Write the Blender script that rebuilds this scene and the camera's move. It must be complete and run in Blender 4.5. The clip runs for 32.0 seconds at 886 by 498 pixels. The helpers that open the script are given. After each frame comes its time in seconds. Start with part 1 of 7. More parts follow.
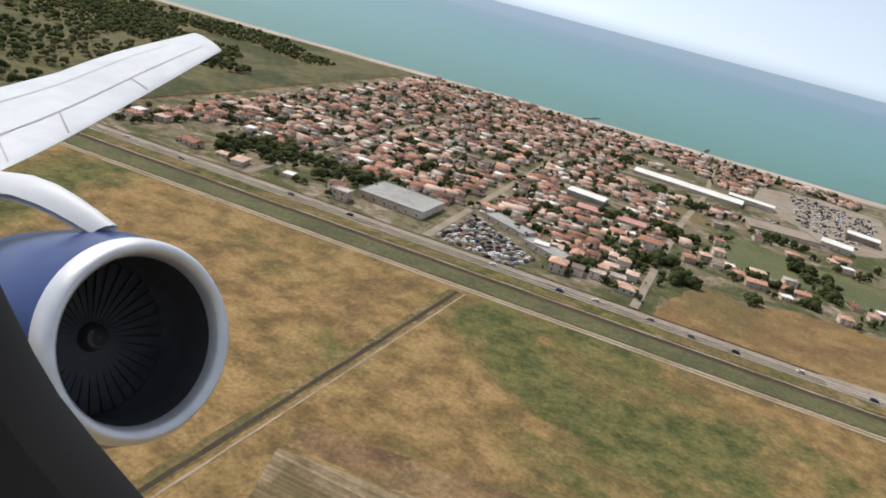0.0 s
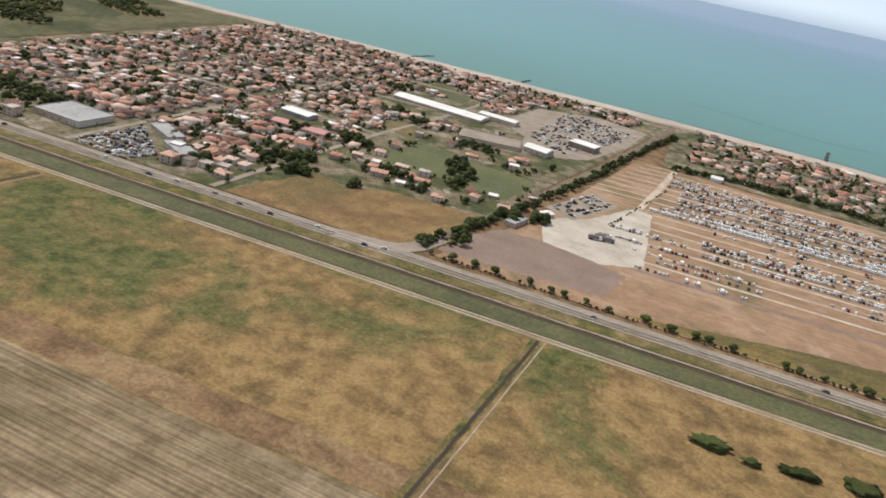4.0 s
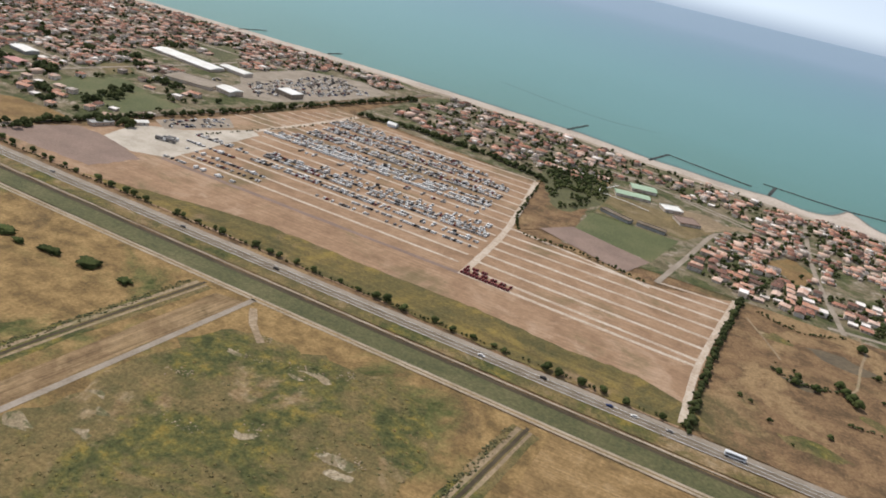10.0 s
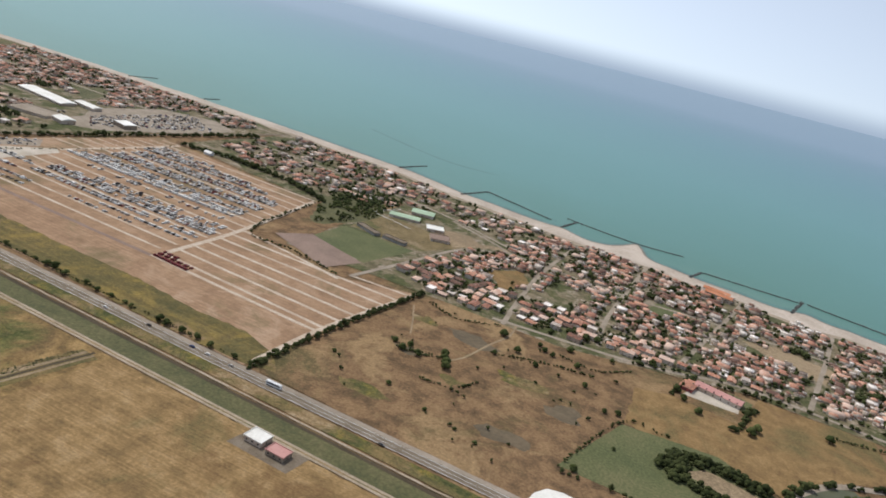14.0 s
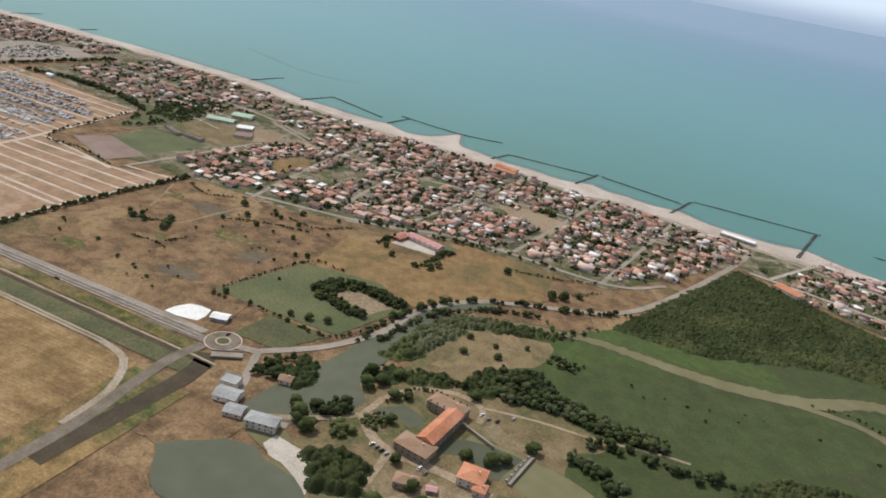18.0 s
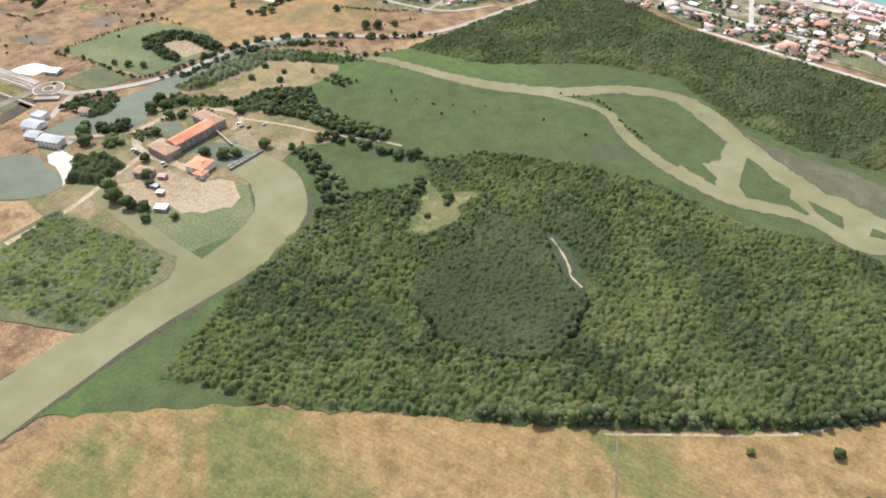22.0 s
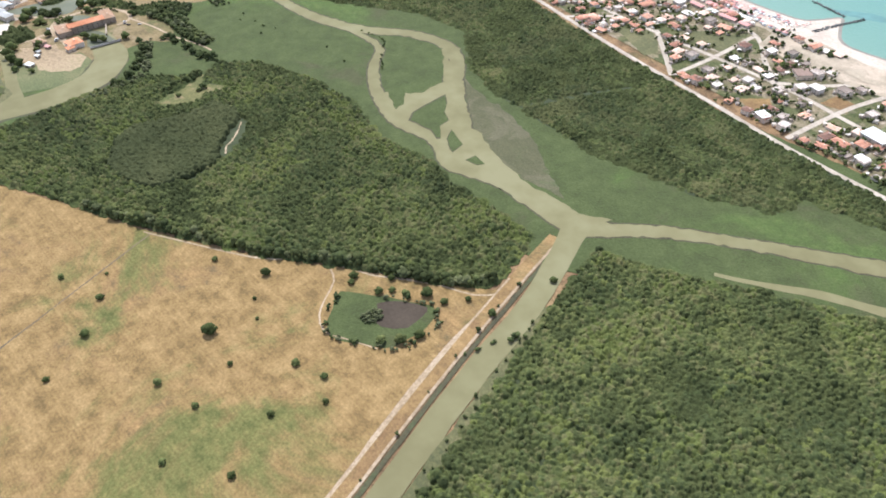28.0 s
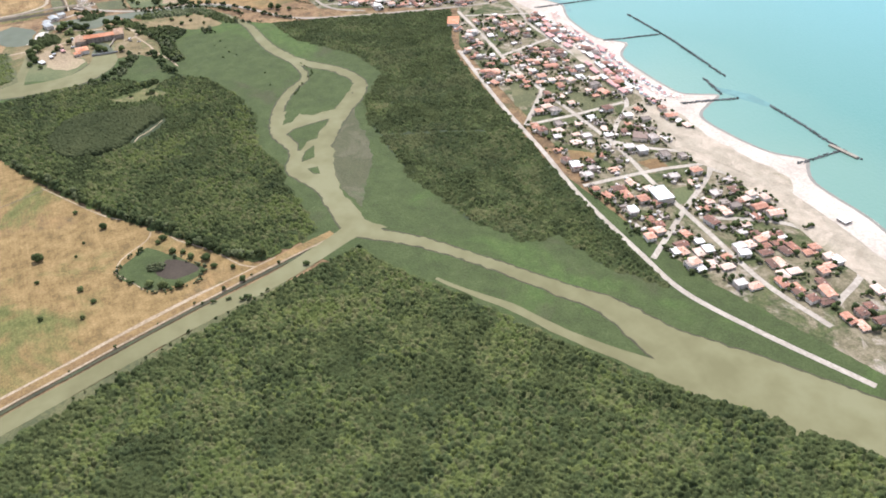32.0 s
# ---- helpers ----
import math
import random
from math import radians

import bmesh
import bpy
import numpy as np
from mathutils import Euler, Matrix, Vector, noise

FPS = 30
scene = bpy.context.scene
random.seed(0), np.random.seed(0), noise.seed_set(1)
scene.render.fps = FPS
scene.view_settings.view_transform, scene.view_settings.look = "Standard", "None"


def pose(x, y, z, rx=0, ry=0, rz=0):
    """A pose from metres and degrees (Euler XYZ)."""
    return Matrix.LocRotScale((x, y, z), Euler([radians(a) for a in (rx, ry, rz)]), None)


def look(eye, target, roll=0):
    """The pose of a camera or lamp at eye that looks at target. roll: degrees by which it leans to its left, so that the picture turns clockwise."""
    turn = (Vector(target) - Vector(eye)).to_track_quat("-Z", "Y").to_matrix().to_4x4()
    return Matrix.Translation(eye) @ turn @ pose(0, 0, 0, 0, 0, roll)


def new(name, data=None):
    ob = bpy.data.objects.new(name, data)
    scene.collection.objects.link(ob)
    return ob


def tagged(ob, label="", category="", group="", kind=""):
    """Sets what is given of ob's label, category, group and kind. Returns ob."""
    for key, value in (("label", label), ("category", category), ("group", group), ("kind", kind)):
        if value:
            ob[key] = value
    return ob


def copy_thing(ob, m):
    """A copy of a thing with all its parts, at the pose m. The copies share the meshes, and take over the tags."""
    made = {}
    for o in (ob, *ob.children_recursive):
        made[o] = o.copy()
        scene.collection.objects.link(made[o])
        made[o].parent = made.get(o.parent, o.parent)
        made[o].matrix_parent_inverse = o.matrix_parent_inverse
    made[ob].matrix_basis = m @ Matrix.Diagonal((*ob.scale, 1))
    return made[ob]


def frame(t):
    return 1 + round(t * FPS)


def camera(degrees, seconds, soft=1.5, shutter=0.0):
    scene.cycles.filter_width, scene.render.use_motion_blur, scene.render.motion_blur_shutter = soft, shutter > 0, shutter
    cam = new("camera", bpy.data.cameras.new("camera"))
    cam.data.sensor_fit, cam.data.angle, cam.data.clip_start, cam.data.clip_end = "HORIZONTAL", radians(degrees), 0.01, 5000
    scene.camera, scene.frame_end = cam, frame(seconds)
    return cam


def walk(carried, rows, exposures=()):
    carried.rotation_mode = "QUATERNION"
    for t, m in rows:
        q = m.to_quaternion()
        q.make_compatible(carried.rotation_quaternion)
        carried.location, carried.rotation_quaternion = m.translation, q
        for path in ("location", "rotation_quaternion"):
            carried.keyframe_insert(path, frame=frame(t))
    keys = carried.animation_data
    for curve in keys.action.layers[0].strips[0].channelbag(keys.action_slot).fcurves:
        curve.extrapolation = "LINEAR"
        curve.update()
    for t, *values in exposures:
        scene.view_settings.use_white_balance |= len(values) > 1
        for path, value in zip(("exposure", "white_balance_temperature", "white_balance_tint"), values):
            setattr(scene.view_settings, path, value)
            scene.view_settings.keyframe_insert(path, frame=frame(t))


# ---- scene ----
cam = camera(61.2, 32.0, soft=1.8)
PATH = [
    (0, (8.179, 3.756, 141.987), (7.719, 5.585, 141.321), 14.50),
    (0.5, (42.948, 1.362, 149.290), (42.504, 3.179, 148.583), 14.17),
    (1, (78.535, -1.146, 156.232), (78.080, 0.662, 155.508), 13.49),
    (1.5, (114.810, -3.626, 162.718), (114.347, -1.822, 161.989), 13.50),
    (2, (151.656, -5.960, 168.704), (151.178, -4.157, 167.983), 13.66),
    (2.5, (188.969, -8.057, 174.185), (188.479, -6.257, 173.464), 13.37),
    (3, (226.658, -9.846, 179.185), (226.160, -8.050, 178.459), 13.65),
    (3.5, (264.643, -11.277, 183.748), (264.150, -9.489, 182.999), 12.65),
    (5.5, (418.290, -13.025, 198.936), (417.816, -11.262, 198.118), 10.97),
    (6, (456.894, -12.486, 202.319), (456.417, -10.744, 201.461), 10.38),
    (6.5, (495.507, -11.602, 205.669), (495.040, -9.886, 204.756), 10.71),
    (7, (534.109, -10.409, 209.041), (533.643, -8.714, 208.088), 11.10),
    (7.5, (572.684, -8.946, 212.481), (572.199, -7.278, 211.491), 10.25),
    (8, (611.219, -7.257, 216.025), (610.721, -5.593, 215.034), 10.82),
    (8.5, (649.709, -5.387, 219.700), (649.178, -3.717, 218.734), 11.02),
    (9, (688.150, -3.380, 223.521), (687.574, -1.689, 222.622), 11.82),
    (9.5, (726.544, -1.280, 227.497), (725.929, 0.433, 226.668), 12.48),
    (10, (764.893, 0.871, 231.626), (764.253, 2.606, 230.864), 13.14),
    (10.5, (803.203, 3.037, 235.898), (802.542, 4.776, 235.163), 13.04),
    (11, (841.482, 5.185, 240.296), (840.807, 6.930, 239.590), 13.08),
    (11.5, (879.739, 7.287, 244.800), (879.051, 9.034, 244.114), 13.14),
    (12, (917.984, 9.322, 249.383), (917.274, 11.080, 248.748), 13.35),
    (12.5, (956.227, 11.275, 254.015), (955.509, 13.035, 253.392), 13.55),
    (13, (994.478, 13.140, 258.666), (993.752, 14.898, 258.050), 13.60),
    (13.5, (1032.750, 14.915, 263.304), (1032.027, 16.675, 262.687), 13.69),
    (14, (1071.050, 16.609, 267.899), (1070.324, 18.374, 267.299), 13.83),
    (14.5, (1109.389, 18.238, 272.422), (1108.661, 20.008, 271.842), 13.97),
    (16.5, (1263.274, 24.651, 289.336), (1262.576, 26.421, 288.722), 12.43),
    (17, (1301.899, 26.429, 293.196), (1301.206, 28.180, 292.521), 12.01),
    (17.5, (1340.587, 28.379, 296.897), (1339.888, 30.110, 296.180), 10.94),
    (18, (1379.334, 30.559, 300.444), (1378.631, 32.265, 299.673), 10.06),
    (18.5, (1418.137, 33.032, 303.847), (1417.440, 34.709, 303.008), 8.95),
    (19, (1456.986, 35.865, 307.120), (1456.283, 37.512, 306.229), 7.40),
    (19.5, (1495.870, 39.125, 310.285), (1495.164, 40.731, 309.324), 5.73),
    (20, (1534.778, 42.881, 313.364), (1534.071, 44.433, 312.319), 4.22),
    (20.5, (1573.692, 47.202, 316.385), (1572.980, 48.687, 315.251), 2.84),
    (21, (1612.594, 52.155, 319.378), (1611.869, 53.567, 318.161), 0.90),
    (21.5, (1651.462, 57.806, 322.372), (1650.701, 59.166, 321.119), -0.31),
    (22, (1690.273, 64.217, 325.399), (1689.484, 65.534, 324.118), -0.12),
    (22.5, (1729.000, 71.446, 328.487), (1728.174, 72.733, 327.197), -0.50),
    (23, (1767.614, 79.548, 331.663), (1766.750, 80.810, 330.374), -0.13),
    (23.5, (1806.082, 88.571, 334.949), (1805.187, 89.800, 333.650), 0.25),
    (24, (1844.372, 98.554, 338.362), (1843.454, 99.749, 337.047), 0.63),
    (24.5, (1882.448, 109.534, 341.912), (1881.501, 110.692, 340.584), 0.31),
    (25, (1920.270, 121.536, 345.602), (1919.286, 122.673, 344.284), 0.10),
    (25.5, (1957.801, 134.580, 349.425), (1956.785, 135.685, 348.104), 0.03),
    (27.5, (2104.163, 197.278, 365.563), (2103.015, 198.240, 364.237), -1.70),
    (28, (2139.594, 215.547, 369.594), (2138.417, 216.471, 368.268), -2.51),
    (28.5, (2174.474, 234.818, 373.503), (2173.274, 235.708, 372.174), -2.65),
    (29, (2208.756, 255.066, 377.212), (2207.525, 255.923, 375.889), -3.14),
    (29.5, (2242.399, 276.267, 380.639), (2241.132, 277.091, 379.330), -3.15),
    (30, (2275.359, 298.395, 383.698), (2274.039, 299.202, 382.431), -3.07),
    (30.5, (2307.595, 321.430, 386.304), (2306.234, 322.206, 385.060), -2.19),
    (31, (2339.068, 345.359, 388.374), (2337.661, 346.108, 387.167), -2.97),
    (31.5, (2369.743, 370.182, 389.836), (2368.313, 370.901, 388.637), -2.47),
    (32, (2399.584, 395.912, 390.635), (2398.136, 396.602, 389.440), -1.90),
]
EXPOSURES = [(0, 0.23, 6450, 10), (8, 0.18, 6400, 11), (13, 0.07, 6300, 10), (16.5, -0.02, 6200, 10), (18.5, 0.22, 6150, 10), (20, 0.74, 6050, 10), (21.5, 1.18, 5900, 10), (24, 1.2, 5800, 10), (32, 1.13, 5800, 11)]
# The plan is drawn in metres of the plain; SCALE shrinks the whole of it, place and path alike.
SCALE = 0.49
walk(cam, [(t, look(Vector(eye) * SCALE, Vector(target) * SCALE, roll)) for t, eye, target, roll in PATH], EXPOSURES)

# ---- world, sun, exposure ----
SUN_AZ, SUN_EL = radians(296), radians(57)
world = bpy.data.worlds.new("sky")
scene.world = world
world.use_nodes = True
wn, wl = world.node_tree.nodes, world.node_tree.links
wn.clear()
sky = wn.new("ShaderNodeTexSky")
sky.sky_type, sky.sun_disc = "NISHITA", False
sky.sun_elevation, sky.sun_rotation = SUN_EL, SUN_AZ
sky.air_density, sky.dust_density, sky.ozone_density = 1.0, 1.0, 1.0
coord, parts_xyz, lift = wn.new("ShaderNodeTexCoord"), wn.new("ShaderNodeSeparateXYZ"), wn.new("ShaderNodeVectorMath")
lift.inputs[1].default_value = (0, 0, 0.15)
wl.new(coord.outputs["Generated"], lift.inputs[0])
wl.new(lift.outputs[0], sky.inputs["Vector"])
wl.new(coord.outputs["Generated"], parts_xyz.inputs[0])
mix, bg = wn.new("ShaderNodeMixRGB"), wn.new("ShaderNodeBackground")
remap = wn.new("ShaderNodeMapRange")
remap.interpolation_type = "SMOOTHSTEP"
remap.inputs["From Min"].default_value, remap.inputs["From Max"].default_value = -0.028, 0.006
wl.new(parts_xyz.outputs["Z"], remap.inputs["Value"])
wl.new(remap.outputs[0], mix.inputs[0])
mix.inputs[1].default_value = (2.5, 3.05, 3.8, 1)
haze = wn.new("ShaderNodeHueSaturation")
haze.inputs["Saturation"].default_value = 0.52
wl.new(sky.outputs[0], haze.inputs["Color"])
wl.new(haze.outputs[0], mix.inputs[2])
wl.new(mix.outputs[0], bg.inputs[0])
bg.inputs[1].default_value = 0.15
wl.new(bg.outputs[0], wn.new("ShaderNodeOutputWorld").inputs[0])
sun = new("sun", bpy.data.lights.new("sun", "SUN"))
sun.data.energy, sun.data.angle, sun.data.color = 2.7, radians(0.6), (1.0, 0.95, 0.87)
sun_way = Vector((math.sin(SUN_AZ) * math.cos(SUN_EL), math.cos(SUN_AZ) * math.cos(SUN_EL), math.sin(SUN_EL)))
sun.matrix_world = look(sun_way * 900, (0, 0, 0))


# ---- materials ----
def speckled(n, l, geo, colour, amount, scale=0.5):
    """Tufts and crumbs: a fine, ragged noise that lightens and darkens a colour."""
    tex, hsv, mr = n.new("ShaderNodeTexNoise"), n.new("ShaderNodeHueSaturation"), n.new("ShaderNodeMapRange")
    tex.inputs["Scale"].default_value, tex.inputs["Detail"].default_value, tex.inputs["Roughness"].default_value = scale / SCALE, 6, 0.78
    l.new(geo.outputs["Position"], tex.inputs["Vector"])
    mr.inputs["From Min"].default_value, mr.inputs["From Max"].default_value = 0.3, 0.7
    mr.inputs["To Min"].default_value, mr.inputs["To Max"].default_value = 1 - amount, 1 + amount
    l.new(tex.outputs["Fac"], mr.inputs["Value"])
    l.new(mr.outputs[0], hsv.inputs["Value"])
    l.new(colour, hsv.inputs["Color"])
    return hsv.outputs[0]


def meadow(name, dry, green, bare, zone=0.006, green_at=0.54, bare_at=0.58, grain=0.35, rows=None, bump=0.4, seed=0.0):
    """Rough grassland: dry grass on a ramp, broken by drifts of green growth and of bare or scorched soil, with tufts. rows: (degrees, width, strength) of mowing or plough lines."""
    m = bpy.data.materials.new(name)
    m.use_nodes = True
    n, l = m.node_tree.nodes, m.node_tree.links
    b = n["Principled BSDF"]
    b.inputs["Roughness"].default_value, b.inputs["Specular IOR Level"].default_value = 0.95, 0.1
    geo, shift = n.new("ShaderNodeNewGeometry"), n.new("ShaderNodeVectorMath")
    shift.inputs[1].default_value = (seed * 37, seed * 11, seed * 5)
    l.new(geo.outputs["Position"], shift.inputs[0])

    def cloud(scale, detail, rough, off, bend=0.0):
        tex, place = n.new("ShaderNodeTexNoise"), n.new("ShaderNodeVectorMath")
        place.inputs[1].default_value = (off, off * 0.7, off * 0.3)
        l.new(shift.outputs[0], place.inputs[0])
        l.new(place.outputs[0], tex.inputs["Vector"])
        tex.inputs["Scale"].default_value, tex.inputs["Detail"].default_value, tex.inputs["Roughness"].default_value, tex.inputs["Distortion"].default_value = scale / SCALE, detail, rough, bend
        return tex.outputs["Fac"]

    def ramp(value, cols, lo=0.36, hi=0.64):
        r = n.new("ShaderNodeValToRGB")
        while len(r.color_ramp.elements) < len(cols):
            r.color_ramp.elements.new(0.5)
        for i, c in enumerate(cols):
            e = r.color_ramp.elements[i]
            e.position, e.color = lo + (hi - lo) * i / max(1, len(cols) - 1), (*c, 1)
        l.new(value, r.inputs[0])
        return r.outputs[0]

    def over(base, top, mask, lo, hi):
        mr, mx = n.new("ShaderNodeMapRange"), n.new("ShaderNodeMixRGB")
        mr.interpolation_type = "SMOOTHSTEP"
        mr.inputs["From Min"].default_value, mr.inputs["From Max"].default_value = lo, hi
        l.new(mask, mr.inputs["Value"])
        l.new(mr.outputs[0], mx.inputs[0])
        l.new(base, mx.inputs[1])
        l.new(top, mx.inputs[2])
        return mx.outputs[0]

    ground_tex = cloud(0.07, 7, 0.68, 3.0)
    colour = ramp(ground_tex, dry)
    colour = over(colour, ramp(cloud(0.09, 6, 0.7, 21.0), bare), cloud(zone * 1.7, 8, 0.66, 47.0, 0.6), bare_at - 0.03, bare_at + 0.07)
    colour = over(colour, ramp(cloud(0.11, 6, 0.7, 9.0), green), cloud(zone, 9, 0.68, 83.0, 0.5), green_at - 0.03, green_at + 0.09)
    if rows:
        turn, tex, hsv, mr = n.new("ShaderNodeMapping"), n.new("ShaderNodeTexNoise"), n.new("ShaderNodeHueSaturation"), n.new("ShaderNodeMapRange")
        turn.vector_type = "TEXTURE"
        turn.inputs["Rotation"].default_value = (0, 0, radians(rows[0]))
        turn.inputs["Scale"].default_value = (60 * rows[1] * SCALE, rows[1] * SCALE, rows[1] * SCALE)
        l.new(geo.outputs["Position"], turn.inputs["Vector"])
        l.new(turn.outputs[0], tex.inputs["Vector"])
        tex.inputs["Scale"].default_value, tex.inputs["Detail"].default_value = 1.0, 2
        mr.inputs["From Min"].default_value, mr.inputs["From Max"].default_value = 0.35, 0.65
        mr.inputs["To Min"].default_value, mr.inputs["To Max"].default_value = 1 - rows[2], 1 + rows[2]
        l.new(tex.outputs["Fac"], mr.inputs["Value"])
        l.new(mr.outputs[0], hsv.inputs["Value"])
        l.new(colour, hsv.inputs["Color"])
        colour = hsv.outputs[0]
    l.new(speckled(n, l, geo, colour, grain), b.inputs["Base Color"])
    if bump:
        bp = n.new("ShaderNodeBump")
        bp.inputs["Distance"].default_value = bump * SCALE
        l.new(cloud(0.4, 5, 0.7, 5.0), bp.inputs["Height"])
        l.new(bp.outputs[0], b.inputs["Normal"])
    return m


def material(name, colours, scale=0.05, fine=1.5, rough=0.9, bump=0.0, bump_scale=1.0, island=0.0, single=0.0, metal=0.0, spec=0.3, stretch=(1, 1, 1), pick=0.0, grain=0.0):
    """Two noises, coarse (scale) and fine, run through a ramp of colours. island, single: how far each loose piece, or each object, differs in value; pick: how far in its place on the ramp."""
    m = bpy.data.materials.new(name)
    m.use_nodes = True
    n, l = m.node_tree.nodes, m.node_tree.links
    b = n["Principled BSDF"]
    b.inputs["Roughness"].default_value, b.inputs["Metallic"].default_value = rough, metal
    b.inputs["Specular IOR Level"].default_value = spec
    geo = n.new("ShaderNodeNewGeometry")
    a, c = n.new("ShaderNodeTexNoise"), n.new("ShaderNodeTexNoise")
    a.inputs["Scale"].default_value, c.inputs["Scale"].default_value = scale / SCALE, fine / SCALE
    a.inputs["Detail"].default_value, c.inputs["Detail"].default_value = 5, 4
    a.inputs["Roughness"].default_value = 0.62
    warp = n.new("ShaderNodeVectorMath")
    warp.operation = "MULTIPLY"
    warp.inputs[1].default_value = stretch
    l.new(geo.outputs["Position"], warp.inputs[0])
    for node in (a, c):
        l.new(warp.outputs[0], node.inputs["Vector"])
    blend = n.new("ShaderNodeMath")
    blend.operation = "MULTIPLY_ADD"
    l.new(c.outputs["Fac"], blend.inputs[0])
    blend.inputs[1].default_value = 0.6
    l.new(a.outputs["Fac"], blend.inputs[2])
    ramp = n.new("ShaderNodeValToRGB")
    k = len(colours)
    lo, hi = 0.62, 0.98
    while len(ramp.color_ramp.elements) < k:
        ramp.color_ramp.elements.new(0.5)
    for i, col in enumerate(colours):
        e = ramp.color_ramp.elements[i]
        e.position = lo + (hi - lo) * (i / max(1, k - 1))
        e.color = (*col, 1)
    level = blend.outputs[0]
    if pick:
        chance = geo.outputs["Random Per Island"] if island else n.new("ShaderNodeObjectInfo").outputs["Random"]
        add = n.new("ShaderNodeMath")
        add.operation = "MULTIPLY_ADD"
        l.new(chance, add.inputs[0])
        add.inputs[1].default_value = pick * 0.36
        l.new(level, add.inputs[2])
        less = n.new("ShaderNodeMath")
        less.operation = "SUBTRACT"
        l.new(add.outputs[0], less.inputs[0])
        less.inputs[1].default_value = pick * 0.18
        level = less.outputs[0]
    l.new(level, ramp.inputs[0])
    out = ramp.outputs[0]
    if grain:
        out = speckled(n, l, geo, out, grain)
    if island or single:
        hsv, mr = n.new("ShaderNodeHueSaturation"), n.new("ShaderNodeMapRange")
        chance = geo.outputs["Random Per Island"] if island else n.new("ShaderNodeObjectInfo").outputs["Random"]
        l.new(chance, mr.inputs["Value"])
        mr.inputs["To Min"].default_value, mr.inputs["To Max"].default_value = 1 - (island or single), 1 + (island or single)
        l.new(mr.outputs[0], hsv.inputs["Value"])
        l.new(out, hsv.inputs["Color"])
        out = hsv.outputs[0]
    l.new(out, b.inputs["Base Color"])
    if bump:
        bn, bp = n.new("ShaderNodeTexNoise"), n.new("ShaderNodeBump")
        bn.inputs["Scale"].default_value, bn.inputs["Detail"].default_value = bump_scale / SCALE, 4
        l.new(geo.outputs["Position"], bn.inputs["Vector"])
        l.new(bn.outputs["Fac"], bp.inputs["Height"])
        bp.inputs["Distance"].default_value, bp.inputs["Strength"].default_value = bump * SCALE, 1.0
        l.new(bp.outputs[0], b.inputs["Normal"])
    return m


M = {}
M["dry_grass"] = meadow("dry_grass", [(0.135, 0.09, 0.04), (0.20, 0.13, 0.055), (0.265, 0.172, 0.073), (0.31, 0.205, 0.088)], [(0.055, 0.062, 0.022), (0.085, 0.09, 0.031), (0.125, 0.118, 0.043), (0.165, 0.14, 0.052)], [(0.10, 0.072, 0.034), (0.165, 0.108, 0.05), (0.21, 0.135, 0.058)], 0.0075, 0.515, 0.57, 0.42)
M["weedy"] = meadow("weedy", [(0.10, 0.088, 0.038), (0.15, 0.115, 0.05), (0.205, 0.145, 0.064)], [(0.05, 0.056, 0.022), (0.078, 0.08, 0.03), (0.125, 0.112, 0.036), (0.21, 0.155, 0.04)], [(0.16, 0.105, 0.05), (0.24, 0.165, 0.085), (0.33, 0.25, 0.15)], 0.016, 0.49, 0.55, 0.5, seed=2.0)
M["green_grass"] = material("green_grass", [(0.068, 0.07, 0.03), (0.095, 0.092, 0.038), (0.13, 0.115, 0.052)], 0.03, 0.3, 0.95, 0.2, 0.6, grain=0.4)
M["lawn"] = material("lawn", [(0.08, 0.092, 0.036), (0.105, 0.112, 0.045), (0.14, 0.13, 0.058)], 0.02, 0.5, 0.95, 0.05, 1, grain=0.25)
M["brown_field"] = meadow("brown_field", [(0.10, 0.066, 0.036), (0.15, 0.094, 0.05), (0.205, 0.127, 0.066), (0.24, 0.152, 0.078)], [(0.07, 0.063, 0.029), (0.105, 0.086, 0.039), (0.145, 0.108, 0.05)], [(0.235, 0.155, 0.077), (0.285, 0.19, 0.097), (0.18, 0.112, 0.056)], 0.008, 0.56, 0.54, 0.42, seed=3.0)
M["tan_field"] = material("tan_field", [(0.20, 0.145, 0.085), (0.255, 0.185, 0.108), (0.305, 0.225, 0.135), (0.22, 0.175, 0.09)], 0.01, 0.25, 0.95, 0.15, 0.5, grain=0.3)
M["straw_field"] = meadow("straw_field", [(0.140, 0.093, 0.039), (0.191, 0.125, 0.051), (0.233, 0.153, 0.065), (0.265, 0.177, 0.077)], [(0.082, 0.085, 0.028), (0.115, 0.112, 0.038), (0.155, 0.135, 0.048)], [(0.13, 0.092, 0.045), (0.20, 0.128, 0.056), (0.25, 0.158, 0.068)], 0.0075, 0.51, 0.55, 0.36, (2, 1.6, 0.07), seed=4.0)
M["yellow_field"] = meadow("yellow_field", [(0.125, 0.095, 0.042), (0.18, 0.132, 0.048), (0.235, 0.168, 0.05)], [(0.085, 0.076, 0.034), (0.115, 0.095, 0.038), (0.15, 0.115, 0.044)], [(0.21, 0.142, 0.078), (0.26, 0.175, 0.098)], 0.010, 0.50, 0.55, 0.4, (0, 5.0, 0.12), seed=7.0)
M["bare_earth"] = meadow("bare_earth", [(0.24, 0.15, 0.09), (0.295, 0.187, 0.112), (0.345, 0.225, 0.138)], [(0.175, 0.13, 0.07), (0.23, 0.162, 0.09)], [(0.33, 0.215, 0.132), (0.38, 0.26, 0.17)], 0.012, 0.55, 0.54, 0.16, (1, 2.2, 0.10), 0.08, 9.0)
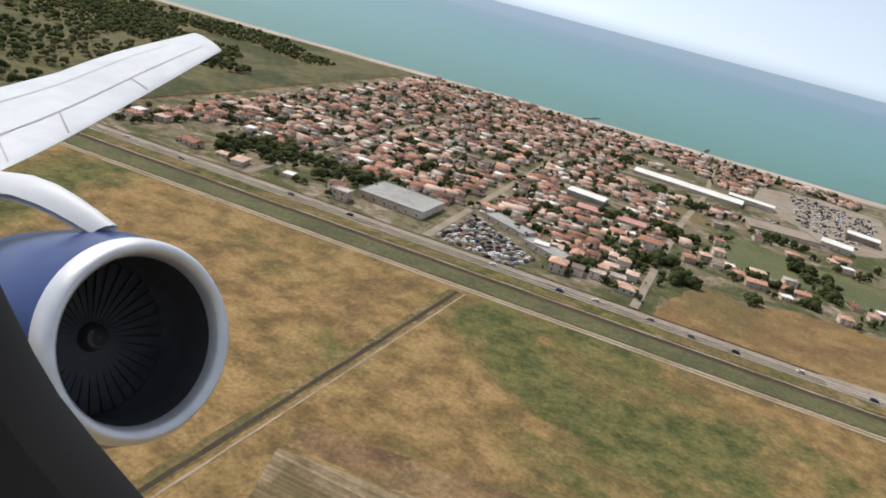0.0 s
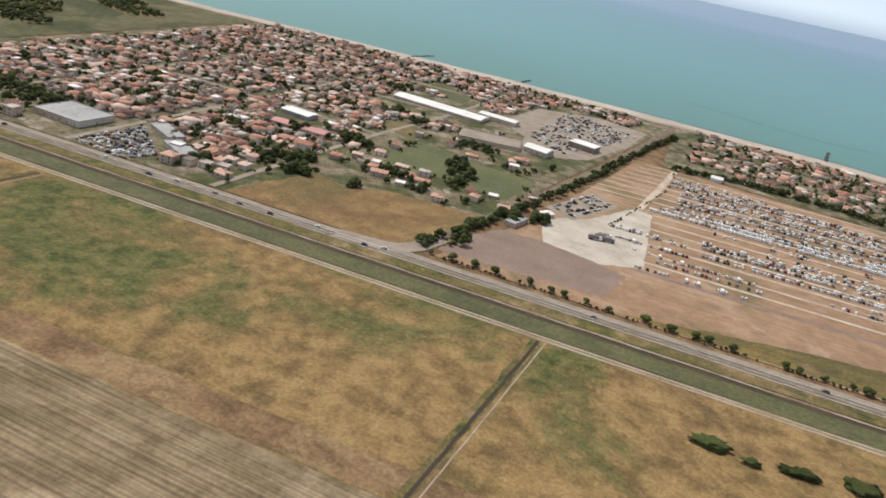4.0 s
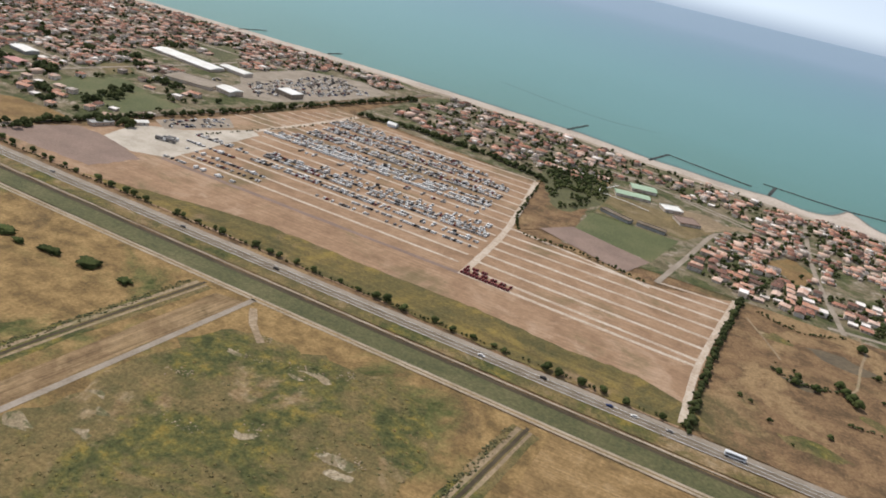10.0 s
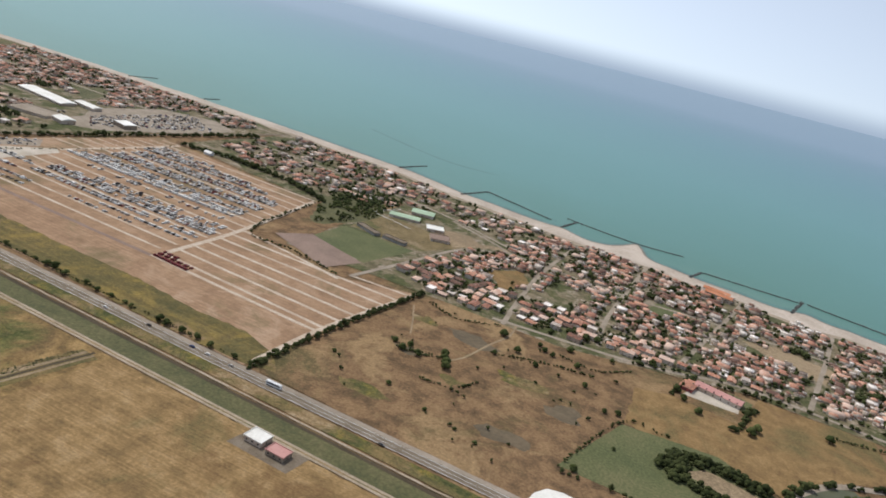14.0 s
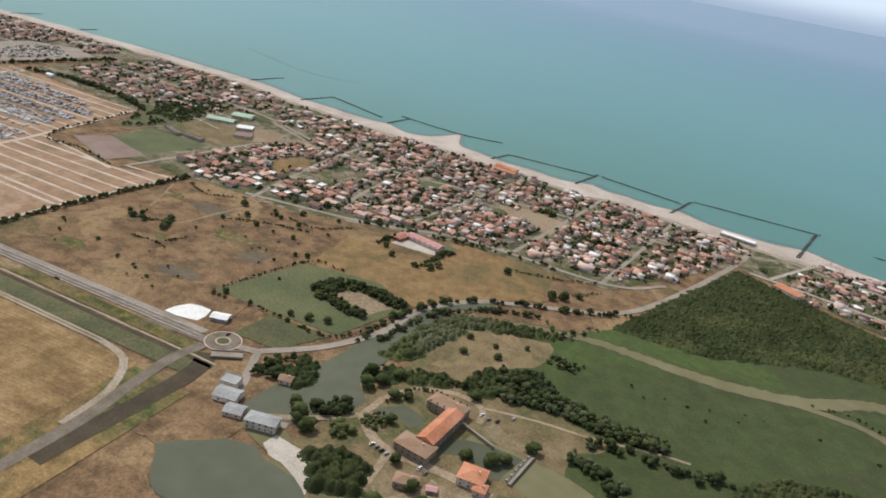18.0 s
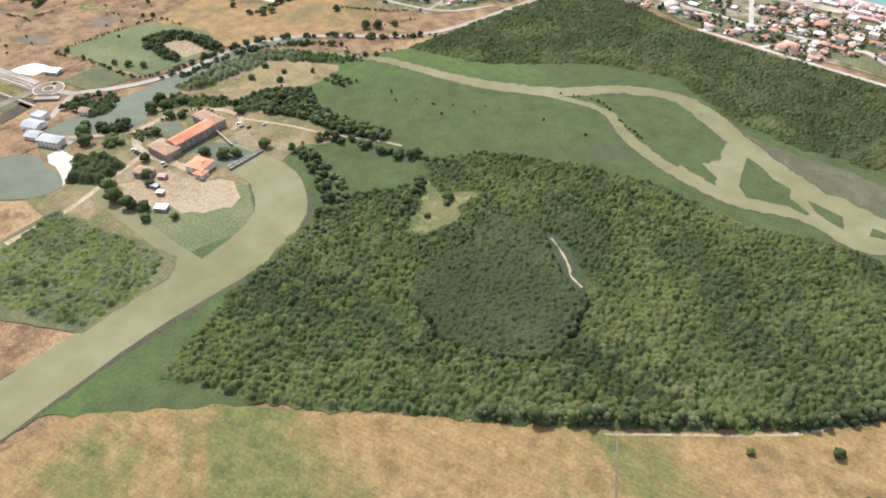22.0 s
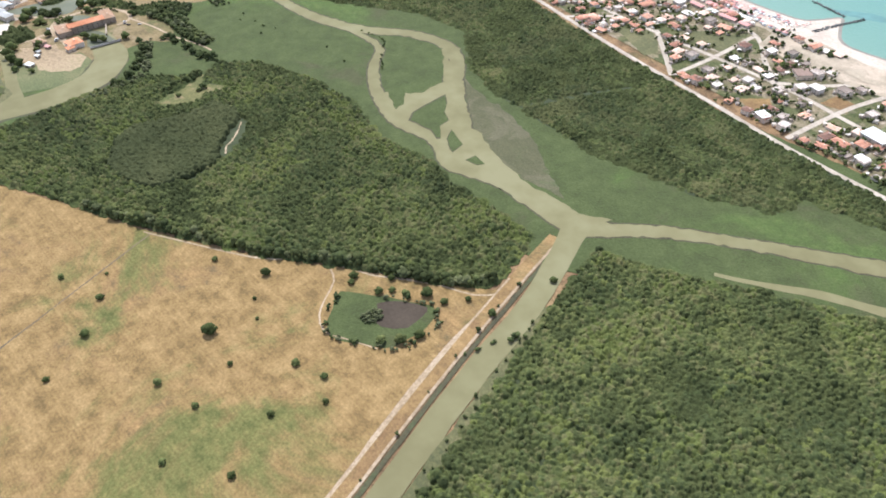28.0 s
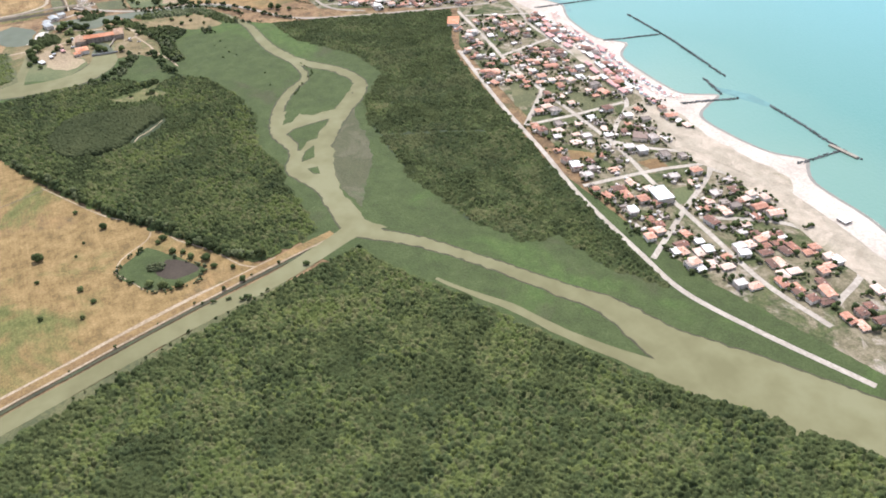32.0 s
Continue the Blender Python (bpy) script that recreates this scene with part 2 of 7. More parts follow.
M["clay"] = material("clay", [(0.19, 0.13, 0.10), (0.23, 0.16, 0.122), (0.27, 0.19, 0.145)], 0.03, 0.5, 0.95)
M["stubble"] = meadow("stubble", [(0.155, 0.11, 0.062), (0.215, 0.155, 0.09), (0.27, 0.20, 0.12)], [(0.12, 0.092, 0.048), (0.16, 0.12, 0.062)], [(0.25, 0.185, 0.11), (0.31, 0.23, 0.145)], 0.008, 0.56, 0.55, 0.25, (-3, 1.5, 0.30), 0.2, 10.0)
M["stubble_cross"] = meadow("stubble_cross", [(0.16, 0.105, 0.056), (0.215, 0.142, 0.075), (0.265, 0.18, 0.098)], [(0.12, 0.085, 0.042), (0.16, 0.11, 0.055)], [(0.23, 0.155, 0.08), (0.29, 0.20, 0.11)], 0.012, 0.55, 0.54, 0.25, (84, 1.1, 0.26), 0.2, 11.0)
M["sandy"] = material("sandy", [(0.23, 0.165, 0.098), (0.305, 0.225, 0.14), (0.37, 0.285, 0.19)], 0.05, 0.4, 0.95, grain=0.25)
M["reed_edge"] = material("reed_edge", [(0.05, 0.046, 0.024), (0.066, 0.058, 0.03), (0.058, 0.065, 0.028)], 0.03, 0.3, 0.95, 0.5, 0.5, grain=0.3)
M["scorched"] = material("scorched", [(0.085, 0.068, 0.045), (0.12, 0.092, 0.055), (0.15, 0.112, 0.068)], 0.03, 0.25, 0.95, 0.4, 0.4)
M["street_sand"] = material("street_sand", [(0.29, 0.24, 0.185), (0.36, 0.30, 0.235), (0.43, 0.365, 0.29)], 0.05, 0.4, 0.95, grain=0.15)
M["mud_reed"] = meadow("mud_reed", [(0.078, 0.076, 0.04), (0.092, 0.088, 0.047)], [(0.066, 0.082, 0.033), (0.078, 0.098, 0.038)], [(0.10, 0.092, 0.054), (0.115, 0.105, 0.062)], 0.012, 0.55, 0.53, 0.26, None, 0.6, 13.0)
M["heath"] = meadow("heath", [(0.09, 0.085, 0.042), (0.125, 0.112, 0.055), (0.16, 0.138, 0.07)], [(0.045, 0.052, 0.024), (0.065, 0.07, 0.03), (0.09, 0.09, 0.04)], [(0.15, 0.125, 0.07), (0.19, 0.155, 0.09)], 0.006, 0.50, 0.60, 0.4, seed=8.0)
M["castle_grass"] = meadow("castle_grass", [(0.13, 0.10, 0.05), (0.18, 0.135, 0.068), (0.215, 0.16, 0.08)], [(0.078, 0.08, 0.034), (0.11, 0.105, 0.044), (0.145, 0.125, 0.055)], [(0.20, 0.15, 0.085), (0.255, 0.195, 0.115)], 0.014, 0.50, 0.58, 0.4, seed=6.0)
M["gravel"] = material("gravel", [(0.37, 0.315, 0.245), (0.46, 0.40, 0.32), (0.55, 0.485, 0.395)], 0.04, 0.8, 0.95, spec=0.1)
M["lane"] = material("lane", [(0.37, 0.28, 0.20), (0.47, 0.375, 0.28), (0.54, 0.455, 0.36)], 0.05, 0.4, 0.95, grain=0.12)
M["sand"] = material("sand", [(0.37, 0.30, 0.237), (0.445, 0.37, 0.295), (0.52, 0.44, 0.36)], 0.02, 0.3, 0.95, 0.15, 0.3, grain=0.12)
M["wet_sand"] = material("wet_sand", [(0.17, 0.145, 0.115), (0.23, 0.195, 0.155)], 0.05, 0.4, 0.7, spec=0.3)
M["sea_bar"] = material("sea_bar", [(0.062, 0.14, 0.125), (0.074, 0.165, 0.148), (0.09, 0.198, 0.175)], 0.02, 0.12, 0.5)
M["dune"] = meadow("dune", [(0.27, 0.22, 0.158), (0.32, 0.262, 0.19), (0.37, 0.305, 0.225)], [(0.19, 0.165, 0.10), (0.24, 0.20, 0.13)], [(0.37, 0.295, 0.215), (0.43, 0.345, 0.26)], 0.02, 0.57, 0.52, 0.16, None, 0.15, 18.0)
M["asphalt"] = material("asphalt", [(0.14, 0.11, 0.078), (0.185, 0.148, 0.108), (0.23, 0.19, 0.145)], 0.08, 0.9, 0.95, spec=0.03)
M["paved"] = material("paved", [(0.235, 0.19, 0.142), (0.295, 0.245, 0.188), (0.345, 0.29, 0.23)], 0.05, 0.7, 0.95, spec=0.06)
M["town_ground"] = meadow("town_ground", [(0.11, 0.094, 0.052), (0.175, 0.142, 0.086), (0.25, 0.20, 0.132)], [(0.05, 0.058, 0.024), (0.076, 0.083, 0.034), (0.108, 0.106, 0.046)], [(0.26, 0.21, 0.152), (0.34, 0.28, 0.215)], 0.03, 0.49, 0.55, 0.45, seed=14.0)
M["reed"] = meadow("reed", [(0.055, 0.066, 0.026), (0.064, 0.078, 0.029), (0.075, 0.09, 0.034)], [(0.062, 0.086, 0.027), (0.074, 0.102, 0.031), (0.088, 0.114, 0.036)], [(0.062, 0.064, 0.03), (0.074, 0.076, 0.036)], 0.006, 0.54, 0.57, 0.28, None, 0.8, 12.0)
# Floor under the trees; its dark green includes the shade of the crowns.
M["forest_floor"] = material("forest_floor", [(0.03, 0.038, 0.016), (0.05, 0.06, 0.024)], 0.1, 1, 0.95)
M["river"] = material("river", [(0.147, 0.131, 0.0646), (0.171, 0.154, 0.0779), (0.195, 0.178, 0.095)], 0.008, 0.05, 0.7, 0.01, 0.8, spec=0.04)
M["ditch_water"] = material("ditch_water", [(0.06, 0.047, 0.03), (0.09, 0.07, 0.045)], 0.05, 0.5, 0.8, spec=0.05)
M["pond_water"] = material("pond_water", [(0.052, 0.040, 0.029), (0.072, 0.055, 0.040)], 0.04, 0.5, 0.7, spec=0.04)
M["foliage"] = material("foliage", [(0.035, 0.043, 0.018), (0.050, 0.061, 0.024), (0.068, 0.080, 0.028), (0.094, 0.101, 0.036)], 0.012, 0.35, 0.95, 0.3, 1.6, island=0.15, pick=0.4, spec=0.05)
M["foliage_light"] = material("foliage_light", [(0.060, 0.074, 0.024), (0.079, 0.093, 0.028), (0.104, 0.113, 0.036)], 0.02, 0.4, 0.95, 0.3, 1.6, island=0.15, pick=0.5, spec=0.05)
M["foliage_bare"] = material("foliage_bare", [(0.0633, 0.0713, 0.031), (0.0828, 0.0897, 0.0391), (0.103, 0.106, 0.0494)], 0.03, 0.5, 0.95, 0.3, 1.6, island=0.15, pick=0.5, spec=0.05)
M["castle_dry"] = meadow("castle_dry", [(0.155, 0.115, 0.058), (0.20, 0.148, 0.075), (0.235, 0.172, 0.088)], [(0.10, 0.092, 0.042), (0.14, 0.118, 0.056)], [(0.225, 0.16, 0.085), (0.265, 0.19, 0.105)], 0.02, 0.54, 0.56, 0.4, seed=15.0)
M["meadow_green"] = meadow("meadow_green", [(0.085, 0.09, 0.036), (0.115, 0.112, 0.045), (0.145, 0.13, 0.055)], [(0.065, 0.08, 0.028), (0.09, 0.102, 0.036)], [(0.18, 0.14, 0.07), (0.24, 0.185, 0.10)], 0.03, 0.54, 0.53, 0.35, seed=19.0)
M["mown_field"] = meadow("mown_field", [(0.175, 0.115, 0.052), (0.225, 0.145, 0.064), (0.275, 0.178, 0.08), (0.32, 0.215, 0.105)], [(0.125, 0.10, 0.043), (0.165, 0.128, 0.055)], [(0.16, 0.098, 0.045), (0.21, 0.13, 0.058)], 0.007, 0.57, 0.54, 0.36, (3, 1.4, 0.14), seed=17.0)
M["gold_field"] = meadow("gold_field", [(0.165, 0.105, 0.048), (0.225, 0.143, 0.062), (0.275, 0.178, 0.08)], [(0.12, 0.095, 0.042), (0.165, 0.125, 0.055)], [(0.15, 0.092, 0.045), (0.20, 0.125, 0.058)], 0.009, 0.56, 0.54, 0.36, seed=5.0)
M["rubble_soil"] = meadow("rubble_soil", [(0.20, 0.155, 0.09), (0.27, 0.21, 0.13), (0.34, 0.275, 0.18)], [(0.09, 0.09, 0.042), (0.14, 0.125, 0.062)], [(0.36, 0.29, 0.19), (0.42, 0.35, 0.25)], 0.09, 0.5, 0.55, 0.5, seed=16.0)
M["weed_green"] = material("weed_green", [(0.20, 0.135, 0.06), (0.15, 0.118, 0.05), (0.098, 0.094, 0.037), (0.115, 0.105, 0.038), (0.175, 0.135, 0.046), (0.21, 0.155, 0.07)], 0.028, 0.6, 0.95, 0.5, 0.5)
M["moat_water"] = material("moat_water", [(0.085, 0.088, 0.052), (0.098, 0.102, 0.062), (0.115, 0.117, 0.072)], 0.01, 0.06, 0.55, 0.01, 0.8, spec=0.1)
M["foliage_olive"] = material("foliage_olive", [(0.052, 0.056, 0.024), (0.070, 0.075, 0.030), (0.091, 0.093, 0.038), (0.117, 0.112, 0.046)], 0.012, 0.35, 0.95, 0.3, 1.6, island=0.15, pick=0.4, spec=0.05)
M["foliage_pine"] = material("foliage_pine", [(0.038, 0.044, 0.019), (0.048, 0.054, 0.023), (0.061, 0.065, 0.028)], 0.02, 0.3, 0.95, 0.2, 1.2, spec=0.05)
M["track_gravel"] = material("track_gravel", [(0.25, 0.195, 0.13), (0.33, 0.265, 0.185), (0.40, 0.33, 0.245)], 0.04, 0.6, 0.95, spec=0.1, grain=0.25)
M["foliage_dark"] = material("foliage_dark", [(0.034, 0.041, 0.016), (0.048, 0.056, 0.021), (0.068, 0.075, 0.028)], 0.03, 0.7, 0.95, 0.5, 1.1, island=0.2, spec=0.05)
M["foliage_grey"] = material("foliage_grey", [(0.06, 0.066, 0.031), (0.084, 0.089, 0.043), (0.112, 0.114, 0.058)], 0.03, 0.8, 0.95, 0.5, 1.2, island=0.2, spec=0.05)
M["foliage_single"] = material("foliage_single", [(0.036, 0.046, 0.016), (0.06, 0.072, 0.024), (0.095, 0.102, 0.036)], 0.05, 0.9, 0.95, 0.5, 1.4, single=0.25, spec=0.05)
M["bark"] = material("bark", [(0.06, 0.045, 0.03), (0.12, 0.09, 0.065)], 0.5, 3, 0.95)
M["rock"] = material("rock", [(0.06, 0.06, 0.055), (0.10, 0.098, 0.09), (0.17, 0.16, 0.15)], 0.1, 0.9, 0.9, 0.2, 1.0, island=0.3)
TILE = [(0.17, 0.095, 0.068), (0.29, 0.135, 0.09), (0.40, 0.18, 0.112), (0.47, 0.235, 0.15), (0.50, 0.29, 0.20), (0.53, 0.38, 0.295)]
GREY = [(0.22, 0.17, 0.135), (0.39, 0.315, 0.26), (0.58, 0.505, 0.435), (0.74, 0.68, 0.62)]
WALL = [(0.46, 0.34, 0.25), (0.60, 0.49, 0.38), (0.70, 0.64, 0.55)]
M["roof_tile"] = material("roof_tile", TILE, 0.02, 0.7, 0.9, 0.06, 3.0, island=0.2, pick=1.3)
M["roof_grey"] = material("roof_grey", GREY, 0.02, 0.7, 0.9, island=0.2, pick=1.3)
M["plaster"] = material("plaster", WALL, 0.03, 0.5, 0.9, island=0.3)
M["roof_tile_single"] = material("roof_tile_single", TILE, 0.02, 0.7, 0.9, 0.06, 3.0, single=0.2, pick=1.3)
M["roof_grey_single"] = material("roof_grey_single", GREY, 0.02, 0.7, 0.9, single=0.2, pick=1.3)
M["plaster_single"] = material("plaster_single", WALL, 0.03, 0.5, 0.9, single=0.3)
M["orange_tile"] = material("orange_tile", [(0.42, 0.16, 0.075), (0.52, 0.215, 0.11), (0.58, 0.28, 0.16)], 0.06, 0.9, 0.9, 0.06, 3.0)
M["old_tile"] = material("old_tile", [(0.25, 0.155, 0.09), (0.33, 0.20, 0.12), (0.30, 0.22, 0.15)], 0.08, 0.9, 0.95, 0.06, 3.0)
M["white_roof"] = material("white_roof", [(0.64, 0.61, 0.54), (0.74, 0.71, 0.64), (0.80, 0.78, 0.73)], 0.04, 0.4, 0.7)
M["grey_sheet"] = material("grey_sheet", [(0.25, 0.24, 0.22), (0.33, 0.32, 0.29), (0.40, 0.38, 0.35)], 0.04, 0.5, 0.7)
M["green_roof"] = material("green_roof", [(0.32, 0.42, 0.28), (0.40, 0.50, 0.35)], 0.04, 0.5, 0.8)
M["red_wall"] = material("red_wall", [(0.30, 0.08, 0.075), (0.38, 0.11, 0.10)], 0.05, 0.6, 0.85)
M["old_wall"] = material("old_wall", [(0.20, 0.155, 0.11), (0.28, 0.22, 0.16), (0.34, 0.28, 0.21)], 0.08, 0.7, 0.95)
M["dark_glass"] = material("dark_glass", [(0.05, 0.047, 0.044), (0.075, 0.07, 0.065)], 0.2, 2, 0.6, spec=0.06)
M["rubber"] = material("rubber", [(0.02, 0.02, 0.02), (0.03, 0.03, 0.03)], 1, 5, 0.9)
M["white_paint"] = material("white_paint", [(0.62, 0.62, 0.60), (0.76, 0.76, 0.74)], 0.3, 3, 0.6)
M["pink_roof"] = material("pink_roof", [(0.46, 0.22, 0.19), (0.55, 0.30, 0.26)], 0.06, 0.6, 0.85, island=0.2)
CAR_PAINT = []
for cname, cc in (("white", (0.82, 0.79, 0.74)), ("silver", (0.44, 0.405, 0.365)), ("grey", (0.20, 0.185, 0.17)), ("black", (0.035, 0.034, 0.034)), ("red", (0.19, 0.035, 0.035)), ("blue", (0.035, 0.06, 0.16))):
    CAR_PAINT.append(material("car_paint_" + cname, [tuple(q * 0.85 for q in cc), cc], 0.4, 4, 0.6, spec=0.12))


def sea_material():
    m = bpy.data.materials.new("sea_water")
    m.use_nodes = True
    n, l = m.node_tree.nodes, m.node_tree.links
    b = n["Principled BSDF"]
    geo, sep, noi, add, ramp = (n.new(k) for k in ("ShaderNodeNewGeometry", "ShaderNodeSeparateXYZ", "ShaderNodeTexNoise", "ShaderNodeMath", "ShaderNodeValToRGB"))
    l.new(geo.outputs["Position"], sep.inputs[0])
    l.new(geo.outputs["Position"], noi.inputs["Vector"])
    noi.inputs["Scale"].default_value, noi.inputs["Detail"].default_value = 0.0022 / SCALE, 3
    add.operation = "MULTIPLY_ADD"
    l.new(noi.outputs["Fac"], add.inputs[0])
    add.inputs[1].default_value = 500 * SCALE
    l.new(sep.outputs["Y"], add.inputs[2])
    mr = n.new("ShaderNodeMapRange")
    mr.inputs["From Min"].default_value, mr.inputs["From Max"].default_value = 1200 * SCALE, 5600 * SCALE
    l.new(add.outputs[0], mr.inputs["Value"])
    l.new(mr.outputs[0], ramp.inputs[0])
    # Water tints from the shore out; the farthest stops have horizon haze painted in.
    cols = [(0.0, (0.12, 0.212, 0.158)), (0.03, (0.08, 0.192, 0.155)), (0.12, (0.094, 0.226, 0.207)), (0.25, (0.105, 0.243, 0.24)), (0.5, (0.112, 0.235, 0.262)), (0.8, (0.138, 0.232, 0.288)), (1.0, (0.185, 0.27, 0.34))]
    while len(ramp.color_ramp.elements) < len(cols):
        ramp.color_ramp.elements.new(0.5)
    for e, (p, c) in zip(ramp.color_ramp.elements, cols):
        e.position, e.color = p, (*c, 1)
    l.new(ramp.outputs[0], b.inputs["Base Color"])
    b.inputs["Roughness"].default_value = 0.45
    b.inputs["Specular IOR Level"].default_value = 0.3
    wave, bp = n.new("ShaderNodeTexNoise"), n.new("ShaderNodeBump")
    wave.inputs["Scale"].default_value, wave.inputs["Detail"].default_value = 0.25 / SCALE, 4
    l.new(geo.outputs["Position"], wave.inputs["Vector"])
    l.new(wave.outputs["Fac"], bp.inputs["Height"])
    bp.inputs["Distance"].default_value = 0.3 * SCALE
    l.new(bp.outputs[0], b.inputs["Normal"])
    return m


M["sea"] = sea_material()


# ---- builders ----
def mesh_object(name, verts, faces, mat, parent=None, smooth=False):
    me = bpy.data.meshes.new(name)
    me.from_pydata([tuple(v) for v in verts], [], faces)
    me.materials.append(mat)
    if smooth:
        me.polygons.foreach_set("use_smooth", [True] * len(me.polygons))
    ob = new(name, me)
    ob.parent = parent
    return ob


def curve(points, step=12.0):
    """Catmull-Rom through the points, evenly dense."""
    p = [np.array(q, float) for q in points]
    p = [2 * p[0] - p[1]] + p + [2 * p[-1] - p[-2]]
    out = []
    for a, b, c, d in zip(p, p[1:], p[2:], p[3:]):
        k = max(2, int(np.linalg.norm((c - b)[:2]) / step))
        for i in range(k):
            t = i / k
            out.append(0.5 * (2 * b + (c - a) * t + (2 * a - 5 * b + 4 * c - d) * t * t + (3 * b - a - 3 * c + d) * t ** 3))
    out.append(p[-2])
    return out


def wobble(x, y, size, seed=0.0):
    return noise.noise(Vector((x / size, y / size, seed)))


def patch(name, points, mat, z, label, smooth=True, rough_edge=0.0, kind="structure"):
    """A flat piece of ground, with a slightly uneven edge."""
    pts = list(points)
    if smooth:
        loop = curve(pts + [pts[0]], 8.0)[:-1]
    else:
        loop = []
        for a, b in zip(pts, pts[1:] + pts[:1]):
            a, b = np.array(a, float), np.array(b, float)
            k = max(1, int(np.linalg.norm(b - a) / 4.0)) if rough_edge else 1
            loop += [a + (b - a) * i / k for i in range(k)]
    loop = [(p[0] + rough_edge * wobble(p[0], p[1], 9, 1), p[1] + rough_edge * wobble(p[0], p[1], 9, 7)) for p in loop]
    bm = bmesh.new()
    vs = [bm.verts.new((x, y, z)) for x, y in loop]
    es = [bm.edges.new((vs[i], vs[(i + 1) % len(vs)])) for i in range(len(vs))]
    bmesh.ops.triangle_fill(bm, use_beauty=True, use_dissolve=False, edges=es, normal=(0, 0, 1))
    for f in bm.faces:
        if f.normal.z < 0:
            f.normal_flip()
    me = bpy.data.meshes.new(name)
    bm.to_mesh(me)
    bm.free()
    me.materials.append(mat)
    return tagged(new(name, me), label, kind=kind)


def ribbon(name, points, width, mat, z, label, rough_edge=0.0, step=10.0, kind="structure", thick=0.0):
    """A road, path or channel of that width (or of the width given as third number of each point) along a smooth line."""
    line = curve(points, step)
    left, right = [], []
    for i, p in enumerate(line):
        d = line[min(i + 1, len(line) - 1)][:2] - line[max(i - 1, 0)][:2]
        n = np.array((-d[1], d[0])) / (np.linalg.norm(d) + 1e-9)
        w = (p[2] if len(p) > 2 else width) / 2
        left.append(p[:2] + n * (w + rough_edge * wobble(*p[:2], 6, 3)))
        right.append(p[:2] - n * (w + rough_edge * wobble(*p[:2], 6, 9)))
    verts = [(*v, z) for v in left] + [(*v, z) for v in right]
    k = len(line)
    faces = [(k + i, k + i + 1, i + 1, i) for i in range(k - 1)]
    return tagged(mesh_object(name, verts, faces, mat), label, kind=kind)


def inside(x, y, poly):
    hit = False
    for (x0, y0), (x1, y1) in zip(poly, poly[1:] + poly[:1]):
        if (y0 > y) != (y1 > y) and x < x0 + (y - y0) * (x1 - x0) / (y1 - y0):
            hit = not hit
    return hit


def merged(name, pieces, mats, label, category="", kind="stuff", smooth=False, parent=None):
    """pieces: (verts array, faces array of equal size, material index array). One mesh out of all of them."""
    base, vs, fs, ms = 0, [], [], []
    for v, f, m in pieces:
        vs.append(v)
        fs.append(f + base)
        ms.append(m)
        base += len(v)
    v, f, m = np.concatenate(vs).astype(np.float32), np.concatenate(fs).astype(np.int32), np.concatenate(ms).astype(np.int32)
    me = bpy.data.meshes.new(name)
    k = f.shape[1]
    me.vertices.add(len(v))
    me.vertices.foreach_set("co", v.ravel())
    me.loops.add(f.size)
    me.loops.foreach_set("vertex_index", f.ravel())
    me.polygons.add(len(f))
    me.polygons.foreach_set("loop_start", np.arange(0, f.size, k, dtype=np.int32))
    me.polygons.foreach_set("material_index", m)
    if smooth:
        me.polygons.foreach_set("use_smooth", np.ones(len(f), dtype=bool))
    for mt in mats:
        me.materials.append(mt)
    me.update(calc_edges=True)
    me.validate()
    ob = new(name, me)
    ob.parent = parent
    return tagged(ob, label, category, kind=kind)


def crown_shape(seed, blobs=6, sub=1, lump=0.3):
    """A tree crown out of lumpy, overlapping clumps, about 1 in radius, with no underside, standing on z = 0."""
    rng = random.Random(seed)
    vs, fs, base = [], [], 0
    for i in range(blobs):
        bm = bmesh.new()
        bmesh.ops.create_icosphere(bm, subdivisions=sub, radius=1.0)
        a, q = i * 2.4 + rng.uniform(-0.4, 0.4), (0.0 if i == 0 else rng.uniform(0.42, 0.72))
        cx, cy, cz, r0 = q * math.cos(a), q * math.sin(a), (0.95 if i == 0 else rng.uniform(0.45, 0.95)), (0.72 if i == 0 else rng.uniform(0.36, 0.56))
        off = Vector((seed * 7.3 + i * 3.1, seed * 1.7, i * 5.3))
        for v in bm.verts:
            n = v.co.normalized()
            r = r0 * (1 + lump * noise.noise(n * 1.7 + off) + lump * noise.noise(n * 4.5 + off))
            r *= rng.uniform(0.86, 1.14)
            v.co = Vector((cx + n.x * r, cy + n.y * r, cz + n.z * r * 0.85))
        bmesh.ops.delete(bm, geom=[v for v in bm.verts if v.co.z < min(0.2, cz - r0 * 0.4)], context="VERTS")
        bmesh.ops.triangulate(bm, faces=bm.faces)
        bm.verts.index_update()
        vs += [tuple(p.co) for p in bm.verts]
        fs += [[p.index + base for p in face.verts] for face in bm.faces]
        base = len(vs)
        bm.free()
    return np.array(vs), np.array(fs)


CROWNS = [crown_shape(i, 5 + i % 2) for i in range(12)]
CROWNS_LOW = [crown_shape(i + 20, 3, 1, 0.38) for i in range(12)]
CROWNS_FINE = [crown_shape(i + 40, 9, 2, 0.3) for i in range(4)]
MOUNDS = [crown_shape(i + 60, 1, 3, 0.55) for i in range(5)]


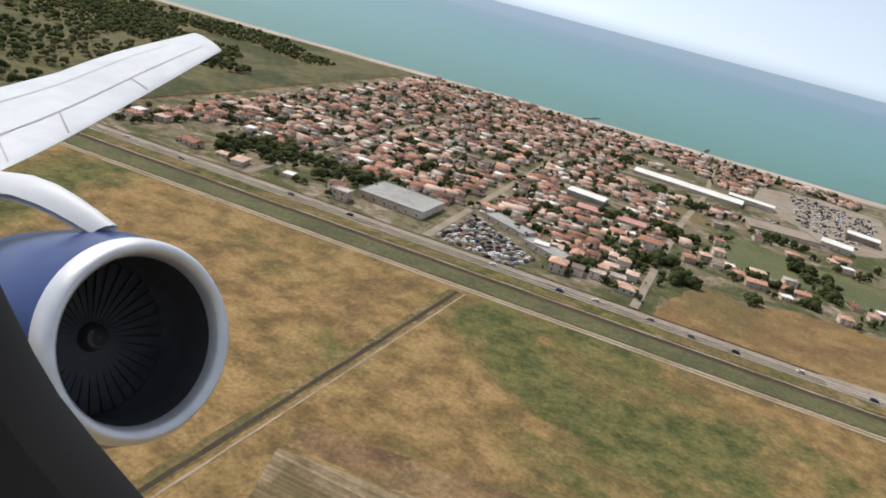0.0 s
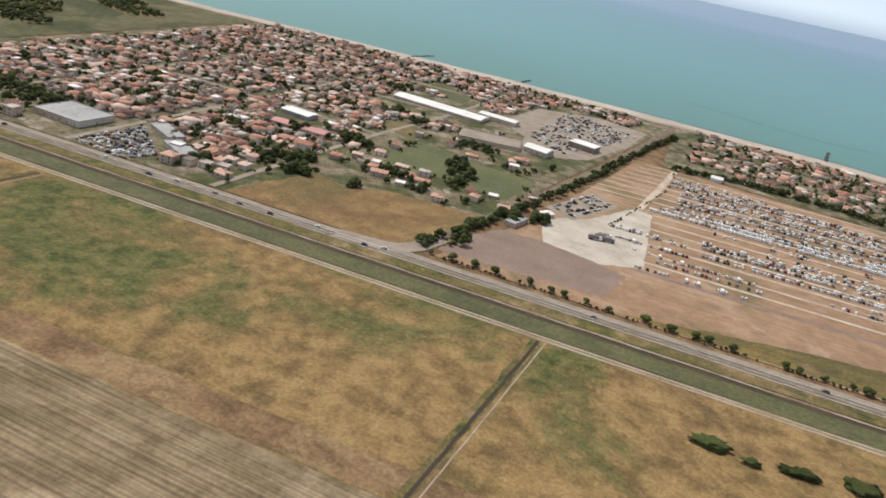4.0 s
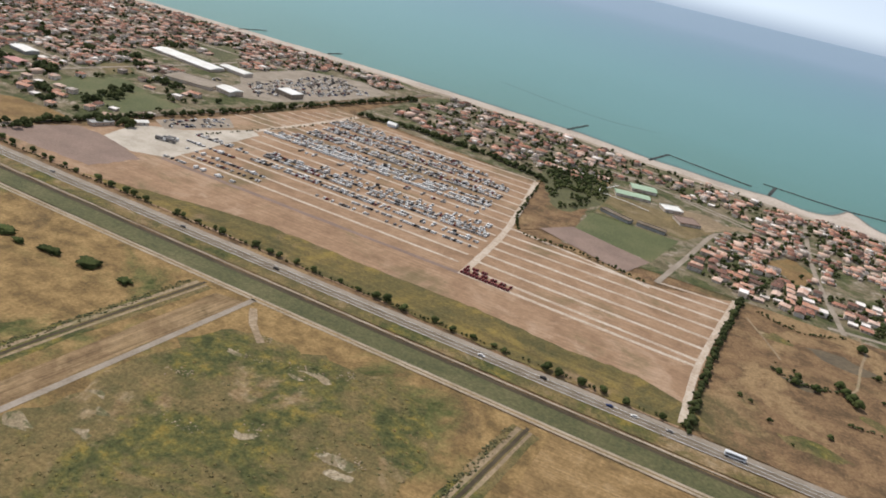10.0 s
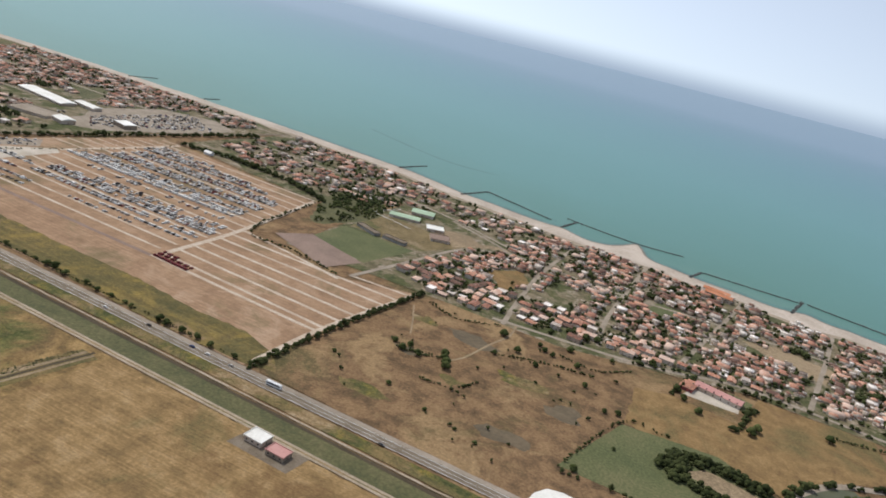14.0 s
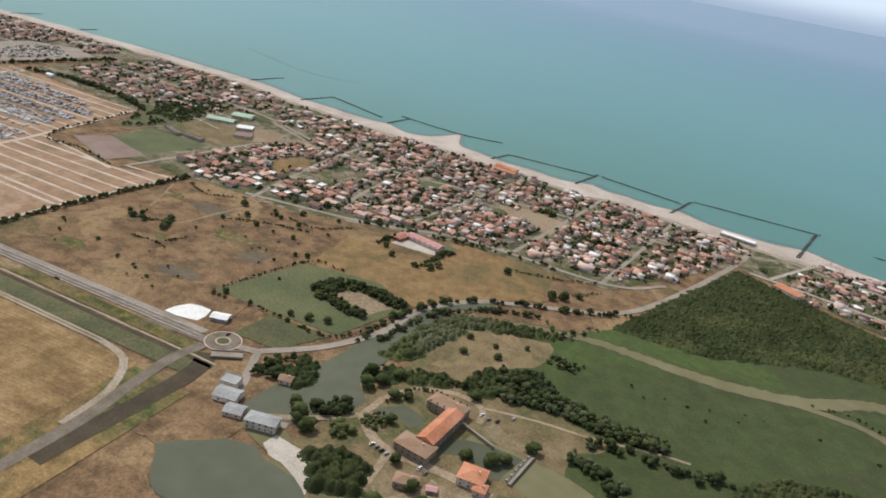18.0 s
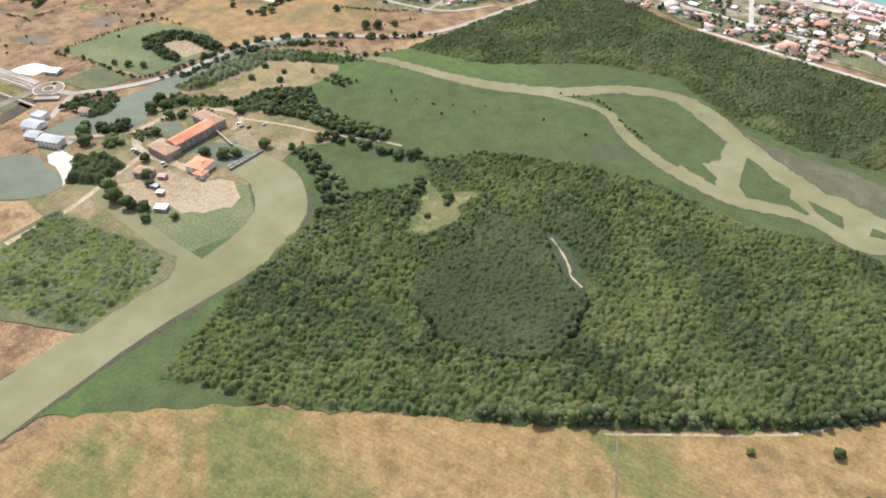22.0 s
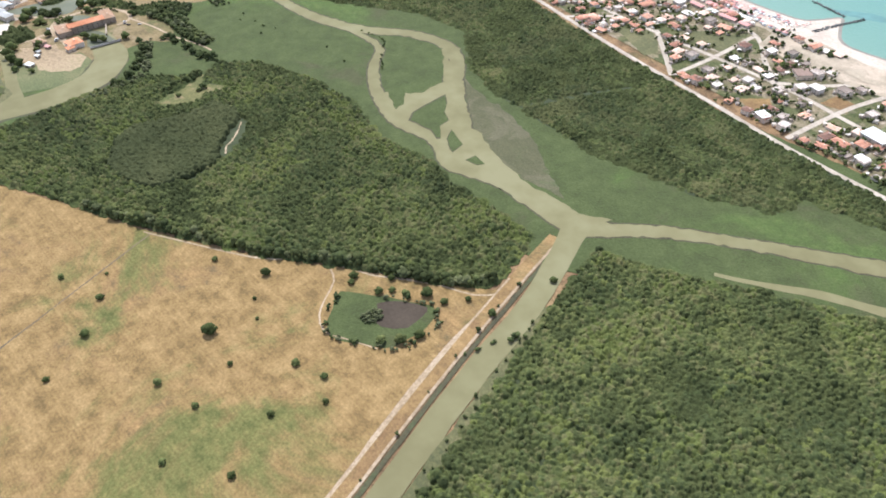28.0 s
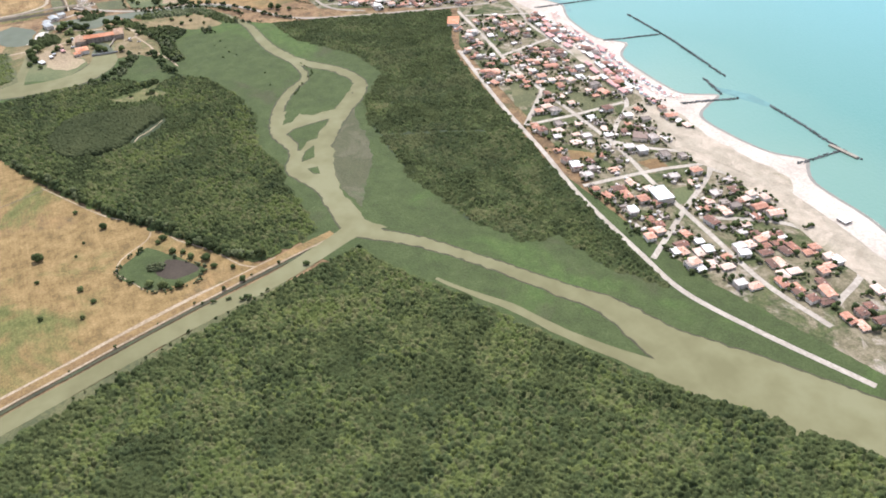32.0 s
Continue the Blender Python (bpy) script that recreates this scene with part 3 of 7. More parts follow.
def scatter_points(poly, spacing, seed, keep=None, jitter=0.45):
    rng = random.Random(seed)
    xs, ys = [p[0] for p in poly], [p[1] for p in poly]
    out, y, row = [], min(ys), 0
    while y < max(ys):
        x = min(xs) + (spacing / 2 if row % 2 else 0)
        while x < max(xs):
            px, py = x + rng.uniform(-jitter, jitter) * spacing, y + rng.uniform(-jitter, jitter) * spacing
            if inside(px, py, poly) and (keep is None or keep(px, py)):
                out.append((px, py))
            x += spacing
        y += spacing * 0.87
        row += 1
    return out


def crowns(name, points, size, mat, label, seed=1, low=False, vary=0.4, category="wood", z=0.0, tall=1.0, rolling=0.0):
    """Many crowns in one mesh. mat may be a list: then each crown takes one, in drifts. rolling: how far the canopy rises and falls."""
    rng = random.Random(seed)
    mats = mat if isinstance(mat, list) else [mat]
    shapes, pieces = (CROWNS_LOW if low else CROWNS), []
    for x, y in points:
        v, f = rng.choice(shapes)
        s, a = size * rng.uniform(1 - vary, 1 + vary), rng.uniform(0, 6.28)
        c, q = math.cos(a) * s, math.sin(a) * s
        lift_z = z + rolling * (wobble(x, y, 24, seed) + 0.6 * wobble(x, y, 9, seed + 3))
        w = np.stack((v[:, 0] * c - v[:, 1] * q + x, v[:, 0] * q + v[:, 1] * c + y, v[:, 2] * s * tall * rng.uniform(0.75, 1.3) + lift_z), 1)
        w[:, 0] = x + (w[:, 0] - x) * rng.uniform(0.75, 1.3)
        k = 0
        if len(mats) > 1:
            u = 0.5 + 0.6 * wobble(x, y, 40, seed + 5) + 0.35 * wobble(x, y, 14, seed + 8) + rng.gauss(0, 0.2)
            k = max(0, min(len(mats) - 1, int(u * len(mats))))
        pieces.append((w, f, np.full(len(f), k)))
    return merged(name, pieces, mats, label, category)


def canopy(name, poly, spacing, radius, cell, mats, label, seed, height=3.0, rolling=1.5, rough=0.3, keep=None):
    """The closed roof of a wood: a fine ragged sheet of touching domed crowns, falling to the ground at its edge. Each crown has one of the materials, in drifts."""
    rng, dice = random.Random(seed), np.random.default_rng(seed)
    x0, y0 = min(p[0] for p in poly) - 6, min(p[1] for p in poly) - 6
    nx, ny = int((max(p[0] for p in poly) + 6 - x0) / cell) + 1, int((max(p[1] for p in poly) + 6 - y0) / cell) + 1
    high, kind = np.full((ny, nx), -9.0), np.full((ny, nx), -1)
    for x, y in scatter_points(poly, spacing, seed, keep):
        r = radius * rng.choice((0.55, 0.7, 0.85, 1.0, 1.15, 1.35, 1.75)) * rng.uniform(0.9, 1.1)
        top = height + rolling * (wobble(x, y, 24, seed) + 0.6 * wobble(x, y, 9, seed + 3)) + rng.gauss(0, 0.35) * r * 0.4
        u = 0.45 + 0.85 * wobble(x, y, 55, seed + 5) + 0.5 * wobble(x, y, 16, seed + 8) + rng.gauss(0, 0.24)
        k = max(0, min(len(mats) - 1, int(u * len(mats))))
        i0, i1 = max(0, int((x - r * 1.3 - x0) / cell)), min(nx, int((x + r * 1.3 - x0) / cell) + 2)
        j0, j1 = max(0, int((y - r * 1.3 - y0) / cell)), min(ny, int((y + r * 1.3 - y0) / cell) + 2)
        gx, gy = x0 + np.arange(i0, i1) * cell - x, y0 + np.arange(j0, j1) * cell - y
        d = (gx[None, :] ** 2 + gy[:, None] ** 2) / (r * r)
        z = np.where(d < 1.7, top - d * r * 1.6, -9.0)
        wins = z > high[j0:j1, i0:i1]
        high[j0:j1, i0:i1] = np.where(wins, z, high[j0:j1, i0:i1])
        kind[j0:j1, i0:i1] = np.where(wins, k, kind[j0:j1, i0:i1])
    full = kind >= 0
    inner = full.copy()
    inner[1:-1, 1:-1] = full[1:-1, 1:-1] & full[:-2, 1:-1] & full[2:, 1:-1] & full[1:-1, :-2] & full[1:-1, 2:]
    gx, gy = np.meshgrid(x0 + np.arange(nx) * cell, y0 + np.arange(ny) * cell)
    z = np.where(inner, np.maximum(high, 0.5) + dice.normal(0, rough, high.shape), 0.05)
    co = np.stack((gx + dice.uniform(-0.38, 0.38, high.shape) * cell, gy + dice.uniform(-0.38, 0.38, high.shape) * cell, z), 2).reshape(-1, 3)
    num = np.arange(nx * ny).reshape(ny, nx)
    whole = full[:-1, :-1] & full[1:, :-1] & full[:-1, 1:] & full[1:, 1:]
    a, b, c, d, m = (q[whole] for q in (num[:-1, :-1], num[:-1, 1:], num[1:, 1:], num[1:, :-1], kind[:-1, :-1]))
    flip = dice.random(len(a)) < 0.5
    f = np.concatenate((np.stack((a, b, np.where(flip, c, d)), 1), np.stack((np.where(flip, a, b), c, d), 1)))
    used = np.unique(f)
    back = np.zeros(nx * ny, int)
    back[used] = np.arange(len(used))
    return merged(name, [(co[used], back[f], np.concatenate((m, m)))], mats, label, "wood")


# ---- parts and things ----
def part(name, bm, mat, parent, label=""):
    me = bpy.data.meshes.new(name)
    bm.to_mesh(me)
    bm.free()
    for m in (mat if isinstance(mat, (list, tuple)) else [mat]):
        me.materials.append(m)
    ob = new(name, me)
    ob.parent = parent
    return tagged(ob, label)


def thing(name, label, category, m=None, group=""):
    ob = tagged(new(name), label, category, group)
    ob.empty_display_size = 0.5
    if m is not None:
        ob.matrix_basis = m
    return ob


def box(bm, x0, y0, z0, x1, y1, z1, taper=0.0):
    v = [bm.verts.new(p) for p in ((x0, y0, z0), (x1, y0, z0), (x1, y1, z0), (x0, y1, z0), (x0 + taper, y0 + taper, z1), (x1 - taper, y0 + taper, z1), (x1 - taper, y1 - taper, z1), (x0 + taper, y1 - taper, z1))]
    for f in ((3, 2, 1, 0), (4, 5, 6, 7), (0, 1, 5, 4), (1, 2, 6, 5), (2, 3, 7, 6), (3, 0, 4, 7)):
        bm.faces.new([v[i] for i in f])
    return bm


def boxes(*many):
    bm = bmesh.new()
    for b in many:
        box(bm, *b)
    return bm


def hip_roof(w, d, h, rise, eave=0.6, gable=False, thick=0.25):
    """A pitched roof slab with overhanging eaves over a plan w by d."""
    bm = bmesh.new()
    a, b = w / 2 + eave, d / 2 + eave
    r = a if gable else max(0.3, a - b)
    low = [bm.verts.new(p) for p in ((-a, -b, h - 0.15), (a, -b, h - 0.15), (a, b, h - 0.15), (-a, b, h - 0.15))]
    mid = [bm.verts.new((v.co.x, v.co.y, v.co.z + thick)) for v in low]
    top = [bm.verts.new((-r, 0, h + rise + thick)), bm.verts.new((r, 0, h + rise + thick))]
    bm.faces.new(low[::-1])
    for i in range(4):
        bm.faces.new((low[i], low[(i + 1) % 4], mid[(i + 1) % 4], mid[i]))
    bm.faces.new((mid[0], mid[1], top[1], top[0]))
    bm.faces.new((mid[1], mid[2], top[1]))
    bm.faces.new((mid[2], mid[3], top[0], top[1]))
    bm.faces.new((mid[3], mid[0], top[0]))
    return bm


def flat_roof(w, d, h):
    """A flat roof with a raised rim."""
    a, b, e, t = w / 2, d / 2, 0.35, 0.3
    return boxes((-a - e, -b - e, h, a + e, b + e, h + 0.25), (-a - e, -b - e, h + 0.25, a + e, -b - e + t, h + 0.7), (-a - e, b + e - t, h + 0.25, a + e, b + e, h + 0.7),
                 (-a - e, -b - e + t, h + 0.25, -a - e + t, b + e - t, h + 0.7), (a + e - t, -b - e + t, h + 0.25, a + e, b + e - t, h + 0.7))


def building(name, label, category, x, y, turn, w, d, h, roof="hip", rise=1.8, wall_mat=None, roof_mat=None, windows=3, group="", chimney=True, floors=1, roof_label="", wall_label=""):
    """A house with walls, roof, chimney, a door and windows on its sides, each a part; the panes lie in raised frames."""
    if category in ("warehouse", "shop", "hall", "workshop", "shed", "building", "school", "club house"):
        h = max(3.0, h * 0.65)
    ob = thing(name, label, category, pose(x, y, 0, 0, 0, turn), group)
    wall = part("wall", boxes((-w / 2, -d / 2, -0.3, w / 2, d / 2, h)), wall_mat or M["plaster_single"], ob, wall_label)
    if roof == "flat":
        part("roof", flat_roof(w, d, h), roof_mat or M["roof_grey_single"], ob, roof_label)
    else:
        part("roof", hip_roof(w, d, h, rise, gable=roof == "gable"), roof_mat or M["roof_tile_single"], ob, roof_label)
    if roof == "gable":
        for s in (-1, 1):
            bm = bmesh.new()
            bm.faces.new([bm.verts.new(p) for p in ((s * (w / 2 - 0.02), -d / 2, h), (s * (w / 2 - 0.02), d / 2, h), (s * (w / 2 - 0.02), 0, h + rise * 0.92))])
            part("gable_end", bm, wall_mat or M["plaster_single"], ob)
    if chimney and roof != "flat":
        part("chimney", boxes((w * 0.2, -0.4, h + rise * 0.3, w * 0.2 + 0.8, 0.4, h + rise + 1.0), (w * 0.2 - 0.1, -0.5, h + rise + 1.0, w * 0.2 + 0.9, 0.5, h + rise + 1.15)), M["plaster_single"], ob)
    if windows:
        pane = boxes((-0.55, -0.02, 0, 0.55, 0.06, 1.3))
        me = bpy.data.meshes.new("window")
        pane.to_mesh(me)
        pane.free()
        me.materials.append(M["dark_glass"])
        for fl in range(floors):
            for i in range(windows):
                for s in (-1, 1):
                    win = new("window", me)
                    win.parent = wall
                    win.matrix_basis = pose((i + 0.5) / windows * w - w / 2, s * d / 2 + (0 if s > 0 else -0.04), 1.0 + fl * 3.0)
        part("door", boxes((w / 2 - 0.02, -0.5, 0, w / 2 + 0.06, 0.5, 2.1)), M["bark"], ob, "dark wooden door")
    return ob


# ---- ground and sea ----
SPITS = [(808, 12, 22), (914, 72, 20), (1160, 22, 22), (1290, 16, 30), (1455, 14, 30), (1628, 34, 22), (1812, 52, 18), (1968, 18, 14)]


def shore_y(x):
    """The waterline, with sand spits behind the breakwaters."""
    base = float(np.interp(x, [-4000, -700, -300, 0, 300, 530, 640, 774, 816, 856, 890, 969, 1017, 1062, 1119, 1167, 1208, 1300, 1450, 1640, 1700, 1770, 1828, 1873, 1899, 1931, 1956, 1982, 2005, 2090, 2300, 4000],
                           [1000, 1065, 1105, 1122, 1128, 1120, 1094, 1084, 1080, 1072, 1078, 1078, 1067, 1067, 1062, 1058, 1070, 1052, 1046, 1014, 1008, 1003, 985, 981, 982, 989, 995, 992, 985, 972, 930, 700]))
    return base + sum(high * math.exp(-abs((x - mid) / wide) ** 1.6) for mid, high, wide in SPITS)


ground = tagged(mesh_object("ground", [(-9500, -9000, -0.35), (11500, -9000, -0.35), (11500, 2200, -0.35), (-9500, 2200, -0.35)], [(0, 1, 2, 3)], M["brown_field"]), "dry brown open land of the coastal plain", kind="structure")
xs = list(np.arange(-9500, -600, 300)) + list(np.arange(-600, 2500, 5)) + list(np.arange(2500, 11501, 300))
edge = [(x, shore_y(x) + 4 * wobble(x, 0, 60) + 1.2 * wobble(x, 3, 12)) for x in xs]
k = len(edge)
verts = [(x, y, 0.5) for x, y in edge] + [(x, 10500, 0.5) for x, y in edge]
tagged(mesh_object("sea", verts, [(i, i + 1, k + i + 1, k + i) for i in range(k - 1)], M["sea"]), "calm turquoise sea turning blue, then paled by painted haze towards the horizon", kind="structure")


def beach_width(x):
    return float(np.interp(x, [-600, 300, 700, 1000, 1400, 1600, 1800, 2100, 2300], [26, 32, 34, 36, 36, 40, 34, 30, 34]))


spit = [sum(high * math.exp(-abs((x - mid) / wide) ** 1.6) for mid, high, wide in SPITS) for x, y in edge]
verts = [(x, y + 2, 0.53) for x, y in edge] + [(x, y - s - beach_width(x) - 8 * wobble(x, 5, 70), 0.56) for (x, y), s in zip(edge, spit)]
tagged(mesh_object("beach", verts, [(k + i, k + i + 1, i + 1, i) for i in range(k - 1)], M["sand"]), "pale sandy beach along the sea", kind="structure")
verts = [(x, y - s - beach_width(x) * 0.8, 0.40) for (x, y), s in zip(edge, spit)] + [(x, y - s - beach_width(x) * (1.3 + (0.9 if x > 1780 else 0.0)) - 8 * wobble(x, 8, 50), 0.36) for (x, y), s in zip(edge, spit)]
tagged(mesh_object("dune", verts, [(k + i, k + i + 1, i + 1, i) for i in range(k - 1)], M["dune"]), "sandy dune strip with dry grass tufts", kind="structure")

# fields, from the lowest sheet up
patch("field_near", [(-900, -900), (1090, -900), (1090, 349), (-900, 349)], M["dry_grass"], 0.00, "patchy dry grass field, straw and green", False)
patch("plough_field", [(-60, 128), (-70, 180), (60, 192), (400, 192), (468, 188), (462, 60), (-40, 40)], M["stubble"], 0.06, "ploughed stubble field in fine rows", False, 1.5)
patch("plough_rim", [(-68, 182), (-74, 196), (60, 212), (400, 212), (470, 206), (468, 189), (400, 193), (60, 193)], M["brown_field"], 0.05, "dark weedy strip along the ploughed field", False, 2)
patch("verge_field", [(484, 60), (500, 338), (519, 342), (498, 60)], M["stubble_cross"], 0.05, "narrow stubble field between ditch and farm road", False, 1)
patch("weed_field", [(512, 60), (520, 240), (534, 312), (580, 322), (640, 328), (672, 300), (680, 250), (668, 60)], M["weedy"], 0.05, "waste ground of weeds and pale rubble", True, 8)
WEED_FIELD = [(512, 60), (520, 240), (534, 312), (580, 322), (640, 328), (672, 300), (680, 250), (668, 60)]
crowns("weeds", scatter_points(WEED_FIELD, 4.6, 152, keep=lambda x, y: wobble(x, y, 38, 4) + 0.7 * wobble(x, y, 11, 6) + (x - 590) * 0.004 > 0.15), 0.8, [M["weedy"], M["weed_green"], M["yellow_field"]], "green and yellow weeds on the waste ground", 152, True, 0.6, "weeds", tall=0.1)
dice = random.Random(153)
for i, (px, py, pw) in enumerate(((643, 255, 9), (650, 247, 6), (600, 306, 8), (589, 298, 5), (552, 293, 5), (531, 222, 6), (541, 213, 5), (520, 187, 8), (548, 198, 6), (601, 243, 5))):
    patch("bare_spot", [(px + pw * (1 + 0.7 * wobble(k * 5, px, 3, 4)) * math.cos(k * 0.57), py + 0.45 * pw * (1 + 0.7 * wobble(px, k * 5, 3, 6)) * math.sin(k * 0.57)) for k in range(11)], M["rubble_soil"], 0.10 + i * 0.002, "pale ragged spot of rubble and dead stalks", True, 3.5)
crowns("rubble", [(px + dice.gauss(0, pw), py + dice.gauss(0, pw * 0.45)) for px, py, pw in ((643, 255, 6), (652, 259, 4), (602, 250, 4), (592, 307, 7), (612, 318, 5), (560, 296, 4), (556, 318, 3), (575, 230, 5), (545, 262, 5)) for _ in range(int(pw * 12))], 0.55, [M["sandy"], M["rubble_soil"]], "pale heaps of rubble and dry soil", 153, True, 0.6, "rubble", tall=0.06)
patch("straw_field_near", [(716, 200), (722, 348), (836, 352), (1040, 352), (1046, 120)], M["mown_field"], 0.05, "mown straw field beside the canal track", False, 2)
patch("storage_field", [(184, 409), (782, 409), (793, 645), (727, 612), (592, 626), (560, 795), (312, 819), (273, 824), (222, 535)], M["bare_earth"], 0.03, "bare tan field of the vehicle storage park", False)
patch("field_strip", [(300, 411), (450, 411), (779, 411), (778, 440), (740, 450), (700, 447), (640, 452), (560, 450), (450, 448), (380, 432)], M["yellow_field"], 0.08, "yellow-green weedy strip along the road", True, 3)
patch("clay_yard", [(184, 420), (192, 462), (206, 492), (250, 492), (300, 474), (292, 428)], M["clay"], 0.11, "bare reddish clay ground", False, 4)
patch("apron", [(237, 492), (226, 545), (258, 570), (290, 640), (305, 630), (310, 497), (280, 482)], M["gravel"], 0.13, "pale gravel apron with parked lorries", False, 1.5)
patch("car_yard", [(222, 570), (250, 650), (276, 626), (248, 556)], M["paved"], 0.15, "grey paved yard full of parked cars", False)
patch("brown_pasture", [(795, 411), (1052, 411), (1020, 556), (1180, 610), (1235, 660), (1215, 735), (1020, 690), (800, 656)], M["brown_field"], 0.04, "dry brown pasture with scattered bushes", False, 2)
patch("straw_strip", [(1027, 569), (1150, 560), (1180, 614), (1230, 655), (1220, 728), (1118, 722), (1115, 650), (1050, 655), (1020, 640)], M["gold_field"], 0.06, "straw-coloured mown strip below the town", False, 3)
patch("green_meadow", [(1003, 468), (1026, 564), (1099, 578), (1142, 554), (1120, 474), (1062, 470)], M["lawn"], 0.09, "green mown meadow beside the road", False, 1)
patch("garden_field", [(1060, 424), (1064, 466), (1118, 470), (1100, 428)], M["green_grass"], 0.09, "rough grass by the roundabout", False, 2)
patch("white_yard", [(1000, 416), (1006, 436), (1026, 440), (1028, 420)], M["white_roof"], 0.12, "heap yard of white gravel", True, 2)
patch("town_field_west", [(30, 404), (172, 404), (183, 502), (148, 502), (113, 498), (84, 477), (58, 490), (41, 445)], M["gold_field"], 0.08, "brown mown field beside the road", False, 2)
patch("town_green_west", [(68, 606), (87, 655), (145, 637), (201, 632), (192, 556), (122, 565), (82, 562)], M["lawn"], 0.10, "green pasture between the gardens", False, 2)
patch("town_ground_west", [(-372, 404), (30, 404), (172, 404), (300, 1105), (-360, 1100)], M["town_ground"], 0.05, "gardens and yards between the houses", False)
patch("market_yard", [(109, 839), (127, 964), (202, 1007), (269, 983), (256, 875), (227, 762), (188, 728), (161, 721), (150, 790)], M["paved"], 0.14, "grey paved market car park", False)
patch("town_lot", [(-16, 890), (-15, 965), (46, 930), (52, 868)], M["green_grass"], 0.10, "open green behind the warehouse", False, 2)
patch("town_lot", [(27, 678), (36, 713), (74, 685), (70, 648)], M["castle_grass"], 0.10, "rough tan plot between the gardens", False, 2)
patch("town_ground_middle", [(300, 830), (560, 800), (640, 640), (797, 655), (940, 660), (1110, 725), (1275, 732), (1380, 920), (1520, 850), (2060, 775), (2220, 830), (2220, 940), (1450, 1030), (300, 1105)], M["town_ground"], 0.05, "gardens and yards between the houses", False)
patch("scrub_field", [(562, 790), (562, 930), (626, 925), (632, 760), (640, 690), (598, 632), (590, 700)], M["brown_field"], 0.09, "brown scrubby plot behind the storage park", False, 3)
patch("town_lot", [(985, 858), (1012, 852), (1022, 900), (992, 908)], M["lawn"], 0.10, "green empty plot between the houses", False, 2)
patch("town_lot", [(1092, 876), (1124, 850), (1178, 832), (1194, 884), (1130, 896)], M["tan_field"], 0.10, "bare tan plot between the houses", False, 3)
patch("town_lot", [(1110, 985), (1140, 985), (1140, 1040), (1112, 1040)], M["green_grass"], 0.10, "rough grassy plot behind the beach", False, 2)
patch("town_lot", [(812, 790), (852, 742), (862, 800), (840, 830)], M["gold_field"], 0.10, "dry grass plot between the houses", False, 3)
for plot, ground_mat, words in (([(1714, 886), (1725, 909), (1765, 925), (1768, 882)], "green_grass", "rough green plot between the villas"), ([(1660, 846), (1683, 879), (1724, 838), (1720, 820)], "green_grass", "overgrown plot behind the road"), ([(1833, 814), (1853, 837), (1865, 823), (1851, 807)], "gold_field", "dry grass plot between the villas"), ([(1888, 863), (1892, 884), (1910, 884), (1913, 863)], "gold_field", "dry grass plot between the streets"), ([(1896, 907), (1909, 923), (1918, 897)], "green_grass", "small green plot by the beach road"), ([(1946, 859), (1951, 885), (1975, 855), (1968, 844)], "lawn", "green garden plot")):
    patch("town_plot", plot, M[ground_mat], 0.11, words, False, 2)
patch("dune_grass", [(1778, 946), (1807, 958), (1827, 972), (1880, 962), (1936, 966), (1987, 969), (2008, 941), (1956, 938), (1911, 929), (1845, 934)], M["dune"], 0.60, "grey-green dune grass behind the beach", True, 5)
patch("school_yard", [(1058, 668), (1066, 700), (1104, 694), (1106, 672)], M["gravel"], 0.11, "pale yard of the school", False, 1)
patch("school_lawn", [(1090, 690), (1094, 712), (1116, 706), (1112, 680)], M["lawn"], 0.115, "small lawn behind the school", False, 1)
patch("football_pitch", [(638, 690), (638, 756), (731, 760), (718, 670)], M["lawn"], 0.14, "green football pitch", False)
patch("clay_pitch", [(613, 655), (636, 692), (717, 668), (703, 620)], M["clay"], 0.15, "reddish bare clay pitch", False)
patch("dirt_yard", [(704, 858), (716, 880), (744, 890), (766, 872), (790, 892), (806, 886), (780, 868), (760, 838), (751, 822), (735, 846), (722, 842)], M["tan_field"], 0.16, "bare dusty yard behind the club", False, 2)
ribbon("yard_wall", [(637, 894), (624, 846), (655, 838), (687, 829)], 1.1, M["white_paint"], 0.9, "low white boundary wall")
patch("sports_yard", [(640, 765), (735, 768), (760, 830), (690, 850), (640, 850)], M["castle_grass"], 0.12, "paved yard of the sports club", False)
patch("marsh", [(1225, 560), (1262, 600), (1330, 690), (1480, 770), (2060, 790), (2300, 850), (2330, 780), (1884, 520), (1600, 470), (1440, 470), (1370, 470), (1300, 490), (1255, 510)], M["reed"], 0.06, "green reed marsh round the channels", False, 2)
patch("reed_bank", [(1322, 450), (1340, 300), (1350, 150), (1500, 255), (1450, 500), (1370, 500)], M["reed"], 0.055, "dark green reeds along the river bend", False, 3)
patch("field_south", [(1380, -700), (2150, -300), (1990, 150), (1926, 318), (1893, 420), (1873, 477), (1846, 452), (1778, 405), (1724, 364), (1640, 314), (1570, 282), (1480, 236), (1400, 205), (1370, 120)], M["straw_field"], 0.04, "dry straw field with green patches and round bushes", False, 2)
patch("castle_ground", [(1165, 300), (1180, 420), (1190, 540), (1262, 590), (1300, 500), (1380, 492), (1350, 420), (1350, 300), (1300, 260)], M["castle_grass"], 0.05, "dry grassland round the castle", False, 3)
patch("castle_meadow", [(1198, 488), (1203, 522), (1197, 550), (1208, 571), (1235, 575), (1262, 584), (1269, 565), (1263, 537), (1249, 522), (1259, 489), (1238, 487)], M["castle_dry"], 0.08, "dry mown clearing among trees", True, 3)
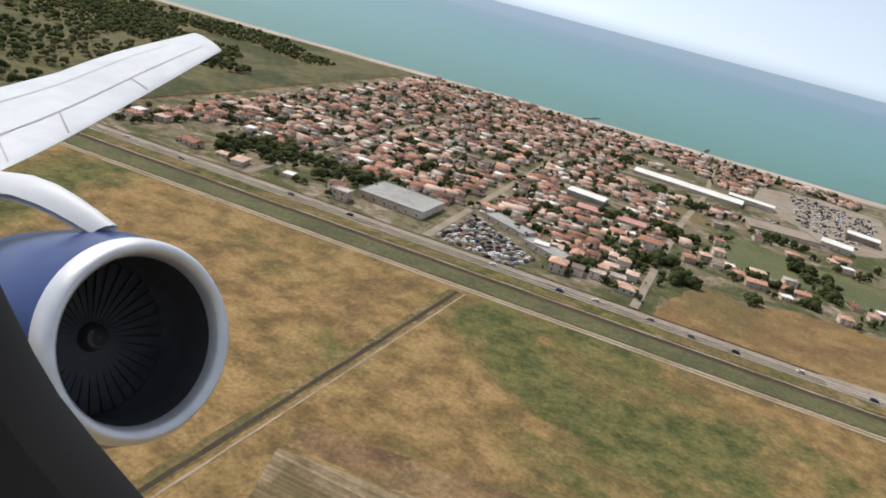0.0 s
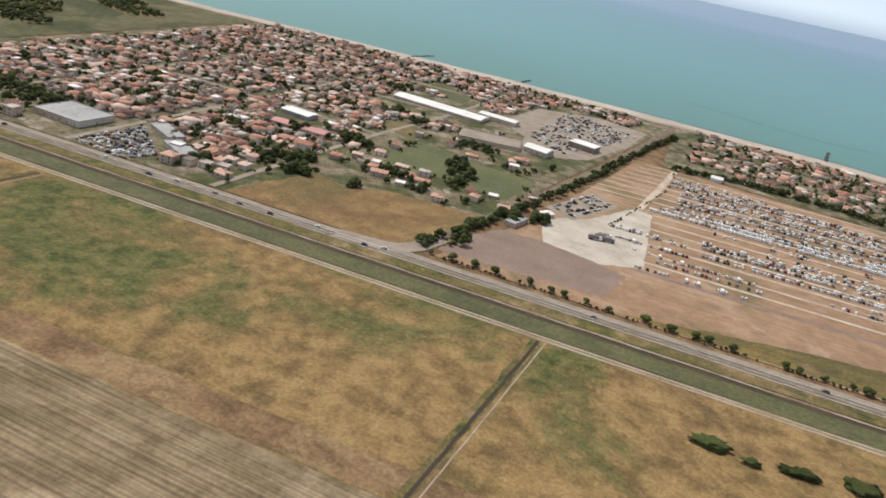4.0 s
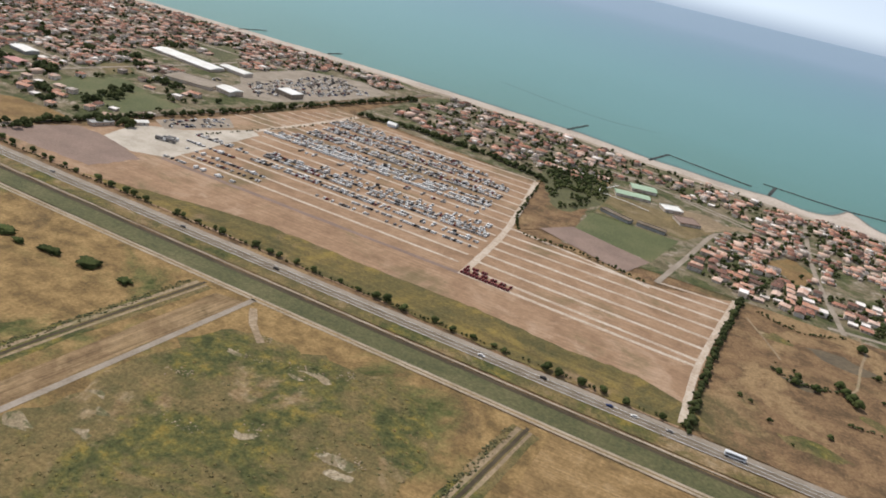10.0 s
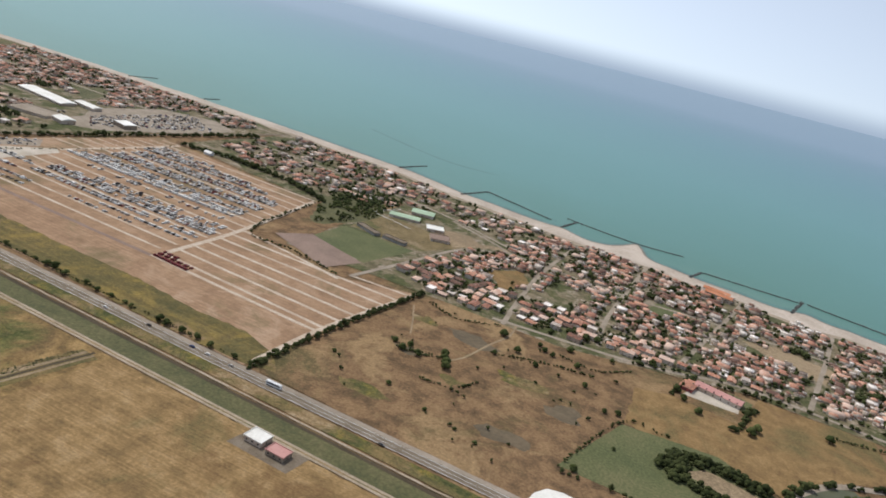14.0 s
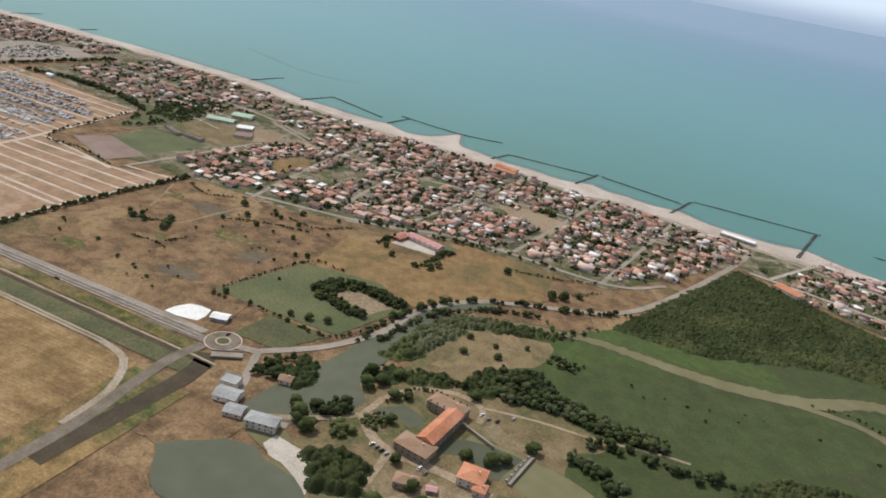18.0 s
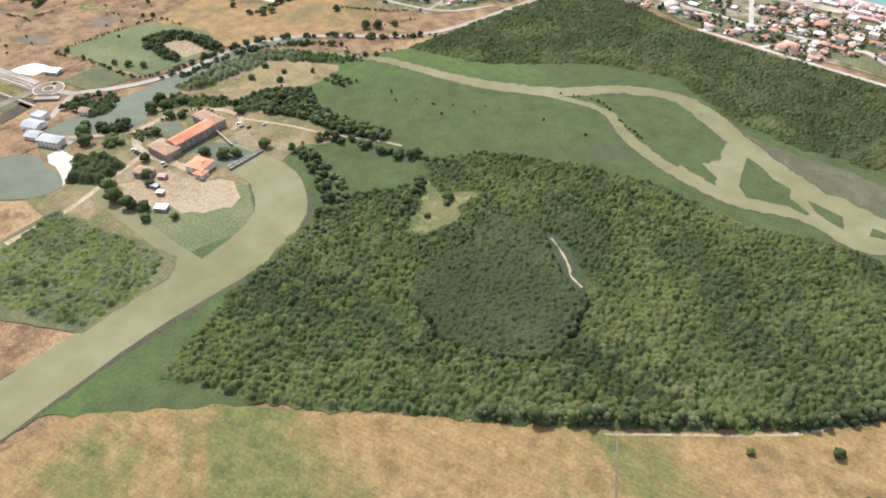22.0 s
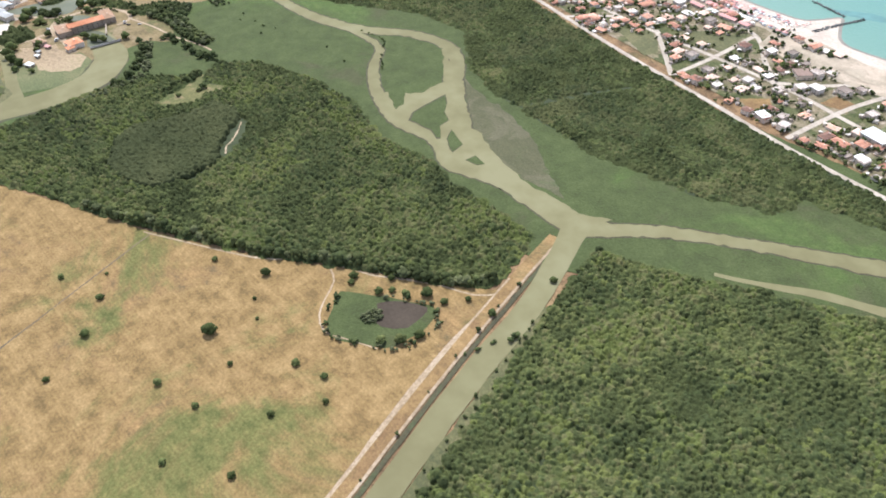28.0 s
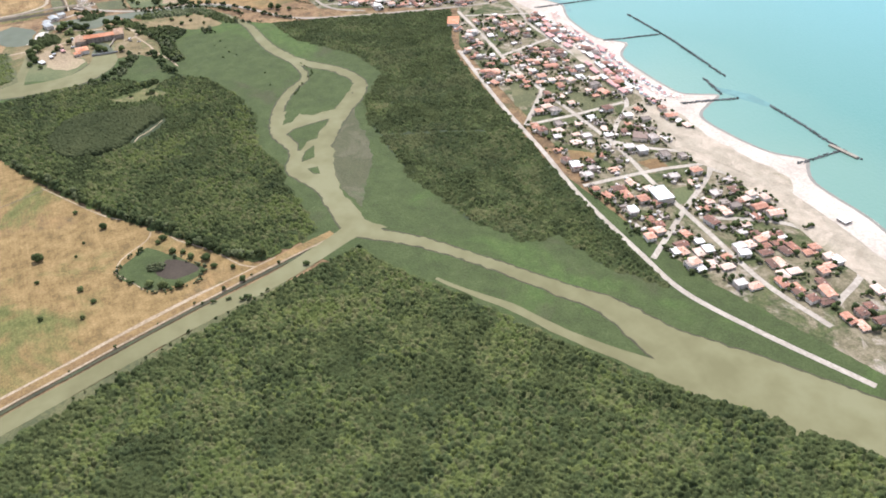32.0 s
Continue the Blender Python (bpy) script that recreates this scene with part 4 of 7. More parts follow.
patch("river_bank_field", [(1278, 318), (1300, 345), (1296, 385), (1325, 388), (1352, 366), (1358, 336), (1343, 306), (1310, 312)], M["lawn"], 0.09, "grassy river bank", False, 2)
patch("castle_yard", [(1240, 340), (1262, 366), (1292, 377), (1312, 382), (1331, 372), (1327, 353), (1313, 342), (1296, 336), (1262, 328)], M["tan_field"], 0.12, "bare sandy yard in front of the castle", True, 9)
patch("islet", [(1226, 285), (1300, 300), (1342, 300), (1352, 285), (1345, 220), (1220, 180)], M["green_grass"], 0.19, "overgrown islet in the river", False, 2)
patch("left_bank", [(1090, 300), (1098, 400), (1130, 440), (1138, 400), (1140, 300)], M["brown_field"], 0.08, "dry canal bank with buildings", False, 2)

# track, canal and road that run straight along the plain
ribbon("track", [(-900, 349), (300, 349), (700, 353), (1000, 357)], 5.5, M["track_gravel"], 0.14, "pale gravel service track beside the canal", 0.2)
ribbon("track_crown", [(-900, 349), (300, 349), (700, 353), (1000, 357)], 1.0, M["dry_grass"], 0.16, "grassy middle of the track", 0.3)
ribbon("canal_verge", [(-900, 362), (300, 362), (700, 364), (1080, 372)], 19, M["green_grass"], 0.10, "green grassy canal bank", 0.6)
ribbon("canal_water", [(-900, 371), (300, 371), (700, 374), (1080, 380)], 3.5, M["ditch_water"], 0.13, "dark narrow canal water", 0.5)
ribbon("canal_wall", [(-900, 375), (300, 375), (700, 378), (1080, 384)], 1.8, M["track_gravel"], 0.17, "pale stone canal edge, broken in places", 0.9)
ribbon("road_verge", [(-900, 383), (300, 383), (700, 387), (1060, 392)], 12, M["weedy"], 0.09, "weedy roadside verge", 0.6)
ribbon("road", [(-900, 393), (300, 393), (700, 397), (1045, 407)], 9, M["asphalt"], 0.18, "grey two-lane asphalt road")
for off in (-3.9, 3.9):
    ribbon("road_line", [(-900, 393 + off), (300, 393 + off), (700, 397 + off), (1045, 407 + off)], 0.3, M["white_paint"], 0.20, "worn white edge line of the road")
ribbon("road_line", [(-900, 393), (300, 393), (700, 397), (1045, 407)], 0.2, M["white_paint"], 0.20, "worn white centre line of the road")
ribbon("road_shoulder", [(-900, 400), (300, 400), (700, 404), (1045, 414)], 4.5, M["paved"], 0.12, "gravel road shoulder", 0.6)
ribbon("junction", [(120, 396), (163, 405), (178, 440)], 14, M["paved"], 0.19, "paved road junction")
ribbon("town_road", [(163, 400), (180, 455), (222, 640), (262, 850), (300, 1090)], 8, M["asphalt"], 0.16, "narrow road between the town and the storage field")
ribbon("farm_road", [(522, 349), (514, 240), (500, 60)], 4.2, M["paved"], 0.14, "grey concrete farm road", 0.2)
ribbon("farm_spur", [(528, 340), (540, 325), (556, 312)], 4.5, M["sandy"], 0.12, "pale bare track", 1.0)
for x0, x1 in ((486, 471), (708, 692)):
    ribbon("ditch_bank", [(x0 - 2.8, 342), (x1 - 2.8, 200), (x1 - 9.8, 0)], 3, M["tan_field"], 0.10, "pale bare ditch bank", 0.5)
    ribbon("ditch_verge", [(x0 + 1, 342), (x1 + 1, 200), (x1 - 6, 0)], 17, M["weedy"], 0.07, "weedy strip along the ditch", 2.0)
    crowns("ditch_weeds", [(x0 - 6 - (212 - y * 0.6) * (x0 - x1) / 142 + random.Random(y).uniform(-3.0, 3.0), y * 0.6 + 130) for y in range(-110, 348)], 0.75, [M["weed_green"], M["foliage_grey"]], "low grey-green weeds along the ditch", x0, True, 0.5, "weeds", tall=0.35)
    ribbon("ditch_bank", [(x0 + 4, 342), (x1 + 4, 200), (x1 - 3, 0)], 2, M["tan_field"], 0.10, "pale bare ditch bank", 0.5)
    ribbon("ditch", [(x0 + 1.2, 345), (x1 + 1.2, 200), (x1 - 5.8, 0)], 2.2, M["ditch_water"], 0.12, "dark drainage ditch", 0.5)
for x0, x1, y0, y1 in ((-64, -89, 342, 145), (268, 252, 345, 200)):
    ribbon("ditch", [(x0, y0), (x1, y1), (x1 - 14, y1 - 110)], 1.9, M["pond_water"], 0.12, "dark drainage ditch with green edges", 0.7)
    ribbon("ditch_verge", [(x0 - 1, y0), (x1 - 1, y1), (x1 - 15, y1 - 110)], 6, M["weedy"], 0.075, "rank dark grass along the ditch", 1.8)
    ribbon("ditch_bank", [(x0 + 4, y0), (x1 + 4, y1), (x1 - 10, y1 - 110)], 0.7, M["dune"], 0.10, "pale bare ditch bank", 0.4)
ribbon("forest_road", [(1089, 415), (1123, 454), (1145, 505), (1151, 559), (1180, 608), (1222, 638), (1293, 684), (1331, 760), (1375, 905), (1392, 985)], 7, M["paved"], 0.18, "curving grey road along the wood")
# roundabout
bm = bmesh.new()
rings = []
for r in (4.5, 12.5):
    rings.append([bm.verts.new((1063 + r * math.cos(i / 40 * math.tau), 411 + r * math.sin(i / 40 * math.tau), 0.20)) for i in range(40)])
for i in range(40):
    bm.faces.new((rings[0][i], rings[1][i], rings[1][(i + 1) % 40], rings[0][(i + 1) % 40]))
tagged(part("roundabout", bm, M["asphalt"], None), "dark asphalt roundabout", kind="structure")
for r, w, nm, mt in ((4.6, 1.2, "roundabout_kerb", "lane"), (12.8, 1.0, "roundabout_kerb", "lane")):
    bm = bmesh.new()
    a = [bm.verts.new((1063 + r * math.cos(i / 40 * math.tau), 411 + r * math.sin(i / 40 * math.tau), 0.32)) for i in range(40)]
    b = [bm.verts.new((1063 + (r + w) * math.cos(i / 40 * math.tau), 411 + (r + w) * math.sin(i / 40 * math.tau), 0.32)) for i in range(40)]
    for i in range(40):
        bm.faces.new((a[i], b[i], b[(i + 1) % 40], a[(i + 1) % 40]))
    tagged(part(nm, bm, M[mt], None), "pale concrete kerb ring", kind="structure")
patch("roundabout_green", [(1063 + 4.6 * math.cos(i), 411 + 4.6 * math.sin(i)) for i in range(6)], M["green_grass"], 0.26, "grass island of the roundabout")
ribbon("roundabout_arm", [(1000, 400), (1040, 404), (1056, 404)], 9, M["asphalt"], 0.19, "asphalt road arm at the roundabout")
ribbon("roundabout_arm", [(1056, 400), (1052, 372), (1056, 330), (1062, 270), (1058, 100)], 9, M["asphalt"], 0.19, "asphalt road leaving the roundabout")
ribbon("canal_road", [(1000, 357), (1030, 350), (1050, 320), (1056, 280)], 5.5, M["track_gravel"], 0.17, "pale track curving off the canal", 0.3)
ribbon("lot_path", [(1074, 412), (1092, 416)], 7, M["paved"], 0.19, "road arm towards the wood")

# storage park lanes
for i in range(15):
    y = 512 + i * 20.3
    x0, x1 = (306 if y < 640 else 300 + (y - 640) * 0.05), 590 - max(0, y - 620) * 0.17
    ribbon("storage_lane", [(x0, y), (x1, y + 4)], 3.2, M["lane"], 0.10, "pale worn lane of the storage park", 0.6)
for i, (x0, x1) in enumerate(((598, 781), (598, 783), (597, 785), (595, 787), (595, 789), (594, 790), (730, 792))):
    ribbon("storage_lane", [(x0, 510 + i * 19.5), (x1, 507 + i * 21.5)], 3.8, M["lane"], 0.10, "pale worn lane of the storage park", 0.6)
ribbon("storage_lane", [(598, 498), (720, 497), (782, 497)], 4, M["lane"], 0.10, "pale worn lane of the storage park", 0.6)
ribbon("storage_lane", [(306, 492), (450, 494), (600, 497)], 5, M["clay"], 0.09, "dark compacted lane along the storage park", 0.8)
ribbon("storage_road", [(562, 798), (592, 622), (601, 500)], 6, M["lane"], 0.12, "pale gravel road across the storage park", 0.6)
ribbon("storage_road", [(293, 640), (305, 735), (314, 815)], 6, M["lane"], 0.12, "pale gravel road across the storage park", 0.6)
ribbon("storage_road", [(796, 648), (783, 505), (783, 415)], 5, M["lane"], 0.12, "pale gravel edge road of the storage park", 0.6)
ribbon("storage_road", [(594, 628), (660, 620), (728, 608)], 4, M["lane"], 0.12, "pale gravel edge road of the storage park", 0.6)
for i in range(9):
    x0, y0 = 238 + i * 5.2, 668 + i * 18
    ribbon("storage_lane", [(x0 + 4, y0), (min(311, x0 + 62), y0 + 4)], 2.2, M["lane"], 0.10, "pale worn lane of the storage park", 0.5)

# streets
STREETS = [
    [(885, 659), (872, 740), (859, 850), (852, 1035)], [(1045, 736), (1058, 840), (1073, 961), (1080, 1030)], [(971, 698), (958, 789), (950, 1035)],
    [(872, 664), (1018, 697), (1110, 738), (1270, 745), (1322, 790)], [(640, 1015), (900, 1042), (1150, 1025), (1400, 1002), (1500, 975)],
    [(800, 880), (955, 880), (1065, 900), (1340, 925)], [(731, 625), (745, 720), (762, 830), (800, 880), (700, 930)], [(1165, 748), (1180, 900), (1190, 1020)], [(1265, 745), (1280, 900), (1290, 1010)],
    [(1398, 912), (1520, 893), (1641, 874), (1839, 865), (1928, 850), (2015, 839), (2091, 829), (2154, 834)], [(1535, 842), (1624, 824), (1719, 806), (1821, 791), (1913, 775), (2014, 767), (2069, 765), (2130, 782), (2210, 812)],
    [(1843, 862), (1810, 896), (1766, 942), (1669, 964)], [(1900, 788), (1907, 845), (1913, 879), (1925, 920)], [(1837, 863), (1871, 890), (1903, 922), (1936, 915), (1982, 840), (2024, 772)], [(1764, 806), (1729, 840), (1691, 876)], [(1764, 806), (1770, 868), (1771, 935)], [(1995, 848), (2044, 911), (2112, 915), (2138, 858)], [(1936, 917), (1985, 940), (2060, 930)],
    [(1420, 912), (1455, 985), (1480, 1035)], [(1500, 975), (1600, 968), (1669, 964)], [(1641, 874), (1600, 830)], [(1580, 882), (1560, 970)],
    [(-350, 640), (-150, 650), (40, 640)], [(-345, 770), (-150, 790), (60, 800)], [(-340, 900), (-100, 920), (140, 935)], [(-335, 1010), (0, 1040), (280, 1060)], [(-230, 405), (-225, 700), (-215, 1040)], [(-105, 405), (-95, 650), (-80, 1050)], [(20, 405), (40, 640), (60, 800), (75, 1050)], [(330, 965), (640, 950), (800, 900)],
]
for i, st in enumerate(STREETS):
    ribbon("street", st, 5.2, M["street_sand"] if st[0][0] > 1390 else M["paved"], 0.17 + i * 0.005, "narrow grey town street", 0.2)


def near_street(x, y, gap):
    for st in STREETS:
        for (x0, y0), (x1, y1) in zip(st, st[1:]):
            if min(x0, x1) - gap > x or max(x0, x1) + gap < x or min(y0, y1) - gap > y or max(y0, y1) + gap < y:
                continue
            dx, dy = x1 - x0, y1 - y0
            t = max(0, min(1, ((x - x0) * dx + (y - y0) * dy) / (dx * dx + dy * dy)))
            if math.hypot(x - x0 - t * dx, y - y0 - t * dy) < gap:
                return True
    return False


# river and channels
ribbon("river", [(1200, 612, 10), (1172, 590, 16), (1158, 555, 22), (1155, 500, 28), (1153, 440, 34), (1146, 390, 40), (1140, 350, 34)], 30, M["moat_water"], 0.16, "murky green-brown river", 1.0)
CHANNEL_NORTH = [(1215, 592, 5), (1250, 604, 8), (1296, 616, 11), (1390, 620, 15), (1461, 640, 17), (1515, 677, 15), (1565, 686, 15), (1600, 668, 16), (1621, 646, 19), (1659, 614, 24), (1714, 580, 22), (1776, 565, 16), (1820, 563, 16), (1860, 566, 20), (1890, 592, 15), (1912, 612, 13), (1965, 648, 12), (2021, 681, 16), (2059, 703, 22), (2110, 714, 38), (2150, 731, 54), (2200, 757, 62), (2300, 812, 66)]
CHANNEL_SOUTH = [(1461, 632, 6), (1500, 634, 8), (1522, 626, 9), (1545, 602, 11), (1586, 575, 12), (1626, 560, 13), (1654, 556, 14), (1691, 561, 11), (1716, 551, 10), (1734, 545, 10), (1760, 555, 12), (1790, 564, 12)]
for line in (CHANNEL_NORTH, CHANNEL_SOUTH):
    ribbon("reed_fringe", [(x, y, w + 3.5) for x, y, w in line], 20, M["reed_edge"], 0.12, "brownish reed fringe along the channel", 2.2, 5)
ribbon("channel_north", CHANNEL_NORTH, 20, M["river"], 0.17, "muddy river channel winding through the reeds", 3.0, 4)
ribbon("channel_south", CHANNEL_SOUTH, 12, M["river"], 0.165, "muddy side channel through the reeds", 2.4, 4)
patch("mud_flat", [(1577, 672), (1655, 645), (1700, 642), (1739, 632), (1800, 600), (1830, 584), (1790, 578), (1733, 583), (1700, 595), (1663, 612), (1620, 642)], M["mud_reed"], 0.10, "brownish reeds on the muddy bank", False, 4)
patch("delta_water", [(1561, 690), (1608, 653), (1642, 637), (1664, 621), (1700, 597), (1714, 600), (1729, 591), (1758, 583), (1784, 578), (1802, 576), (1830, 579), (1851, 578), (1873, 592), (1863, 557), (1852, 564), (1816, 562), (1793, 565), (1777, 565), (1753, 556), (1741, 552), (1731, 543), (1723, 545), (1705, 554), (1679, 560), (1661, 556), (1640, 554), (1617, 561), (1593, 571), (1598, 581), (1629, 567), (1627, 577), (1611, 592), (1621, 603), (1619, 634), (1586, 662), (1566, 676)], M["river"], 0.178, "muddy water where the channels meet", False, 3.0)
for isle in ([(1639, 619), (1641, 595), (1644, 574), (1652, 564), (1666, 566), (1681, 568), (1694, 563), (1696, 567), (1680, 579), (1677, 592), (1664, 598), (1653, 611)], [(1691, 583), (1700, 570), (1713, 562), (1720, 560), (1717, 575), (1699, 581)], [(1736, 561), (1737, 571), (1752, 569), (1749, 563)]):
    mx, my = sum(p[0] for p in isle) / len(isle), sum(p[1] for p in isle) / len(isle)
    patch("reed_fringe", isle, M["reed_edge"], 0.20, "brownish muddy rim of a reed island", False, 1.0)
    patch("reed_island", [(mx + (x - mx) * 0.93, my + (y - my) * 0.93 + 0.5) for x, y in isle], M["reed"], 0.24, "green reed island in the channel", False, 1.0)
ribbon("canal_outlet", [(1858, 568, 24), (1868, 548, 19), (1895, 484, 18), (1918, 402, 18), (1948, 312, 17), (1990, 190, 17), (2060, 0, 17)], 18, M["river"], 0.175, "straight muddy canal beside the field", 0.8)
ribbon("channel_east", [(1960, 598, 3), (1985, 612, 5), (2020, 634, 8), (2066, 655, 9), (2112, 682, 13), (2150, 708, 26), (2190, 735, 40)], 8, M["river"], 0.166, "narrow muddy channel along the wood", 1.0)
ribbon("reed_fringe", [(1335, 405, 39), (1370, 374, 42), (1379, 330, 42), (1372, 282, 38), (1362, 220, 38), (1352, 150, 44)], 40, M["reed_edge"], 0.12, "brownish reed fringe along the river", 2.5, 6)
ribbon("river_bend", [(1258, 420, 16), (1300, 412, 30), (1335, 405, 36), (1368, 374, 38), (1377, 330, 38), (1370, 282, 34), (1362, 240, 34), (1352, 150, 40)], 40, M["river"], 0.17, "wide murky river bend by the castle", 1.2)
ribbon("river_arm", [(1372, 290, 30), (1320, 306, 13), (1290, 312, 12), (1240, 322, 12), (1200, 330, 14), (1160, 345, 20), (1140, 355, 26)], 16, M["river"], 0.166, "river arm behind the islet", 1.0)
patch("mill_pond", [(1110, 300), (1138, 326), (1157, 333), (1168, 326), (1184, 326), (1200, 320), (1206, 306), (1185, 282), (1140, 270)], M["moat_water"], 0.175, "still green mill pond", True, 1.5)
patch("rubble_yard", [(1158, 338), (1160, 348), (1186, 346), (1200, 334), (1205, 316), (1196, 322), (1182, 329), (1168, 331)], M["gravel"], 0.185, "pale rubble on the pond bank", False, 1.5)
patch("river_inlet", [(1158, 400), (1160, 438), (1172, 428), (1184, 416), (1183, 402), (1170, 384), (1156, 372)], M["moat_water"], 0.178, "river basin by the castle lane", True, 1)
ribbon("moat", [(1246, 400, 10), (1262, 412, 18), (1282, 412, 26), (1294, 410, 30)], 14, M["moat_water"], 0.181, "green castle moat", 0.8)
ribbon("moat", [(1199, 405, 14), (1212, 420, 16), (1226, 412, 12)], 14, M["moat_water"], 0.18, "green castle moat", 0.8)
ribbon("canal_side", [(1066, 392, 14), (1075, 360, 14), (1070, 250, 14)], 12, M["ditch_water"], 0.13, "dark canal below the roundabout", 0.6)
patch("pond", [(1796, 390), (1817, 406), (1837, 421), (1853, 430), (1863, 421), (1866, 398), (1861, 382), (1844, 370), (1824, 362), (1808, 378)], M["reed"], 0.10, "reedy wetland pond", True, 3)
crowns("pond_reeds", scatter_points([(1828, 386), (1826, 394), (1831, 401), (1838, 400), (1840, 392), (1834, 385)], 1.8, 47), 1.3, M["foliage_grey"], "pale willow clump in the pond", 47, True, category="shrubs")
patch("pond_water", [(1825, 403), (1832, 415), (1851, 426), (1855, 419), (1856, 404), (1845, 392), (1834, 395)], M["pond_water"], 0.14, "dark peaty pond water", True, 2.5)

# paths and banks
def row_points_early(line, step, spread, seed):
    rng = random.Random(seed)
    return [(p[0] + rng.uniform(-spread, spread), p[1] + rng.uniform(-spread, spread)) for p in curve(line, step)]


BANK_LINE = [(1857, 545), (1872, 488), (1894, 412), (1925, 316), (1968, 190), (2038, 0)]
ribbon("canal_bank", BANK_LINE, 10, M["gold_field"], 0.15, "bare orange-tan canal bank", 0.8)
ribbon("bank_track", [(x + 5, y) for x, y in BANK_LINE], 2.0, M["sandy"], 0.17, "pale track on the canal bank", 0.4)
ribbon("bank_track", [(x - 5, y) for x, y in BANK_LINE[1:]], 1.5, M["sandy"], 0.17, "pale track on the canal bank", 0.4)
ribbon("bank_grass", [(x + 8.6, y) for x, y in BANK_LINE], 3.4, M["reed_edge"], 0.14, "dark weedy canal edge", 0.8)
ribbon("bank_scrub", [(x + 36, y) for x, y in BANK_LINE[1:]], 10, M["green_grass"], 0.135, "rough grass between canal and wood", 2.0)
crowns("bank_bushes", row_points_early([(x + 4, y) for x, y in BANK_LINE[1:4]], 26, 1.0, 150) + row_points_early([(x + 34, y) for x, y in BANK_LINE[:4]], 9, 3.0, 151), 1.5, M["foliage_dark"], "bushes along the canal", 150, True, category="shrubs")
ribbon("field_path", [(1876, 462), (1888, 410), (1902, 365), (1925, 300), (1960, 190)], 3, M["sandy"], 0.12, "pale sandy field path", 0.8)
ribbon("field_path", [(1645, 318), (1665, 262), (1686, 205), (1720, 110)], 1.2, M["scorched"], 0.10, "trodden path across the field", 0.5)
ribbon("field_path", [(1640, 312), (1724, 362), (1749, 388), (1773, 404), (1799, 417), (1820, 433), (1842, 448), (1863, 458), (1875, 474)], 1.6, M["sandy"], 0.11, "pale path along the edge of the wood", 0.7)
ribbon("field_path", [(1774, 398), (1786, 393), (1797, 378), (1807, 367), (1822, 361), (1835, 367), (1858, 379)], 1.2, M["sandy"], 0.12, "sandy path round the pond", 0.6)
ribbon("castle_lane", [(1138, 356), (1169, 378), (1190, 401), (1192, 424), (1205, 450), (1230, 464), (1253, 460), (1258, 442)], 5, M["sandy"], 0.20, "pale gravel lane round the castle", 0.4)
ribbon("castle_lane", [(1190, 401), (1206, 386), (1224, 379), (1258, 381), (1294, 380)], 7, M["sandy"], 0.21, "pale gravel castle forecourt", 0.8)
ribbon("castle_lane", [(1254, 461), (1289, 471), (1332, 478), (1370, 490), (1394, 494)], 2.4, M["sandy"], 0.13, "pale farm track through the trees", 0.6)
ribbon("castle_lane", [(1224, 379), (1228, 340), (1234, 300), (1230, 250)], 5, M["sandy"], 0.22, "pale lane over the river arm", 0.5)
ribbon("yard_road", [(1092, 414), (1108, 380), (1125, 352), (1160, 360)], 6, M["paved"], 0.17, "grey yard road between sheds", 0.4)
ribbon("forest_path", [(1548, 447), (1562, 435), (1571, 425), (1576, 417), (1586, 411)], 1.5, M["sandy"], 0.30, "bare sandy path in the wood", 0.9, 3.0)
ribbon("pasture_track", [(880, 540), (889, 560), (894, 601), (900, 640), (896, 668)], 2.2, M["tan_field"], 0.08, "faint track over the pasture", 0.8)
ribbon("pasture_track", [(807, 621), (822, 592), (836, 562)], 1.6, M["tan_field"], 0.08, "faint track over the pasture", 0.6)

# ---- woods ----
WOOD_MIX = [M["foliage_dark"], M["foliage_dark"], M["foliage"], M["foliage"], M["foliage_olive"], M["foliage_light"]]
WOOD_NORTH_MIX = [M["foliage_dark"], M["foliage"], M["foliage"], M["foliage_olive"], M["foliage_light"]]
WOOD_NORTH = [(1578, 288), (1640, 318), (1724, 367), (1778, 408), (1843, 450), (1864, 474), (1856, 508), (1845, 532), (1790, 534), (1752, 530), (1720, 538), (1657, 528), (1591, 545), (1526, 540), (1454, 518), (1425, 486), (1440, 462), (1405, 420), (1395, 370), (1398, 300), (1410, 222), (1480, 240), (1540, 270)]
PINES = [(1499, 442), (1525, 453), (1550, 446), (1563, 436), (1586, 412), (1595, 396), (1598, 368), (1591, 342), (1564, 327), (1534, 325), (1501, 345), (1488, 368), (1498, 393), (1504, 417)]
CLEARING = [(1438, 463), (1456, 456), (1476, 470), (1486, 469), (1476, 450), (1484, 432), (1480, 420), (1470, 402), (1454, 400), (1452, 419), (1443, 443)]
SAND_CUT = [(1541, 448), (1550, 454), (1570, 440), (1593, 412), (1586, 402), (1568, 416)]
WOOD_SOUTH = [(1888, 556), (1905, 500), (1935, 403), (1962, 327), (2010, 180), (2080, 0), (2500, 100), (2500, 900), (2260, 770), (2145, 690), (2070, 645), (1990, 606), (1934, 574)]
WOOD_COAST = [(1300, 650), (1338, 770), (1385, 905), (1430, 882), (1535, 832), (1747, 797), (1877, 776), (2014, 761), (2064, 760), (2038, 748), (2016, 733), (2006, 727), (1990, 730), (1975, 723), (1960, 723), (1954, 721), (1956, 699), (1949, 688), (1928, 680), (1909, 669), (1892, 661), (1853, 658), (1800, 648), (1715, 654), (1668, 656), (1612, 674), (1548, 724), (1478, 716), (1380, 660)]
